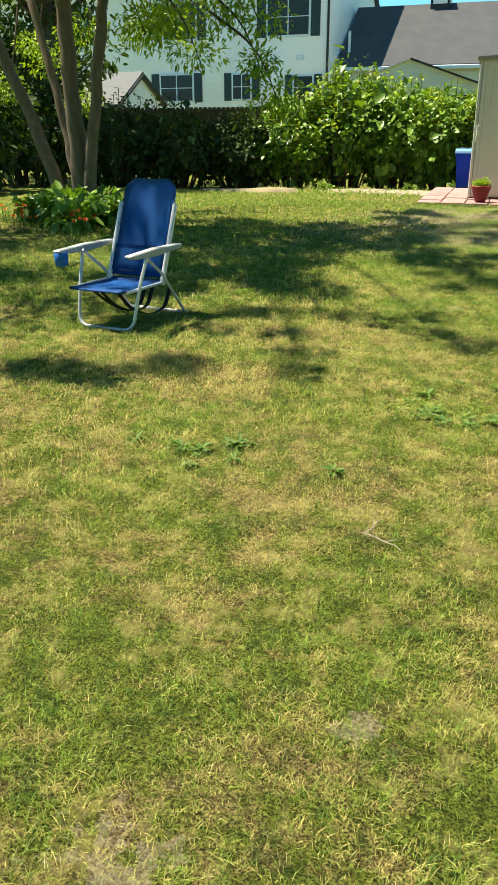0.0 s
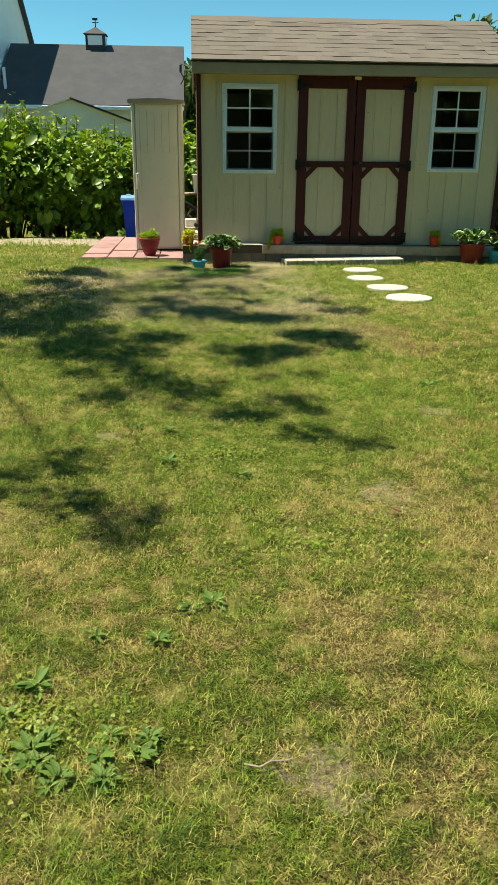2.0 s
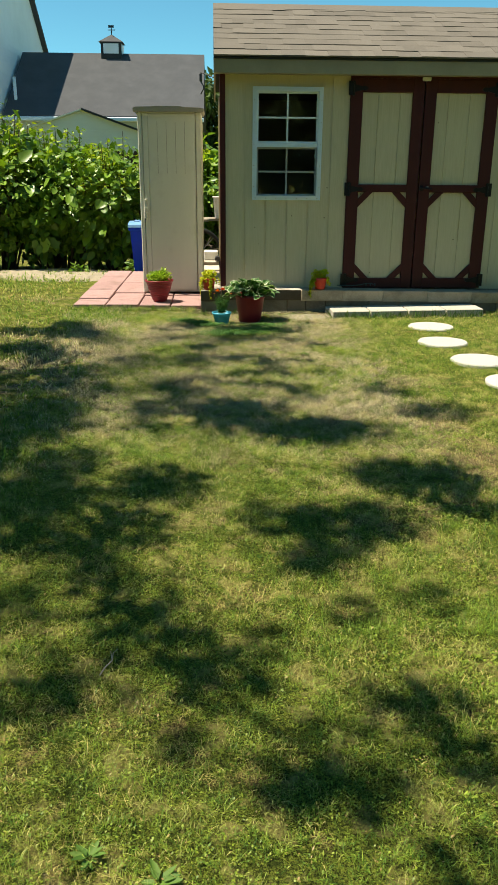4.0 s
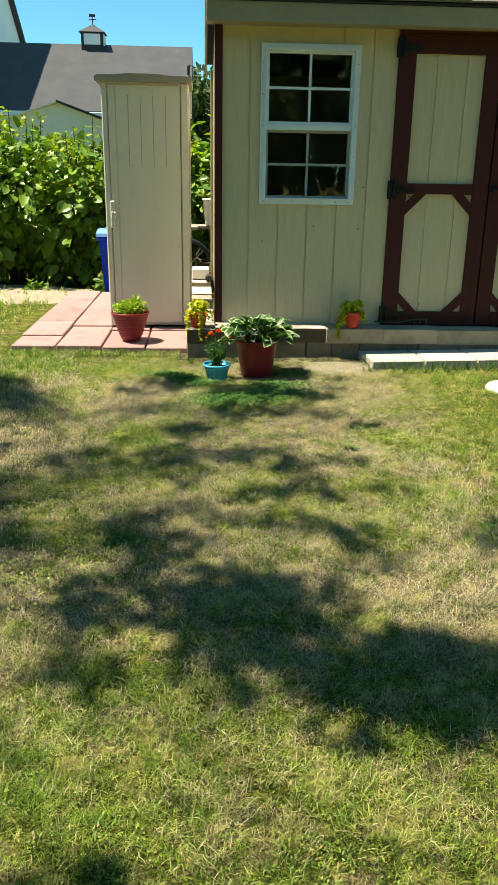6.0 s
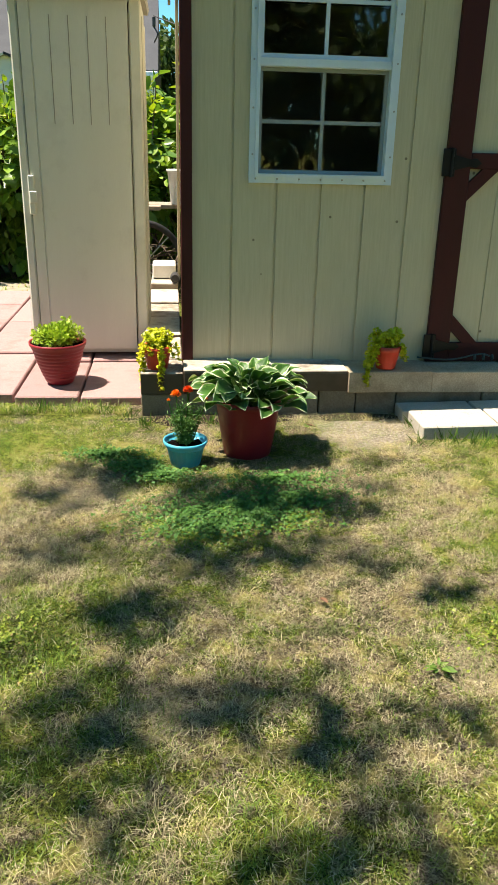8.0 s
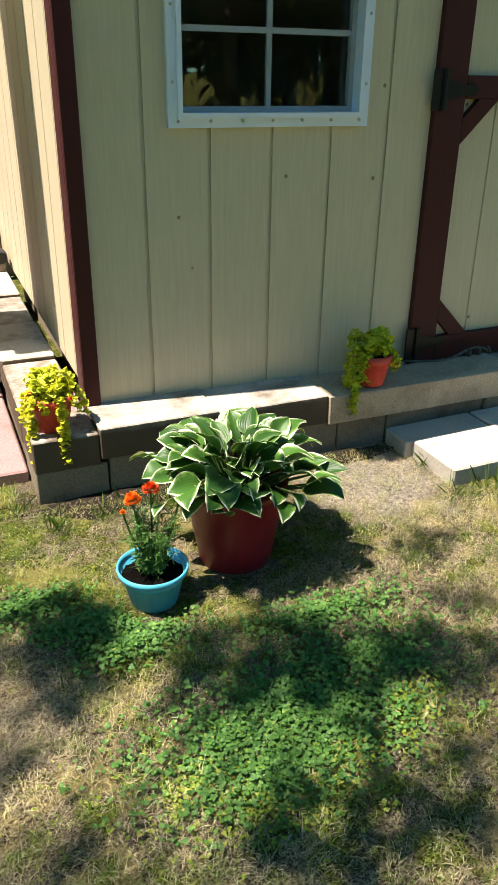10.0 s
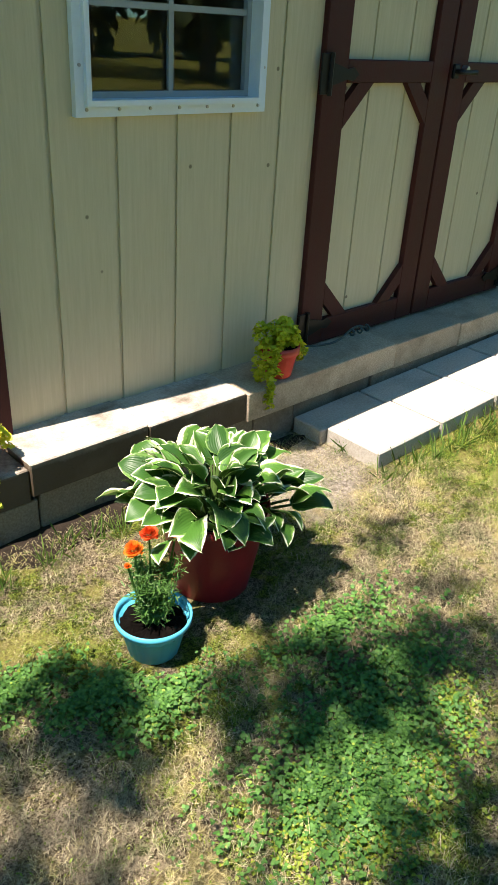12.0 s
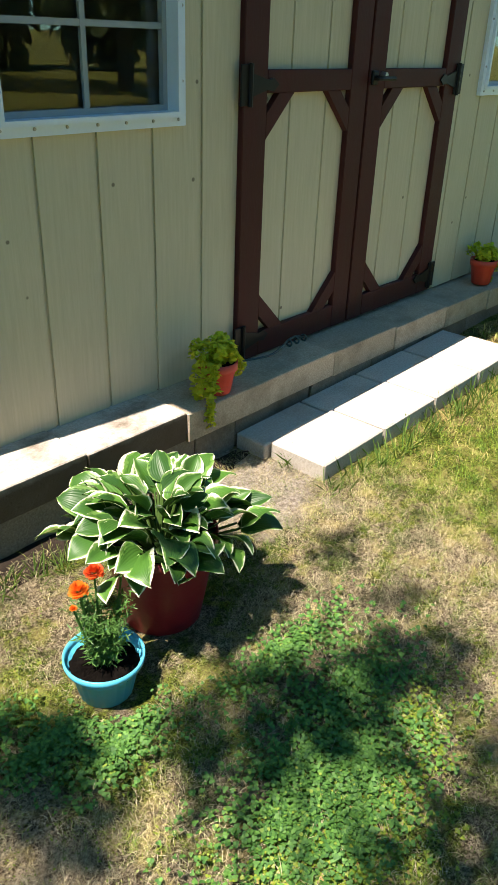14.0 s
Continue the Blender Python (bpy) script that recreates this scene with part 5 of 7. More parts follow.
for i in range(130):
    c = Vector((gp.uniform(-0.75, 0.25), gp.uniform(3.0, 3.75), -0.36 + 0.52 * gp.random() ** 1.6))
    d = Vector((gp.gauss(0, 1), gp.gauss(0, 0.7), gp.gauss(0.2, 0.5))).normalized() * gp.uniform(0.12, 0.35)
    tube(pile, [c - d, c + Vector((0, 0, gp.uniform(-0.03, 0.05))), c + d], [0.008, 0.006, 0.003], 5, False)
tagged(finish("brush_pile", pile, M["twig"]), "dark heap of dead sticks below the boards", "sticks", kind="stuff")
wheel = thing("cart_wheel", "black rubber cart wheel leaning behind the locker", "wheel", at=(-0.32, 3.0, 0.01), rz=12)
ring = bmesh.new()
tube(ring, [(0.34 * math.cos(a), 0.02 * math.sin(a), 0.34 * math.sin(a)) for a in (2 * math.pi * i / 36 for i in range(37))], 0.028, 10, False)
part("tyre", ring, M["rubber"], wheel, smooth=True)
for i in range(8):
    a = math.pi * i / 4
    sp = bmesh.new()
    tube(sp, [(0, 0, 0), (0.33 * math.cos(a), 0, 0.33 * math.sin(a))], 0.006, 6)
    part("spoke", sp, M["steel"], wheel)
box_white = thing("foam_box", "pale foam box on the side ledge", "box", at=(-0.125, 2.24, 0.038))
part("body", boxed(-0.09, 0.08, -0.12, 0.12, 0.0, 0.10, bevel=0.008), M["bucket"], box_white)
spout = thing("hose_fitting", "black hose fitting on the foam box", "hose", at=(-0.05, 1.98, 0.02))
hb = bmesh.new()
tube(hb, [(0, -0.06, 0.045), (0, 0.0, 0.045), (0, 0.06, 0.05)], [0.03, 0.036, 0.03], 14)
part("body", hb, M["rubber"], spout)

# ---- beach chair ----
def beach_chair(x, y, rz):
    c = thing("beach_chair", "blue canvas folding beach chair with white tube frame and grey arms", "chair", at=(x, y, gz(x, y) - 0.004), rz=rz)
    c.matrix_world = c.matrix_world @ Matrix.Diagonal((0.715, 0.86, 0.815, 1))
    w = 0.252
    back_top, back_low = Vector((0, 0.42, 0.94)), Vector((0, 0.16, 0.30))
    axis = (back_top - back_low).normalized()

    def cloth(name, rows, label):
        """A slung sheet through rows of (y, z, half width, sag), 9 points across, with thickness."""
        bm = bmesh.new()
        grid = []
        for yy, zz, hw, sag in rows:
            grid.append([bm.verts.new((u * hw, yy + sag * (1 - u * u), zz - 0.4 * sag * (1 - u * u))) for u in (i / 4 - 1 for i in range(9))])
        for r, s in zip(grid, grid[1:]):
            for i in range(8):
                bm.faces.new((r[i], r[i + 1], s[i + 1], s[i]))
        bmesh.ops.solidify(bm, geom=list(bm.faces), thickness=0.008)
        return part(name, bm, M["fabric"], c, label, True)

    rows = []
    for i in range(13):
        t = i / 12
        p = back_low + (back_top - back_low) * t
        rows.append((p.y, p.z, 0.245 if t < 0.86 else 0.245 * math.sqrt(max(0.4, 1 - ((t - 0.86) / 0.14) ** 2 * 0.6)), 0.02 + 0.012 * math.sin(3 * t)))
    cloth("backrest", rows, "blue canvas backrest")
    cloth("pocket", [((back_low + (back_top - back_low) * t).y - 0.012, (back_low + (back_top - back_low) * t).z, 0.235, 0.02) for t in (0.05, 0.12, 0.2, 0.27, 0.32)], "blue canvas pocket with pale seam")
    cloth("seat", [(-0.30, 0.272, 0.24, 0.0), (-0.28, 0.285, 0.26, 0.0), (-0.15, 0.28, 0.262, 0.008), (0.0, 0.27, 0.262, 0.012), (0.12, 0.27, 0.26, 0.01), (0.19, 0.28, 0.26, 0.0)], "blue canvas seat")
    for s in (-1, 1):
        fr = bmesh.new()
        tube(fr, [Vector((s * w, p.y, p.z)) for p in (back_low - 0.05 * axis, back_low + 0.35 * (back_top - back_low), back_low + 0.74 * (back_top - back_low))], 0.019, 10)
        part("back_post", fr, M["alu"], c, "flat white tube")
        st = bmesh.new()
        tube(st, [(s * w, -0.27, 0.275), (s * w, 0.19, 0.27)], 0.011, 8)
        part("seat_rail", st, M["alu"], c)
        rl = bmesh.new()
        tube(rl, rounded([(s * (w + 0.02), -0.10, 0.50), (s * (w + 0.02), 0.12, 0.34), (s * (w + 0.02), 0.40, 0.012)], 0.05), 0.011, 8)
        part("rear_leg", rl, M["alu"], c)
        arm = prism([(-0.30, 0.0), (-0.29, 0.012), (0.0, 0.022), (0.30, 0.014), (0.31, 0.0), (0.30, -0.012), (0.0, -0.03), (-0.26, -0.016)], s * 0.32 - 0.033, s * 0.32 + 0.033, "x")
        bmesh.ops.bevel(arm, geom=[e for e in arm.edges], offset=0.006, segments=1, affect="EDGES")
        ao = part("armrest", arm, M["armrest"], c, "grey plastic armrest")
        ao.matrix_local = pose(0, -0.02, 0.51)
    fl = bmesh.new()
    tube(fl, rounded([(-0.30, -0.06, 0.52), (-0.27, -0.16, 0.27), (-0.25, -0.22, 0.012), (0.25, -0.22, 0.012), (0.27, -0.16, 0.27), (0.30, -0.06, 0.52)], 0.09, 7), 0.0125, 10)
    part("front_leg", fl, M["alu"], c, "bent white tube front leg")
    rb = bmesh.new()
    tube(rb, [(-0.29, 0.40, 0.012), (0.29, 0.40, 0.012)], 0.0125, 8)
    part("rear_foot", rb, M["alu"], c)
    cup = bmesh.new()
    lathe(cup, [(0.035, 0.0), (0.045, 0.01), (0.05, 0.09), (0.046, 0.092), (0.04, 0.02)], 18)
    co = part("cup_holder", cup, M["fabric"], c, "dark blue cloth cup holder", True)
    co.matrix_local = pose(-0.32, -0.27, 0.415)
    for k, xx in enumerate((-0.13, -0.06, 0.10)):
        sb = bmesh.new()
        pts = [Vector((xx, -0.2, 0.27)), Vector((xx + 0.05, -0.10, 0.16 - 0.02 * k)), Vector((xx + 0.12, 0.03, 0.07)), Vector((xx + 0.16, 0.15, 0.09)), Vector((xx + 0.15, 0.24, 0.22))]
        for a, b in zip(rounded(pts, 0.08), rounded(pts, 0.08)[1:]):
            v = [sb.verts.new(q) for q in (a + Vector((-0.018, 0, 0)), a + Vector((0.018, 0, 0.004)), b + Vector((0.018, 0, 0.004)), b + Vector((-0.018, 0, 0)))]
            sb.faces.new(v)
        bmesh.ops.remove_doubles(sb, verts=sb.verts, dist=0.0005)
        bmesh.ops.solidify(sb, geom=list(sb.faces), thickness=0.003)
        part("strap", sb, M["strap"], c, "black webbing carry strap")
    return c


beach_chair(-2.235, -7.50, -7)

# ---- the shade tree ----
def shade_tree():
    g = random.Random(21)
    rng = np.random.default_rng(21)
    bx, by = -5.05, -3.0
    bz = gz(bx, by)
    tree = thing("shade_tree", "multi-stemmed leafy shade tree with grey bark", "tree", at=(0, 0, 0))
    stems = [
        [(-5.22, -3.05, bz - 0.05), (-5.33, -3.0, 0.05), (-5.62, -2.95, 0.8), (-6.10, -2.95, 1.85), (-6.9, -3.3, 3.3), (-7.7, -3.9, 5.0), (-8.2, -4.3, 6.6)],
        [(-5.12, -2.85, bz - 0.05), (-5.18, -2.82, 0.2), (-5.42, -2.7, 1.1), (-5.70, -2.6, 2.0), (-6.1, -1.8, 3.8), (-6.4, -0.9, 5.6), (-6.5, -0.4, 7.0)],
        [(-4.98, -3.0, bz - 0.05), (-5.0, -3.0, 0.1), (-5.04, -3.0, 1.1), (-5.06, -3.0, 2.05), (-4.9, -3.4, 3.8), (-4.6, -3.9, 5.6), (-4.4, -4.2, 7.4)],
        [(-4.86, -3.05, bz - 0.05), (-4.87, -3.05, 0.05), (-4.70, -3.05, 1.05), (-4.52, -3.05, 2.05), (-4.1, -2.95, 3.4), (-3.7, -2.8, 4.3), (-3.4, -2.7, 5.0)],
    ]
    radii = [(0.115, 0.08, 0.068, 0.062, 0.05, 0.038, 0.02), (0.085, 0.058, 0.05, 0.046, 0.04, 0.03, 0.018), (0.155, 0.11, 0.09, 0.085, 0.07, 0.05, 0.025), (0.11, 0.075, 0.062, 0.057, 0.042, 0.028, 0.014)]
    stems = [[(x - 0.05, y, z if z < 0 else z + 0.1) for x, y, z in pts] for pts in stems]
    for pts, rad in zip(stems, radii):
        bm = bmesh.new()
        fine, fr = [], []
        for i in range(len(pts) - 1):
            for k in range(5):
                t = k / 5
                p = Vector(pts[i]).lerp(Vector(pts[i + 1]), t)
                p += Vector((g.uniform(-1, 1), g.uniform(-1, 1), 0)) * 0.012
                fine.append(p)
                fr.append((rad[i] * (1 - t) + rad[i + 1] * t) * g.uniform(0.95, 1.06))
        tube(bm, fine + [Vector(pts[-1])], fr + [rad[-1]], 14)
        part("trunk", bm, M["bark"], tree, "grey-brown bark stem", True)
    # limbs to clumps of leaves
    centres, sizes, counts = [], [], []
    limbs = bmesh.new()
    nodes = [Vector(p) for s in stems for p in s[3:]]

    def limb(c, r0=0.02):
        low = [q for q in nodes if q.z < c.z + 0.4] or nodes[:4]
        q = min(low, key=lambda n: (n - c).length)
        mid = q.lerp(c, 0.55) + Vector((g.uniform(-0.25, 0.25), g.uniform(-0.25, 0.25), 0.25))
        tube(limbs, rounded([q, mid, c], 0.8, 4), [max(0.006, r0 * (1 - i / 7)) for i in range(len(rounded([q, mid, c], 0.8, 4)))], 6, False)

    # leaf clumps set up the sun's line to cast given shade: x, y, half widths
    near_pots = [(-0.24, -0.79, 0.09, 0.06), (0.76, -0.8, 0.05, 0.03), (0.27, -0.94, 0.07, 0.03), (-0.23, -0.96, 0.11, 0.04), (0.03, -0.99, 0.09, 0.02), (0.7, -1.05, 0.07, 0.03), (0.02, -1.11, 0.12, 0.03), (-1.35, -1.13, 0.55, 0.36), (0.24, -1.13, 0.12, 0.03), (0.37, -1.19, 0.11, 0.03), (0.55, -1.23, 0.09, 0.03), (0.2, -1.27, 0.04, 0.01), (-0.37, -1.42, 0.13, 0.03), (-0.48, -1.47, 0.06, 0.04), (0.1, -1.5, 0.12, 0.06), (0.48, -1.55, 0.09, 0.03), (0.26, -1.56, 0.08, 0.03), (0.06, -1.61, 0.08, 0.07), (0.56, -1.61, 0.09, 0.04), (0.67, -1.78, 0.05, 0.03), (-0.15, -1.8, 0.06, 0.06), (-0.27, -1.85, 0.04, 0.04), (-0.16, -1.87, 0.1, 0.1), (-1.46, -1.92, 0.4, 0.36)]
    by_shed = [(0.21, -2.17, 0.11, 0.05), (-0.27, -2.25, 0.14, 0.04), (0.03, -2.25, 0.06, 0.05), (0.51, -2.3, 0.09, 0.03), (0.27, -2.39, 0.08, 0.07), (-0.19, -2.51, 0.09, 0.02), (0.37, -2.54, 0.07, 0.03), (0.28, -2.58, 0.10, 0.04), (0.66, -2.61, 0.05, 0.05), (0.16, -2.64, 0.06, 0.05), (0.48, -2.69, 0.07, 0.04), (0.06, -2.7, 0.07, 0.04), (-0.22, -2.8, 0.04, 0.02), (-0.06, -2.89, 0.07, 0.04), (0.06, -2.89, 0.09, 0.05), (0.21, -2.93, 0.12, 0.05), (-0.32, -2.95, 0.12, 0.08), (0.32, -3, 0.09, 0.05), (0.44, -3.04, 0.08, 0.05), (-0.35, -3.05, 0.07, 0.04), (-0.11, -3.09, 0.07, 0.01), (1.15, -3.6, 0.23, 0.1), (-1.08, -3.65, 0.29, 0.47)]
    mid_lawn = [(-0.89, -4.85, 0.15, 0.12), (-0.66, -5.2, 0.12, 0.09), (-0.72, -5.62, 0.12, 0.06), (-1.2, -4.2, 0.25, 0.3), (-0.8, -4.3, 0.14, 0.14), (0.15, -3.68, 0.28, 0.29), (0.56, -3.89, 0.33, 0.27), (0.69, -4.54, 0.21, 0.17), (-0.34, -4.58, 0.17, 0.25), (0.94, -4.61, 0.21, 0.16), (-0.78, -4.69, 0.27, 0.28), (0.99, -4.92, 0.08, 0.09), (0.17, -5, 0.15, 0.07), (0.58, -5.01, 0.13, 0.09), (-0.37, -5.08, 0.13, 0.14), (0.41, -5.11, 0.17, 0.17), (-0.85, -5.16, 0.09, 0.11), (-0.51, -5.3, 0.12, 0.09), (0.28, -5.32, 0.11, 0.11), (-0.41, -5.56, 0.16, 0.08), (0.58, -5.6, 0.07, 0.03), (0.37, -5.66, 0.07, 0.04), (-0.27, -5.73, 0.08, 0.05), (0.03, -5.82, 0.07, 0.04), (-0.16, -5.84, 0.07, 0.05), (-0.44, -5.96, 0.18, 0.07), (-0.08, -6.01, 0.08, 0.1), (-0.57, -6.08, 0.09, 0.05), (0.36, -6.08, 0.08, 0.04)]
    far_lawn = [(0.48, -6.1, 0.06, 0.04), (-0.15, -6.23, 0.05, 0.04), (0.18, -6.29, 0.12, 0.07), (0.52, -6.29, 0.04, 0.06), (0.25, -6.36, 0.08, 0.04), (0.12, -6.39, 0.07, 0.07), (0.41, -6.65, 0.13, 0.07), (0.68, -6.8, 0.07, 0.06), (-0.56, -6.96, 0.2, 0.045), (-0.9, -7.06, 0.13, 0.06), (-1.18, -7.0, 0.13, 0.06), (-1.45, -7.08, 0.16, 0.08), (-1.72, -7.1, 0.14, 0.09), (-0.72, -7.22, 0.1, 0.05), (-0.5, -7.39, 0.12, 0.055), (-0.36, -7.45, 0.08, 0.04), (-0.17, -7.49, 0.05, 0.025), (-0.33, -7.62, 0.1, 0.02), (-1.27, -7.56, 0.11, 0.07), (-1.1, -7.92, 0.06, 0.13), (-1.03, -8.2, 0.05, 0.08), (-1.65, -7.55, 0.11, 0.06), (-1.65, -8.26, 0.16, 0.13), (-2.15, -8.47, 0.16, 0.16), (-1.79, -8.55, 0.1, 0.17)]
    strip = [(0.34, -0.82, 0.09, 0.05), (0.33, -1.13, 0.11, 0.03), (0.46, -1.2, 0.1, 0.03), (0.56, -1.25, 0.08, 0.03), (0.22, -1.5, 0.09, 0.04), (0.14, -1.12, 0.1, 0.035), (-0.44, -3.57, 0.09, 0.04), (-0.4, -3.83, 0.12, 0.05), (-0.15, -2.26, 0.12, 0.04), (-0.02, -2.2, 0.08, 0.03), (0.3, -2.32, 0.08, 0.04), (-0.41, -2.97, 0.15, 0.07), (-0.3, -3.1, 0.12, 0.08), (-0.2, -3.27, 0.12, 0.05), (-0.05, -3.32, 0.12, 0.04), (0.12, -3.38, 0.1, 0.04), (-0.1, -3.46, 0.2, 0.05), (0.42, -3.22, 0.14, 0.03), (-0.31, -0.73, 0.10, 0.06), (-0.29, -0.85, 0.08, 0.05), (-0.43, -0.83, 0.08, 0.07), (-0.25, -0.99, 0.10, 0.04), (-0.49, -1.07, 0.10, 0.04), (-0.58, -1.02, 0.07, 0.04), (0.1, -1.08, 0.12, 0.04), (-0.6, -2.28, 0.36, 0.06), (-1.1, -2.66, 0.30, 0.08), (1.03, -3.11, 0.22, 0.06), (-0.35, -3.47, 0.22, 0.09), (-0.72, -3.1, 0.24, 0.09), (-1.21, -3.06, 0.22, 0.13), (-1.2, -2.2, 0.3, 0.12), (-0.95, -1.6, 0.25, 0.08)]
    for i, (px, py, ax, ay) in enumerate(strip + near_pots + by_shed + mid_lawn + far_lawn):
        wider = 1.2 if py < -3.3 else 0.97
        ax, ay, h = wider * ax, wider * ay, 3.3 + 3.6 * ((i * 0.618) % 1.0)
        c = Vector((px - 0.44 * (h + 0.23), py + 0.05 * (h + 0.23), h))
        limb(c, 0.007)
        r = min(0.18, max(0.06, 0.95 * max(ax, ay)))
        for k in range(max(1, round(2.2 * ax * ay / (r * r)))):
            a, q = g.uniform(0, 6.28), 0.0 if k == 0 else math.sqrt(g.random())
            centres.append((c.x + max(0.0, ax - 0.6 * r) * q * math.cos(a), c.y + max(0.0, ay - 0.6 * r) * q * math.sin(a), c.z + g.uniform(-0.1, 0.1)))
            sizes.append(r * g.uniform(0.85, 1.1))
            counts.append(int(120 * (sizes[-1] / 0.2) ** 2) + 8)
    boughs = len(centres)
    tries = 0
    goal = len(centres) + 84
    while len(centres) < goal and tries < 9000:
        tries += 1
        v = Vector((g.uniform(-1, 1), g.uniform(-1, 1), g.uniform(-1, 1)))
        if v.length > 1 or v.length < 0.42:
            continue
        c = Vector((-5.2 + 4.0 * v.x, -3.7 + 4.2 * v.y, 5.2 + 2.9 * v.z))
        sx, sy = c.x + 0.44 * (c.z + 0.23), c.y - 0.05 * (c.z + 0.23)
        if sx > -0.95 or (sy < -6.6 and sx > -2.0) or (c.y > -1.6 and c.x + 0.44 * c.z > -1.8):
            continue
        if any((c - Vector(o)).length < 0.6 for o in centres):
            continue
        limb(c)
        centres.append(tuple(c))
        sizes.append(g.uniform(0.30, 0.55) if sx < -1.9 else g.uniform(0.26, 0.42))
        counts.append(int(250 * (sizes[-1] / 0.55) ** 2))
    # drop clumps whose shade would fall on the grass strip before the hedge
    first = goal - 84
    shut = [n >= first and c[0] + 0.44 * c[2] > -5.4 and c[1] - 0.05 * c[2] > -2.5 for n, c in enumerate(centres)]
    centres, sizes, counts = ([v for v, s in zip(w, shut) if not s] for w in (centres, sizes, counts))
    # low sprays in front of and beside the stems
    low = [(-3.9, -3.6, 1.75), (-3.5, -3.7, 1.72), (-3.15, -3.5, 1.82), (-2.9, -3.6, 1.95), (-3.4, -3.4, 2.1), (-3.75, -3.2, 2.0), (-3.2, -3.9, 1.45), (-2.65, -3.7, 1.35), (-2.45, -3.8, 1.08), (-2.75, -3.4, 1.75), (-4.2, -2.6, 1.75), (-5.8, -2.2, 1.55), (-6.2, -2.0, 1.75), (-6.4, -2.4, 1.25), (-5.5, -1.9, 1.9), (-4.9, -1.6, 1.85), (-4.4, -2.2, 1.95), (-6.9, -2.2, 1.55), (-3.0, -4.0, 2.2), (-2.5, -3.9, 2.1), (-3.95, -3.9, 2.25), (-6.7, -3.0, 2.2), (-5.9, -1.4, 1.1)]
    sprays = []
    for c in low:
        q = Vector((c[0] - 0.75, c[1] + 0.2, c[2] + 0.75)) if c[0] > -4.3 else Vector((c[0] + 0.2, c[1] + 0.2, c[2] + 0.9))
        tube(limbs, rounded([q, q.lerp(Vector(c), 0.6) + Vector((0.1, 0, 0.1)), Vector(c) + Vector((0.05, 0, -0.12))], 0.3, 4), [0.014 - 0.0015 * i for i in range(7)], 5, False)
        limb(q, 0.022)
        sprays.append(c)
    P, D, N, L, W = clump_leaves(sprays, [g.uniform(0.22, 0.36) for _ in sprays], [330] * len(sprays), 0.058, 0.022, 0.6, 0.8, 0.15, rng)
    attach(new("foliage", leaf_mesh("foliage", P, D, N, L, W, M["tree_leaf"], 0.2)), tree)
    # crown clumps added to shade the grass beside the stems, laid out by shadow
    q = random.Random(77)
    for i in range(10):
        for j in range(7):
            sx, sy = -4.3 + 0.36 * i + q.uniform(-0.14, 0.14), -6.4 + 0.60 * j + q.uniform(-0.2, 0.2)
            h = 3.4 + 3.2 * q.random()
            if q.random() < (0.14 if sx > -2.1 else 0.52) or sx > -1.25 - 0.2 * (sy + 6.3):
                continue
            c = Vector((sx - 0.44 * (h + 0.23), sy + 0.05 * (h + 0.23), h))
            limb(c, 0.012)
            centres.append(tuple(c))
            sizes.append(q.uniform(0.24, 0.36))
            counts.append(int(130 * (sizes[-1] / 0.2) ** 2))
    part("branch", limbs, M["twig"], tree, "dark thin limbs and twigs")
    P, D, N, L, W = clump_leaves(centres, sizes, counts, 0.118, 0.046, 0.75, 0.7, 0.55, rng)
    outer = np.arange(len(P)) < sum(counts[:boughs])
    L, W = np.where(outer, 0.72 * L, L), np.where(outer, 0.8 * W, W)
    attach(new("crown", leaf_mesh("crown", P, D, N, L, W, M["tree_leaf"], 0.25)), tree)
    return tree


shade_tree()


# ---- bed at the tree foot ----
def bed_plant(name, label, x, y, r, h, n, leaf, seed, material, squash=0.6):
    rng = np.random.default_rng(seed)
    t = thing(name, label, "plant", at=(x, y, gz(x, y)))
    k = max(3, n // 60)
    cs = [(rng.uniform(-0.6, 0.6) * r, rng.uniform(-0.6, 0.6) * r, h * rng.uniform(0.25, 0.7)) for _ in range(k)]
    P, D, N, L, W = clump_leaves(cs, [0.5 * r] * k, [n // k] * k, leaf, 0.6 * leaf, squash, 0.9, 0.25, rng)
    P[:, 2] = np.clip(P[:, 2], 0.02, None)
    attach(new("foliage", leaf_mesh("foliage", P, D, N, L, W, material, 0.3)), t)
    st = bmesh.new()
    for c in cs:
        tube(st, [(0.4 * c[0], 0.4 * c[1], -0.02), c], [0.008, 0.004], 5, False)
    part("stalk_bunch", st, M["twig"], t)
    return t


for i, (x, y, r, h) in enumerate(((-4.65, -3.9, 0.42, 0.40), (-4.35, -3.55, 0.30, 0.32), (-5.0, -3.55, 0.4, 0.38), (-4.75, -3.15, 0.35, 0.36), (-5.35, -3.3, 0.35, 0.34))):
    bed_plant("shade_plant", "leafy dark green clump growing at the tree foot", x, y, r, h, 300, 0.13, 40 + i, M["vine_leaf"])


def bloom_patch(x, y, n, kind, seed, label):
    rng = random.Random(seed)
    t = thing("flower_clump", label, "flowers", at=(x, y, gz(x, y)))
    st = bmesh.new()
    for i in range(n):
        dx, dy, h = rng.uniform(-0.16, 0.16), rng.uniform(-0.12, 0.12), rng.uniform(0.12, 0.24)
        tube(st, [(dx, dy, -0.01), (dx, dy, h)], [0.004, 0.003], 5, False)
        bm = bmesh.new()
        flower(bm, (dx, dy, h), rng.uniform(0.02, 0.035), rng, 24)
        part("flower_head", bm, M[kind], t)
    part("stalk_bunch", st, M["feather"], t)


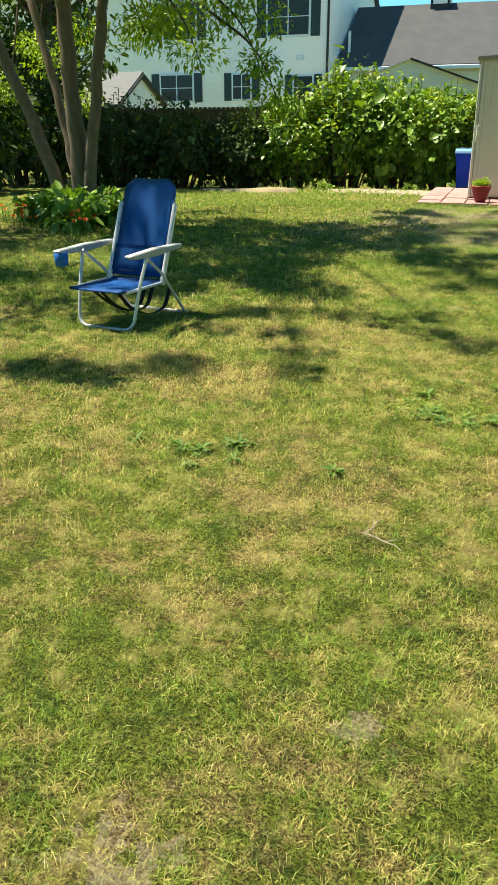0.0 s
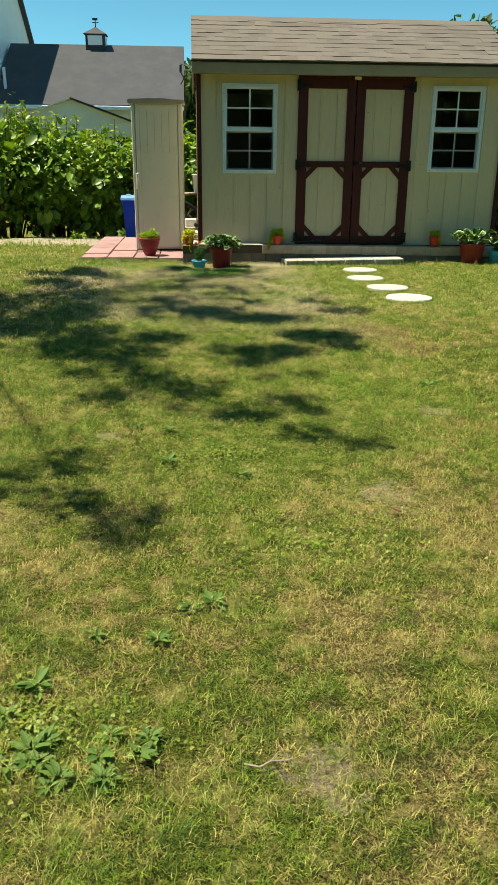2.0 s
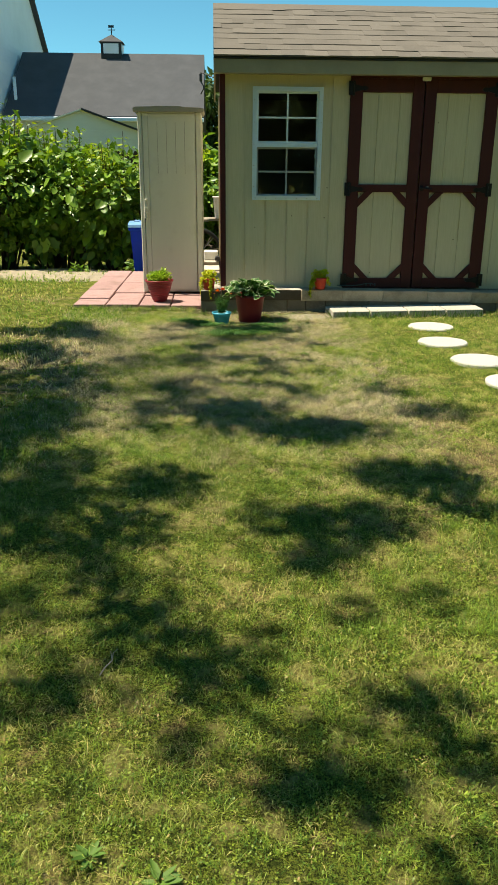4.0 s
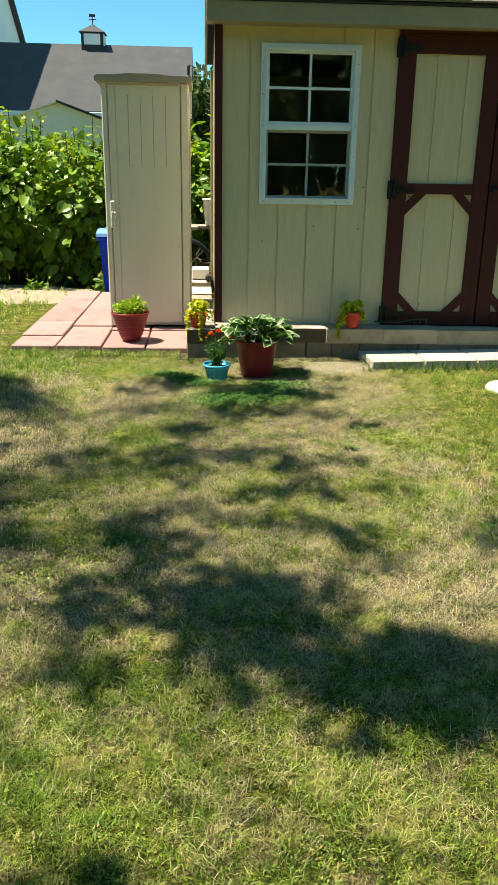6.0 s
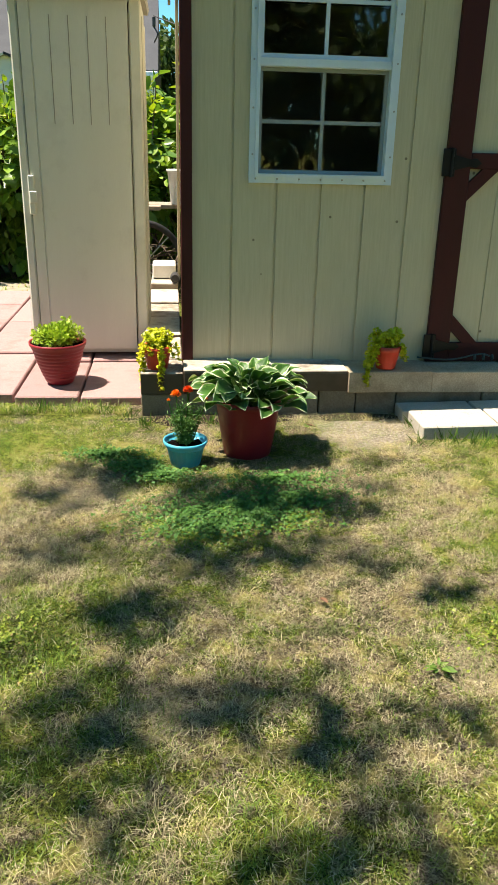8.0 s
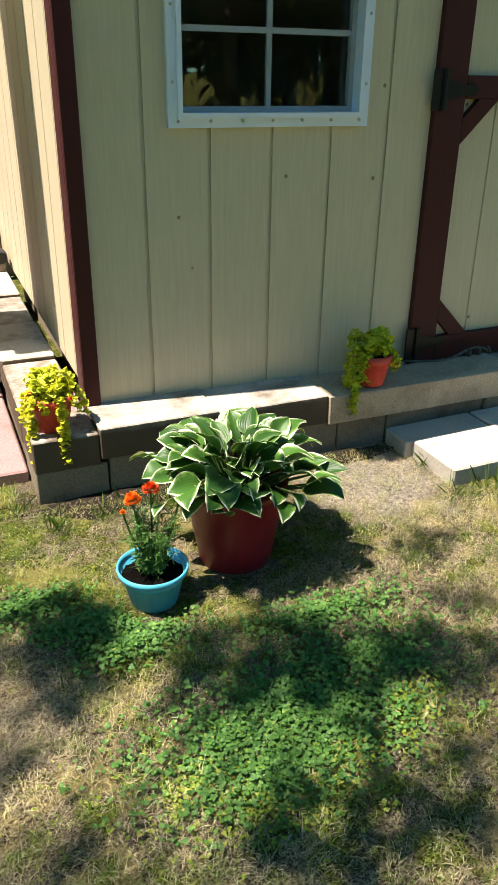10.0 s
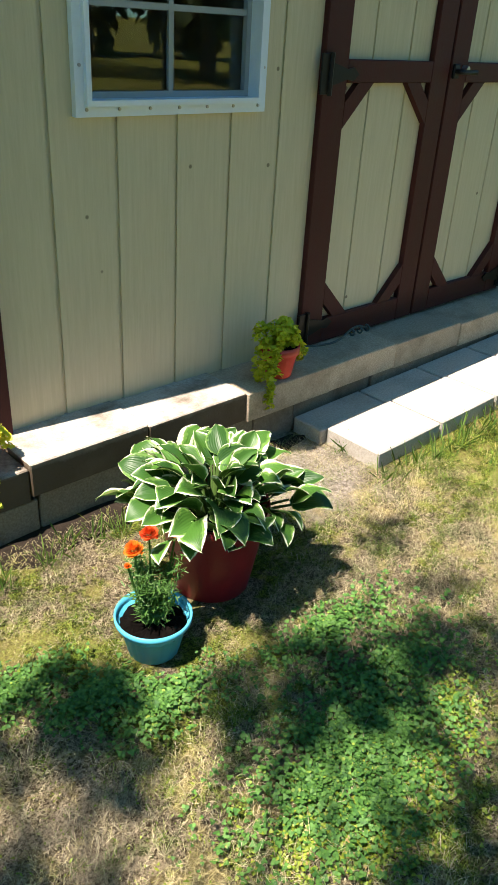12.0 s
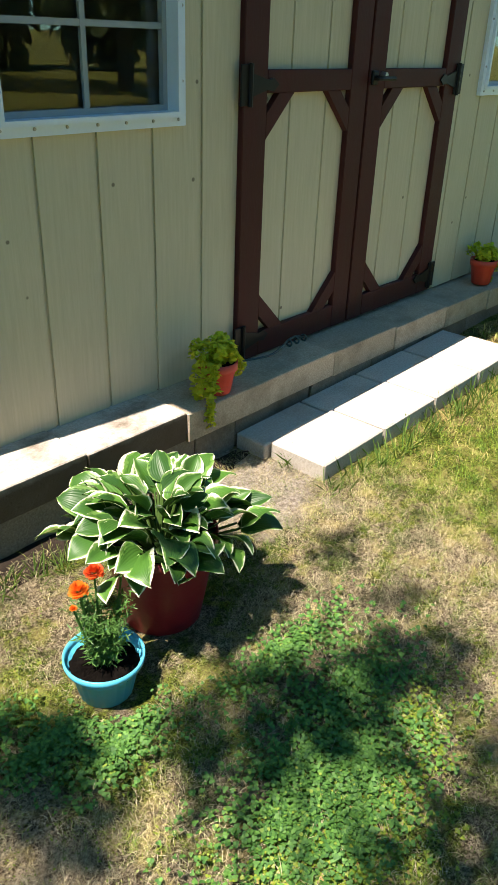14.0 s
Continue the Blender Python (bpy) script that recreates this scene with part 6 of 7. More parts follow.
bloom_patch(-4.3, -4.4, 7, "petal_r", 1, "orange-red flowers at the edge of the bed")
bloom_patch(-5.15, -4.2, 8, "petal_o", 2, "orange flowers at the edge of the bed")
bloom_patch(-5.55, -3.75, 6, "petal_o", 3, "orange flowers by the tree bed")
bloom_patch(-4.65, -3.8, 3, "petal_w", 6, "white flowers among the shade plants")
bloom_patch(-3.85, -3.05, 4, "petal_r", 7, "orange-red flowers at the far edge of the bed")


# ---- hedge ----
def bush(name, label, x, y, rx, ry, h, n, leaf, material, seed, wide=0.62, spiky=0.0):
    """A shrub: stems from the foot, leaves thick on the outside, shoots above the top."""
    rng = np.random.default_rng(seed)
    gr = random.Random(seed)
    t = thing(name, label, "bush", "hedge shrubs", at=(x, y, gz(x, y)))
    u = rng.uniform(0, 2 * np.pi, n)
    v = np.arccos(rng.uniform(-0.75, 1.0, n))
    lump = 1 + 0.26 * np.sin(3 * u + seed) * np.sin(2.5 * v + seed) + 0.22 * np.sin(7 * u + 2 * seed) * np.sin(6 * v)
    f = (0.96 - 0.5 * rng.random(n) ** 1.8) * lump
    d = np.stack([np.sin(v) * np.cos(u), np.sin(v) * np.sin(u), np.cos(v)], -1)
    P = d * np.array([rx, ry, 0.55 * h]) * f[:, None] + np.array([0, 0, 0.47 * h])
    P[:, :2] *= (0.66 + 0.34 * np.clip(P[:, 2] / (0.55 * h), 0, 1))[:, None]
    P[:, 2] = np.clip(P[:, 2], 0.03, None)
    D = d * 0.7 + rng.normal(size=(n, 3)) * 0.45 + np.array([0, 0, -0.35])
    N = d * 0.6 + rng.normal(size=(n, 3)) * 0.4 + np.array([0, 0, 0.8])
    s = (0.45 + 1.35 * rng.random(n) ** 2.2) * leaf * np.where(rng.random(n) < 0.05, 1.7, 1.0)
    stems = bmesh.new()
    PS, DS = [], []
    for i in range(40 if leaf < 0.3 else 14):
        a = gr.uniform(0, 6.28)
        rr = gr.uniform(0.2, 1.12)
        top = Vector((rr * rx * math.cos(a), rr * ry * math.sin(a), h * (0.98 - 0.45 * rr * rr) + gr.uniform(0, 0.22 + spiky)))
        foot = Vector((0.35 * top.x, 0.35 * top.y, -0.03))
        mid = foot.lerp(top, 0.5) + Vector((0.1 * top.x, 0.1 * top.y, 0.1))
        tube(stems, rounded([foot, mid, top], 0.3, 3), [0.02, 0.018, 0.014, 0.011, 0.009, 0.005], 5, False)
        for k in range(30):
            PS.append(mid.lerp(top, gr.uniform(0.35, 1.0)) + Vector((gr.gauss(0, 0.05), gr.gauss(0, 0.05), gr.gauss(0, 0.03))))
            DS.append((gr.gauss(0, 1), gr.gauss(0, 1), gr.gauss(0, 0.5)))
    PS, DS = np.array(PS), np.array(DS)
    m = len(PS)
    P, D = np.concatenate([P, PS]), np.concatenate([D, DS])
    N = np.concatenate([N, rng.normal(size=(m, 3)) * 0.4 + np.array([0, 0, 1.0])])
    s = np.concatenate([s, rng.uniform(0.45, 1.05, m) * leaf])
    keep = (material == M["far_shade_leaf"]) | (rng.random(n + m) < np.clip(0.30 + P[:, 2] / (0.5 * h), 0, 1))
    P, D, N, s = P[keep], D[keep], N[keep], s[keep]
    young = (np.arange(n + m) >= n)[keep] & (P[:, 2] > 0.55 * h) & (leaf < 0.3) & (material != M["far_shade_leaf"])
    old = ~young
    attach(new("foliage", leaf_mesh("foliage", P[old], D[old], N[old], s[old], wide * s[old], material, 0.2)), t)
    if young.any():
        attach(new("new_growth", leaf_mesh("new_growth", P[young], D[young], N[young], 0.9 * s[young], wide * 0.85 * s[young], M["new_leaf"], 0.2)), t)
    part("woody_stem", stems, M["twig"], t, "brown woody stems")
    return t


# Shade on the left shrubs is put into their darker leaf colour.
HEDGE = [
    (-8.2, 3.9, 1.2, 0.9, 1.55, 3600, 0.085, "far_shade_leaf"),
    (-6.9, 4.1, 1.0, 0.9, 1.45, 3600, 0.085, "far_shade_leaf"),
    (-5.7, 4.6, 1.0, 0.9, 1.35, 3800, 0.085, "far_shade_leaf"),
    (-4.6, 4.8, 1.0, 0.95, 1.60, 4600, 0.10, "bush_leaf"),
    (-3.5, 4.9, 0.95, 0.95, 2.15, 5600, 0.10, "bush_leaf"),
    (-2.5, 5.0, 0.95, 1.0, 1.80, 6000, 0.105, "bush_leaf"),
    (-1.55, 4.9, 0.9, 1.0, 1.66, 6000, 0.105, "bush_leaf"),
    (-0.6, 5.0, 0.9, 1.0, 1.8, 4200, 0.12, "vine_leaf"),
]
HEDGE += [
    (0.4, 5.3, 0.9, 1.0, 1.9, 2000, 0.15, "vine_leaf"),
    (-10.2, 3.6, 1.5, 1.0, 2.2, 1900, 0.14, "far_shade_leaf"),
    (-12.4, 3.0, 1.5, 1.1, 2.4, 1900, 0.14, "far_shade_leaf"),
    (-9.6, 0.6, 1.3, 1.2, 2.1, 1900, 0.14, "far_shade_leaf"),
    (-11.2, -2.2, 1.4, 1.3, 2.3, 1700, 0.14, "far_shade_leaf"),
    (5.0, 2.4, 0.75, 0.8, 2.0, 2000, 0.13, "bush_leaf"),
    (5.6, 3.6, 1.0, 1.0, 2.9, 2200, 0.14, "vine_leaf"),
]
for i, (x, y, rx, ry, h, n, lf, mt) in enumerate(HEDGE):
    bush("hedge_shrub", "dense broad-leaved green shrub in the hedge" if x < 2 else "leafy green shrub beside the shed", x, y, rx, ry, h, n, lf, M[mt], 60 + i, 0.66, 0.26)
for i, (x, y) in enumerate(((-2.1, 3.75), (-1.2, 3.62), (-3.6, 3.7))):
    bed_plant("low_weed", "low ragged weeds at the hedge foot", x, y, 0.22, 0.2, 90, 0.07, 90 + i, M["vine_leaf"])


def far_tree(x, y, z, r, h, n, leaf, seed, label):
    rng = np.random.default_rng(seed)
    t = thing("garden_tree", label, "tree", at=(x, y, z))
    cs, rs = [], []
    for i in range(26):
        v = rng.normal(size=3)
        v /= np.linalg.norm(v)
        f = rng.uniform(0.45, 0.95)
        cs.append((v[0] * r * f, v[1] * r * f, h * 0.62 + v[2] * h * 0.34 * f))
        rs.append(r * rng.uniform(0.25, 0.42))
    P, D, N, L, W = clump_leaves(cs, rs, [n // 26] * 26, leaf, 0.5 * leaf, 0.8, 0.8, 0.3, rng)
    attach(new("crown", leaf_mesh("crown", P, D, N, L, W, M["far_shade_leaf"], 0.2)), t)
    bm = bmesh.new()
    tube(bm, [(0, 0, -0.1), (0.05, 0, h * 0.3), (0, 0.1, h * 0.75)], [0.05 * r, 0.042 * r, 0.015 * r], 9)
    part("trunk", bm, M["bark"], t, smooth=True)
    lim = bmesh.new()
    for c in cs[:14]:
        tube(lim, [(0.03, 0.02, h * 0.3), (0.5 * c[0], 0.5 * c[1], 0.5 * (c[2] + 0.35 * h)), c], [0.02 * r, 0.014 * r, 0.006 * r], 5, False)
    part("branch", lim, M["twig"], t)
    return t


far_tree(5.05, 3.9, -0.3, 1.2, 4.05, 4200, 0.15, 5, "leafy green tree behind the shed corner")
far_tree(-0.3, 34.0, -0.3, 2.6, 6.2, 3000, 0.4, 6, "bright green tree far behind the gap beside the shed")
far_tree(3.2, 36.0, -0.3, 3.0, 6.0, 2600, 0.4, 8, "green tree far behind the shed")
# Added tree: it stands there to cast shade on the hedge's left end.
far_tree(-10.1, 4.7, -0.3, 3.5, 10.0, 9000, 0.18, 17, "tall green tree added to shade the dark end of the hedge")
far_tree(-12.0, 7.6, -0.3, 2.2, 4.4, 3200, 0.2, 7, "green tree beyond the shade tree")
far_tree(-15.5, 4.0, -0.3, 2.6, 5.6, 3200, 0.22, 9, "green tree beyond the shade tree")
far_tree(-16.5, -3.5, -0.3, 3.0, 6.5, 3000, 0.24, 10, "green tree at the side of the garden")

# unseen trees added to close the garden and darken the window reflections
for i, (x, y, r, h) in enumerate(((-10, -26, 4.2, 9), (-3.5, -29, 4.5, 10), (3, -27, 3.8, 8.5), (8.0, -19, 4.2, 8), (12.5, -14, 4.2, 8), (11.0, -8.5, 3.4, 7), (14, -1, 3.6, 7), (-17, -16, 4.5, 9.5))):
    far_tree(x, y, -0.55, r, h, 2600, 0.4, 120 + i, "broad green tree out of view, added for the window reflections")

# unseen shrub row, added to keep bright gaps out of the window reflections
for i in range(13):
    bush("reflected_shrub", "tall dense shrub out of view, added for the window reflections", -16 + 2.9 * i, -22.5 - 1.2 * (i % 3), 2.0, 1.5, 5.0 + 0.9 * (i % 4), 2300, 0.42, M["far_shade_leaf"], 400 + i, 0.6, 0.4)
# ---- fence, neighbours' buildings ----
fence = thing("picket_fence", "dark brown dog-eared board fence behind the hedge", "fence", at=(0.24, 0, -0.19))


def picket_mesh():
    bm = prism([(-0.068, 0.0), (0.068, 0.0), (0.068, 1.80), (0.045, 1.86), (-0.045, 1.86), (-0.068, 1.80)], -0.01, 0.01)
    me = bpy.data.meshes.new("picket")
    bm.to_mesh(me)
    bm.free()
    me.materials.append(M["fence"])
    return me


PICKET = picket_mesh()
FX0, FX1 = -17.0, 3.0
for i in range(int((FX1 - FX0) / 0.142)):
    x = FX0 + 0.142 * i
    top = 0.0 if x < -6.5 else 0.22
    ob = new("picket", PICKET)
    ob.parent = fence
    ob.matrix_local = pose(x, 11.0, -0.33 + top, 0, 0, 0)
for z in (0.1, 1.15):
    part("rail", boxed(FX0, FX1, 11.012, 11.05, z, z + 0.09), M["fence"], fence)


def sash_window(parent, x, z, w, h, y, shut, panes):
    """A far window proud of the wall: frame, panes, and a shutter at each side."""
    wi = finish("window", boxed(x - w / 2 - 0.05, x + w / 2 + 0.05, y - 0.05, y - 0.002, z - 0.05, z + h + 0.05, bevel=0.008), M["white"], parent, "white framed window with slate shutters")
    pw = w / panes
    for i in range(panes):
        a = x - w / 2 + pw * i + 0.025
        part("pane", boxed(a, a + pw - 0.05, y - 0.056, y - 0.051, z + 0.03, z + h / 2 - 0.015), M["dark_glass"], wi)
        part("pane", boxed(a, a + pw - 0.05, y - 0.056, y - 0.051, z + h / 2 + 0.015, z + h - 0.03), M["dark_glass"], wi)
    for s in (-1, 1):
        if shut:
            cx = x + s * (w / 2 + 0.05 + shut / 2 + 0.01)
            sh = boxed(cx - shut / 2, cx + shut / 2, y - 0.045, y - 0.002, z - 0.04, z + h + 0.04, bevel=0.006)
            for k in range(int(h / 0.09)):
                box(sh, cx - shut / 2 + 0.04, cx + shut / 2 - 0.04, y - 0.052, y - 0.046, z + 0.02 + 0.09 * k, z + 0.075 + 0.09 * k)
            part("shutter", sh, M["shutter"], wi, "dark slate louvred shutter")
    return wi


house = thing("neighbour_house", "two-storey white clapboard house with slate shutters and dark roof", "house", at=(0.48, 0, -0.39))
HX0, HX1, HY0, HY1, HE, HR = -25.0, -8.32, 22.0, 31.6, 6.7, 10.3
part("wall", prism([(HY0, -0.5), (HY1, -0.5), (HY1, HE), (0.5 * (HY0 + HY1), HR), (HY0, HE)], HX0, HX1, "x"), M["house"], house)
mid = 0.5 * (HY0 + HY1)
rs = (HR - HE) / (mid - HY0)
part("roof", prism([(HY0 - 0.35, HE - 0.35 * rs + 0.02), (mid, HR + 0.02), (HY1 + 0.35, HE - 0.35 * rs + 0.02), (HY1 + 0.35, HE - 0.35 * rs + 0.2), (mid, HR + 0.2), (HY0 - 0.35, HE - 0.35 * rs + 0.2)], HX0 - 0.2, HX1 + 0.2, "x"), M["asphalt"], house, "dark grey shingle roof")
for x, z, w, h, s, p in ((-15.0, 2.24, 1.5, 1.05, 0.36, 2), (-12.05, 2.28, 0.8, 0.98, 0.32, 2), (-9.4, 2.28, 0.8, 0.86, 0.32, 1), (-10.07, 4.6, 1.75, 1.35, 0.38, 2), (-14.8, 4.6, 1.5, 1.35, 0.38, 2), (-19.5, 2.25, 1.2, 1.05, 0.36, 2), (-20, 4.6, 1.4, 1.35, 0.38, 2)):
    sash_window(house, x, z, w, h, HY0, s, p)
part("downpipe", tube(bmesh.new(), [(-8.42, 21.94, 0.2), (-8.42, 21.94, 6.3)], 0.05, 8), M["far_trim"], house, "dark downpipe")
for x, z in ((-10.6, 3.72), (-9.55, 3.8)):
    v = boxed(x - 0.15, x + 0.15, 21.95, 21.998, z - 0.09, z + 0.09, bevel=0.01)
    for k in range(3):
        box(v, x - 0.12, x + 0.12, 21.935, 21.949, z - 0.07 + 0.05 * k, z - 0.04 + 0.05 * k)
    part("wall_vent", v, M["white"], house)
for z0, z1 in ((HE - 0.28, HE - 0.12),):
    part("gutter", boxed(HX0 - 0.2, HX1 + 0.2, HY0 - 0.42, HY0 - 0.32, z0, z1, bevel=0.02), M["white"], house)

wing = thing("garage_wing", "low cream clapboard garage wing with grey shingle roof and cupola", "garage", at=(0.595, 0, -0.45))
WX0, WX1, WY0, WY1, WE, WR = -8.31, -1.27, 23.0, 30.4, 3.62, 6.0
part("wall", prism([(WY0, -0.5), (WY1, -0.5), (WY1, WE - 0.05), (0.5 * (WY0 + WY1), WR - 0.12), (WY0, WE - 0.05)], WX0, WX1, "x"), M["house_dull"], wing)
wm = 0.5 * (WY0 + WY1)
wr = (WR - WE) / (wm - WY0)
ov = 0.35
part("roof", prism([(WY0 - ov, WE - ov * wr), (wm, WR), (WY1 + ov, WE - ov * wr), (WY1 + ov, WE - ov * wr + 0.14), (wm, WR + 0.14), (WY0 - ov, WE - ov * wr + 0.14)], WX0 + 0.01, WX1 + 0.25, "x"), M["asphalt"], wing, "grey shingle roof")
part("gutter", boxed(WX0 + 0.02, WX1 + 0.25, WY0 - ov - 0.1, WY0 - ov - 0.003, WE - ov * wr - 0.04, WE - ov * wr + 0.1, bevel=0.02), M["white"], wing)
cu = finish("cupola", boxed(-5.12, -4.32, wm - 0.4, wm + 0.4, 5.7, 6.52), M["far_trim"], wing, "small square roof cupola with dark posts")
for s in (-1, 1):
    part("louvre", boxed(-5.02, -4.42, wm + s * 0.405 - 0.02, wm + s * 0.405 + 0.02, 6.08, 6.44), M["house"], cu)
part("louvre", boxed(-4.32, -4.29, wm - 0.3, wm + 0.3, 6.08, 6.44), M["house"], cu)
cap = bmesh.new()
base = [cap.verts.new(p) for p in ((-5.20, wm - 0.48, 6.5), (-4.24, wm - 0.48, 6.5), (-4.24, wm + 0.48, 6.5), (-5.20, wm + 0.48, 6.5))]
tip = cap.verts.new((-4.72, wm, 6.82))
cap.faces.new(base[::-1])
for i in range(4):
    cap.faces.new((base[i], base[(i + 1) % 4], tip))
part("cap_roof", cap, M["asphalt"], cu)
vane = tube(bmesh.new(), [(-4.72, wm, 6.8), (-4.72, wm, 7.15)], 0.02, 6)
tube(vane, [(-4.86, wm, 6.98), (-4.58, wm, 6.98)], 0.015, 6)
tube(vane, [(-4.72, wm - 0.14, 6.93), (-4.72, wm + 0.14, 6.93)], 0.015, 6)
box(vane, -4.84, -4.62, wm - 0.008, wm + 0.008, 7.06, 7.15)
part("weather_vane", vane, M["far_trim"], cu, "black weather vane")
pipe = tube(bmesh.new(), [(-8.0, 23.6, 4.0), (-8.0, 23.6, 4.9)], 0.06, 8)
part("vent_pipe", pipe, M["white"], wing)
meter = boxed(WX1 + 0.10, WX1 + 0.2, 22.4, 22.7, 4.7, 4.98, bevel=0.03)
tube(meter, rounded([(WX1 + 0.15, 22.5, 4.7), (WX1 + 0.28, 22.4, 4.5), (WX1 + 0.15, 22.6, 4.3)], 0.1), 0.022, 6)
part("meter_box", meter, M["far_trim"], wing, "black service box and cable loop")
wire = bmesh.new()
tube(wire, [(WX1 + 0.15, 22.5, 5.0), (0.5, 20.5, 4.2), (4.0, 18.0, 3.9)], 0.018, 5)
part("service_wire", wire, M["far_trim"], wing)

# low white outbuilding before the wing, its dark roof edge sloping to the right
low = thing("low_outbuilding", "low pale outbuilding with a shallow gable before the garage wing", "shed", at=(0.39, 0, -0.31))
part("wall", prism([(-7.0, -0.5), (-1.4, -0.5), (-1.4, 2.15), (-4.35, 3.15), (-7.0, 2.3)], 17.0, 20.0), M["house_dull"], low)
part("roof", prism([(-7.1, 2.27), (-4.35, 3.16), (-1.25, 2.1), (-1.25, 2.14), (-4.35, 3.20), (-7.1, 2.31)], 16.9, 20.1), M["house_dull"], low, "pale roof")
part("rake_trim", prism([(-4.35, 3.16), (-1.2, 2.08), (-1.2, 2.14), (-4.35, 3.22)], 16.84, 16.895), M["far_trim"], low, "dark roof edge")

# small white garage with a gable end
gar = thing("small_garage", "small white garage with grey shingle gable roof", "garage", at=(0.25, 0, -0.17))
part("wall", prism([(11.95, -0.5), (15.2, -0.5), (15.2, 1.80), (13.6, 2.54), (11.95, 1.66)], -19.5, -12.5, "x"), M["house"], gar)
part("roof", prism([(11.7, 1.56), (13.6, 2.58), (15.45, 1.66), (15.45, 1.74), (13.6, 2.66), (11.7, 1.64)], -19.7, -12.35, "x"), M["pale_shingle"], gar, "grey shingle roof")
part("rake_trim", prism([(11.65, 1.48), (13.6, 2.52), (15.5, 1.58), (15.5, 1.665), (13.6, 2.605), (11.65, 1.565)], -12.345, -12.31, "x"), M["far_trim"], gar)
lampb = boxed(-12.31, -12.15, 15.0, 15.15, 1.5, 1.65, bevel=0.02)
part("wall_lamp", lampb, M["white"], gar)

right_house = thing("far_house", "pale house glimpsed beyond the shed", "house")
part("wall", boxed(10.5, 18.0, 25.0, 32.0, -0.5, 4.2), M["house"], right_house)
part("roof", prism([(24.6, 4.1), (28.5, 6.6), (32.4, 4.1), (32.4, 4.25), (28.5, 6.75), (24.6, 4.25)], 10.2, 18.3, "x"), M["asphalt"], right_house)

# ---- clover, weeds and litter on the lawn ----
def clover_mat(name, label, spots, count, size, material, seed, tall=0.03):
    """Three-part leaves on short stalks, in patches."""
    rng = np.random.default_rng(seed)
    P = []
    while len(P) < count:
        cx, cy, rx, ry = spots[rng.integers(len(spots))]
        a, r = rng.uniform(0, 2 * np.pi), min(1.35, abs(rng.normal(0, 0.62)))
        x, y = cx + rx * r * math.cos(a), cy + ry * r * math.sin(a)
        if not blocked(np.array([x]), np.array([y]))[0]:
            P.append((x, y))
    P = np.array(P)
    z = ground_z(P[:, 0], P[:, 1]) + rng.uniform(0.3, 1.0, count) * tall
    a0 = rng.uniform(0, 2 * np.pi, count)
    s = size * rng.uniform(0.6, 1.25, count)
    tilt = rng.normal(0, 0.35, (count, 2))
    pos, way, nor, L = [], [], [], []
    for k in range(3):
        a = a0 + k * 2.094
        d = np.stack([np.cos(a), np.sin(a), tilt[:, 0] * np.cos(a) + tilt[:, 1] * np.sin(a)], -1)
        pos.append(np.concatenate([P, z[:, None]], 1))
        way.append(d)
        nor.append(np.stack([-tilt[:, 0], -tilt[:, 1], np.ones(count)], -1) + rng.normal(0, 0.12, (count, 3)))
        L.append(s)
    L = np.concatenate(L)
    me = leaf_mesh(name, np.concatenate(pos), np.concatenate(way), np.concatenate(nor), L, L * 0.98, material, -0.02)
    return tagged(new(name, me), label, "clover", kind="stuff")


NEAR = [(0.0, -1.26, 0.26, 0.13), (0.2, -1.28, 0.26, 0.14), (0.05, -1.36, 0.22, 0.10), (0.12, -1.2, 0.25, 0.12), (0.36, -1.15, 0.24, 0.12), (-0.12, -0.9, 0.14, 0.07), (-0.21, -0.8, 0.13, 0.05), (0.32, -0.98, 0.25, 0.07), (-0.34, -0.68, 0.14, 0.06)]
clover_mat("clover", "patch of green clover leaves round the pots", NEAR, 11500, 0.0067, M["clover"], 31, 0.034)
clover_mat("clover", "yellow-green clover and moss at the patch edge", [(0.15, -1.38, 0.22, 0.10), (0.0, -1.42, 0.2, 0.1), (0.35, -1.3, 0.2, 0.12), (-0.1, -1.32, 0.15, 0.08)], 2600, 0.0052, M["moss"], 32, 0.022)
LAWN = [(0.75, -6.05, 0.5, 0.3), (1.27, -5.93, 0.4, 0.25), (0.9, -4.93, 0.6, 0.3), (0.0, -6.92, 0.3, 0.2), (1.15, -4.05, 0.5, 0.4), (-1.0, -4.17, 0.4, 0.3), (-0.62, -3.3, 0.4, 0.25), (0.29, -7.73, 0.4, 0.25), (-0.44, -8.51, 0.3, 0.2), (1.33, -7.04, 0.4, 0.3), (-0.52, -1.94, 0.3, 0.2), (0.86, -2.04, 0.2, 0.15), (1.29, -5.43, 0.5, 0.3)]
clover_mat("clover", "low clover scattered through the lawn", LAWN, 7000, 0.0055, M["moss"], 33, 0.024)


def rosette(x, y, r, n, seed):
    """A flat weed: long toothed leaves out of one root."""
    g = np.random.default_rng(seed)
    n = int(1.7 * n)
    a = np.arange(n) * 2.4 + g.uniform(-0.4, 0.4, n)
    d = np.stack([np.cos(a), np.sin(a), g.uniform(0.05, 1.1, n)], -1)
    p = np.tile([0, 0, 0.008], (n, 1)) + d * 0.006
    L = 0.62 * r * g.uniform(0.4, 1.1, n)
    t = thing("lawn_weed", "flat broad-leaved weed in the lawn", "weed", "weeds in the lawn", at=(x, y, gz(x, y)))
    attach(new("foliage", leaf_mesh("foliage", p, d, np.tile([0, 0, 1.0], (n, 1)) + g.normal(0, 0.15, (n, 3)), L, L * 0.42, M["weed"], 0.35)), t)


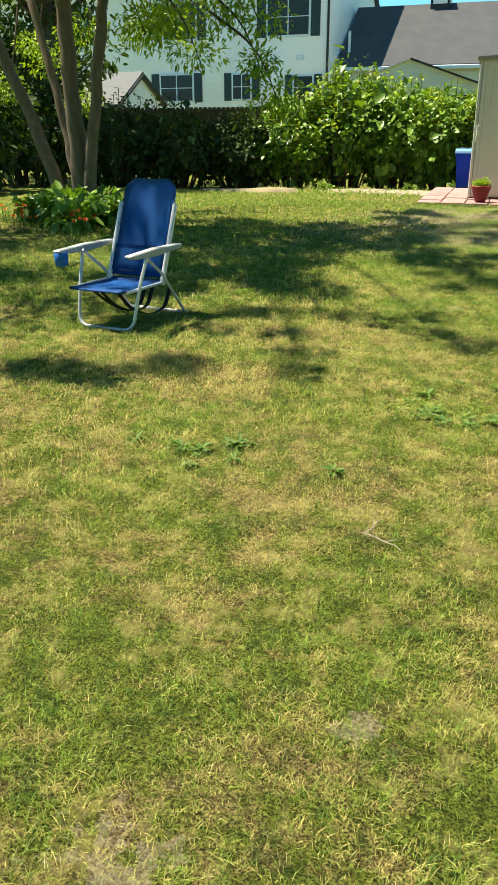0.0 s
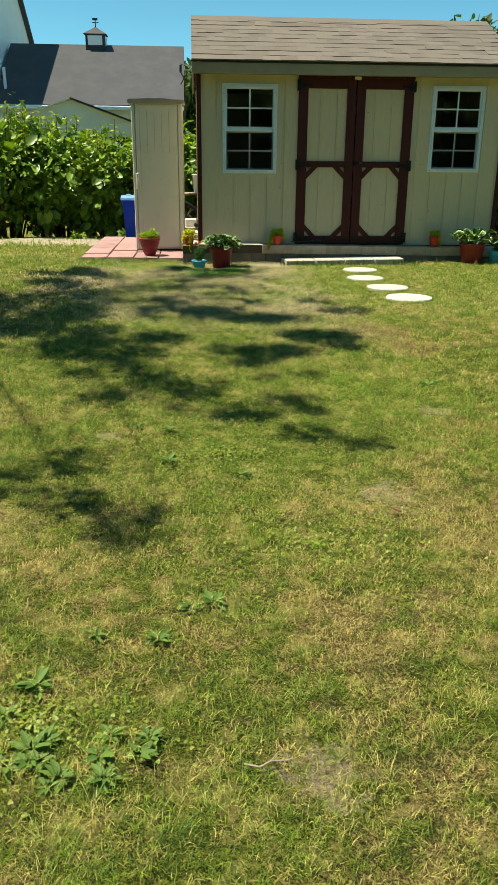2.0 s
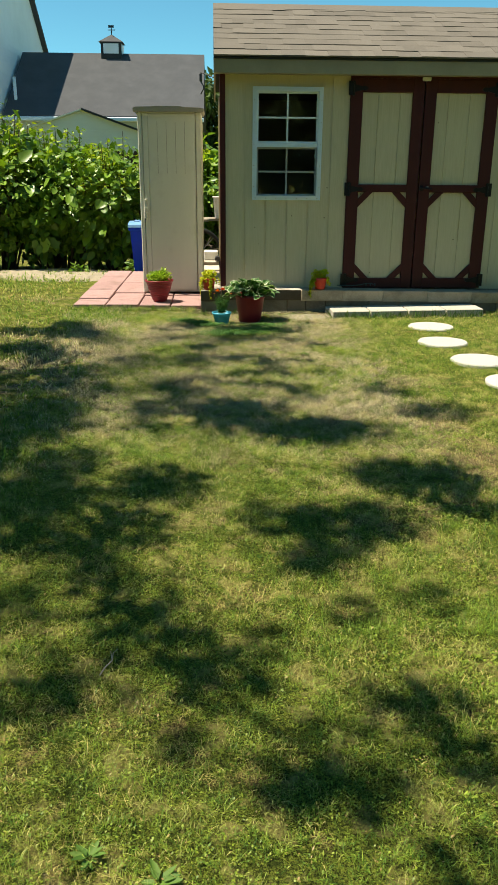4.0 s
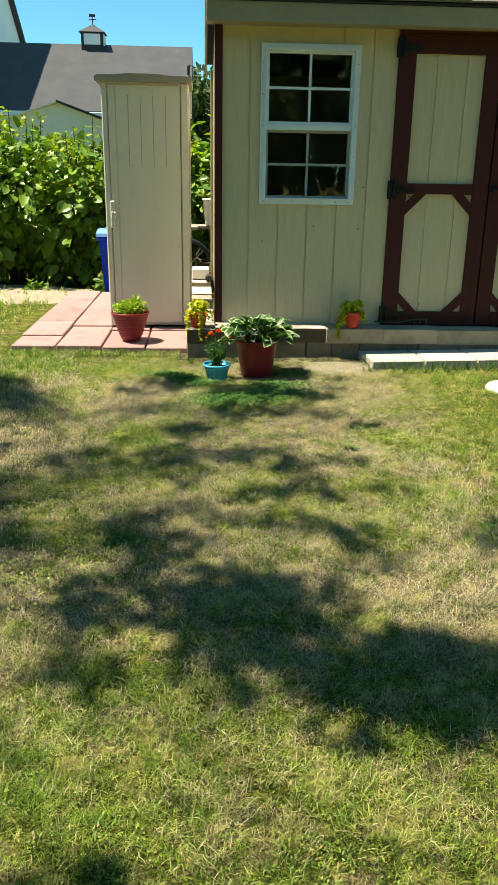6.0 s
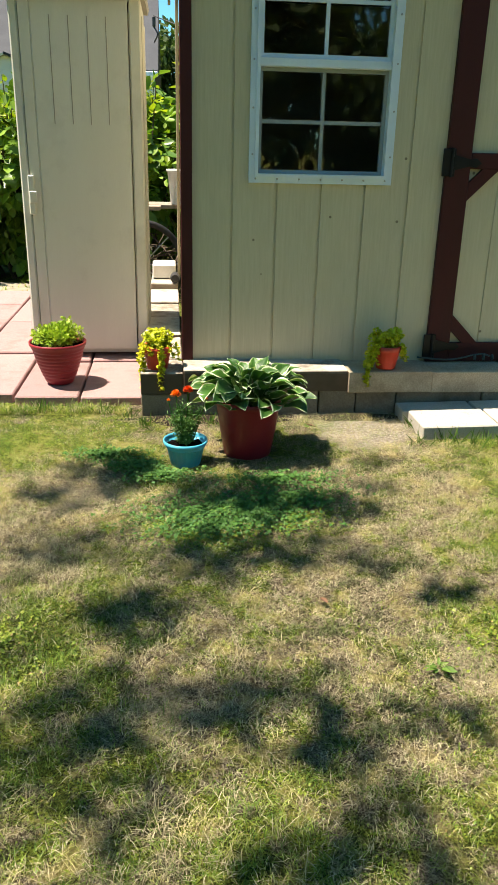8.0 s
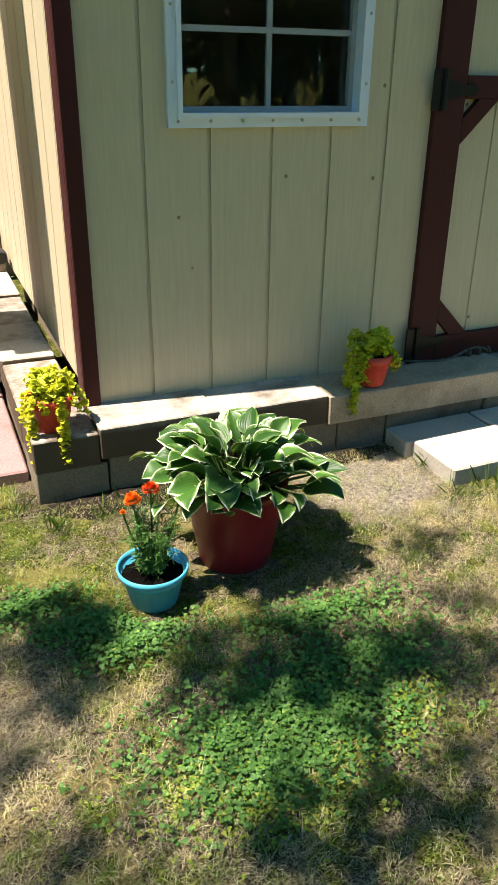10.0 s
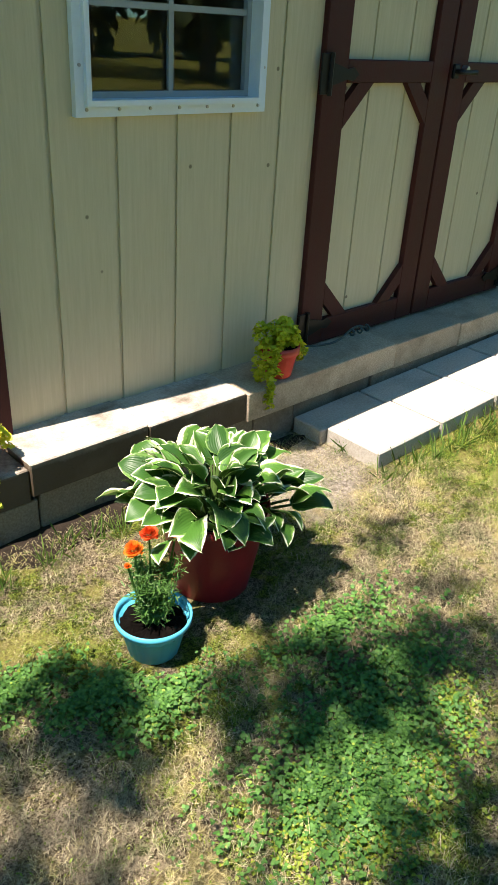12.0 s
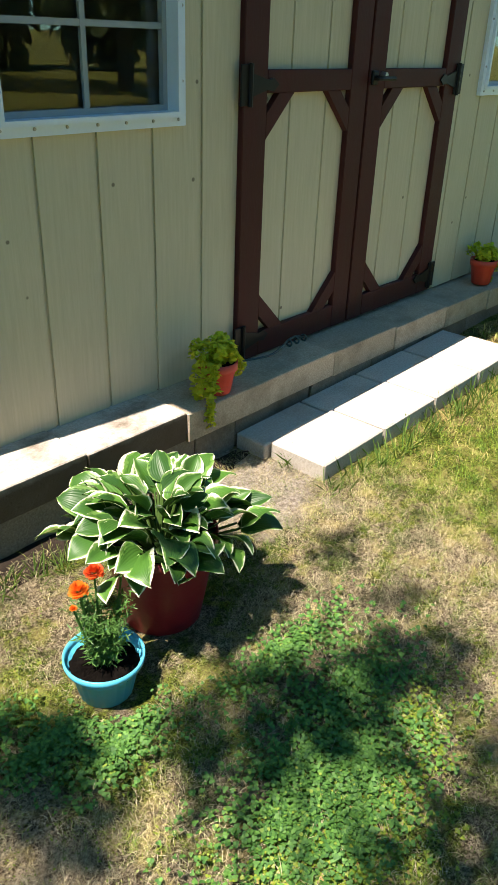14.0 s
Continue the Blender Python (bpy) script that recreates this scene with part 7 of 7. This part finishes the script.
WEEDS = [(0.15, -9.59, 0.09, 12), (-1.37, -9.13, 0.07, 9), (-0.34, -6.54, 0.062, 11), (-0.20, -6.60, 0.06, 10), (-0.19, -7.0, 0.072, 12), (0.09, -7.16, 0.062, 9), (1.20, -5.85, 0.09, 12), (0.57, -2.13, 0.06, 9), (0.92, -3.02, 0.07, 8), (-0.65, -9.18, 0.06, 9), (0.55, -0.40, 0.05, 4)]
gw = random.Random(12)
for cx, cy, spread, many in ((-0.31, -8.59, 0.075, 13), (-1.05, -9.14, 0.10, 9), (-0.19, -8.21, 0.12, 5)):
    WEEDS += [(cx + gw.gauss(0, spread), cy + gw.gauss(0, 0.7 * spread), gw.uniform(0.045, 0.075), gw.randint(7, 11)) for _ in range(many)]
for i, (x, y, r, n) in enumerate(WEEDS):
    rosette(x, y, r, n, 200 + i)


def tuft(x, y, n, tall, seed):
    g = np.random.default_rng(seed)
    a = g.uniform(0, 2 * np.pi, n)
    d = np.stack([np.cos(a) * 0.5, np.sin(a) * 0.5, g.uniform(0.5, 1.4, n)], -1)
    p = np.stack([g.normal(0, 0.018, n), g.normal(0, 0.018, n), np.zeros(n)], -1)
    t = thing("grass_tuft", "longer tuft of uncut green grass", "grass", "uncut tufts", at=(x, y, gz(x, y) - 0.003))
    L = tall * g.uniform(0.5, 1.2, n)
    attach(new("grass_clump", leaf_mesh("grass_clump", p, d, g.normal(size=(n, 3)), L, np.full(n, 0.0026), M["weed"], 0.25)), t)


for i in range(26):
    x = 1.1 + 0.06 * i
    tuft(x, -0.60 - 0.03 * (i % 3), 12, 0.085, 300 + i)
for i, (x, y) in enumerate(((0.02, -0.3), (-0.05, -0.33), (0.1, -0.31), (0.16, -0.34), (1.03, -0.42), (0.98, -0.62), (-0.2, -0.35), (-0.28, -0.2), (-0.4, -0.14), (-0.7, -0.12), (-0.95, -0.12), (-1.2, -0.12), (3.3, -0.7), (3.55, -0.72), (2.75, -0.4), (2.9, -0.38))):
    tuft(x, y, 16, 0.075, 340 + i)


def fallen_leaf(x, y, rz, s, seed):
    bm = bmesh.new()
    g2 = random.Random(seed)
    for sx in (-1, 1):
        vs = [bm.verts.new((sx * a * s, b * s, c * s + 0.012)) for a, b, c in ((0, -0.5, 0), (0.22, -0.15, 0.12), (0.2, 0.2, 0.14), (0, 0.55, 0.03))]
        bm.faces.new(vs if sx > 0 else vs[::-1])
    bmesh.ops.remove_doubles(bm, verts=bm.verts, dist=1e-4)
    bmesh.ops.solidify(bm, geom=list(bm.faces), thickness=0.001)
    ob = finish("fallen_leaf", bm, M["litter"])
    ob.matrix_world = pose(x, y, gz(x, y) + 0.006, g2.uniform(-10, 10), g2.uniform(-10, 10), rz)
    tagged(ob, "curled dry brown leaf lying on the lawn", "leaf", "fallen leaves")


for i, (x, y, a, s) in enumerate(((0.60, -7.51, 60, 0.045), (-0.155, -0.85, 20, 0.05), (0.55, -0.40, 80, 0.045), (0.34, -1.83, 30, 0.035), (1.03, -6.93, 10, 0.035))):
    fallen_leaf(x, y, a, s, i)


def twig(x, y, L, rz, seed):
    g2 = random.Random(seed)
    bm = bmesh.new()
    pts = [Vector((L * (t - 0.5), 0.06 * L * g2.uniform(-1, 1), 0.006 + 0.004 * g2.random())) for t in (0, 0.3, 0.55, 0.8, 1.0)]
    tube(bm, pts, [0.002, 0.0019, 0.0016, 0.0012, 0.0007], 6)
    tube(bm, [pts[2], pts[2] + Vector((0.2 * L, 0.14 * L, 0.01))], [0.0015, 0.0007], 5)
    ob = finish("twig", bm, M["wood"])
    ob.matrix_world = pose(x, y, gz(x, y) + 0.012, 0, 0, rz)
    tagged(ob, "dry fallen twig on the lawn", "twig", "fallen twigs")


for i, (x, y, L, a) in enumerate(((-0.463, -9.528, 0.10, 73), (-0.426, -9.601, 0.125, -27), (0.06, -8.65, 0.10, 8), (0.1, -3.03, 0.12, -10), (-0.38, -5.92, 0.12, 70))):
    twig(x, y, L, a, i)

# ---- roof shingles ----
def shingle_meshes():
    out = []
    gs = random.Random(2)
    for i in range(6):
        w, t = 0.2069, 0.012 + 0.002 * (i % 3)
        cut = gs.uniform(0.0, 0.004)
        bm = prism([(-w / 2, 0.0), (w / 2, -0.0), (w / 2, 0.19), (-w / 2, 0.19)], 0.0, t, "z")
        for v in bm.verts:
            if v.co.y < 0.01:
                v.co.y -= cut
        me = bpy.data.meshes.new("shingle")
        bm.to_mesh(me)
        bm.free()
        me.materials.append(M["shingle"])
        out.append(me)
    return out


SH = shingle_meshes()
slope = math.atan2(RZ - EZ, RY - EY)
run = math.hypot(RZ - EZ, RY - EY)
rows = 10
gs = random.Random(4)
for r in range(rows):
    d = r * run / rows
    off = 0.1 * (r % 2) + gs.uniform(-0.03, 0.03)
    x = XL - 0.207 + off % 0.207
    while x < XR - 0.01:
        lo, hi = max(x, XL), min(x + 0.207, XR)
        x += 0.207
        if hi - lo < 0.01:
            continue
        ob = new("shingle", SH[gs.randrange(6)])
        ob.parent = roof
        lift = 0.001 * gs.random()
        ob.matrix_local = pose(0.5 * (lo + hi), EY - 0.02 + d * math.cos(slope), EZ - 0.002 + d * math.sin(slope) + lift, math.degrees(slope) - 1.4, 0, 0) @ Matrix.Diagonal(((hi - lo) / 0.207, 1, 1, 1))
ridge = prism([(RY - 0.13, RZ - 0.045), (RY, RZ + 0.02), (RY + 0.13, RZ - 0.045), (RY + 0.13, RZ - 0.035), (RY, RZ + 0.034), (RY - 0.13, RZ - 0.035)], XL, XR, "x")
part("ridge_cap", ridge, M["shingle"], roof)
back = prism([(RY, RZ + 0.0), (SD + 0.22, EZ - 0.002), (SD + 0.22, EZ + 0.012), (RY, RZ + 0.014)], XL, XR, "x")
part("back_slope", back, M["shingle"], roof)
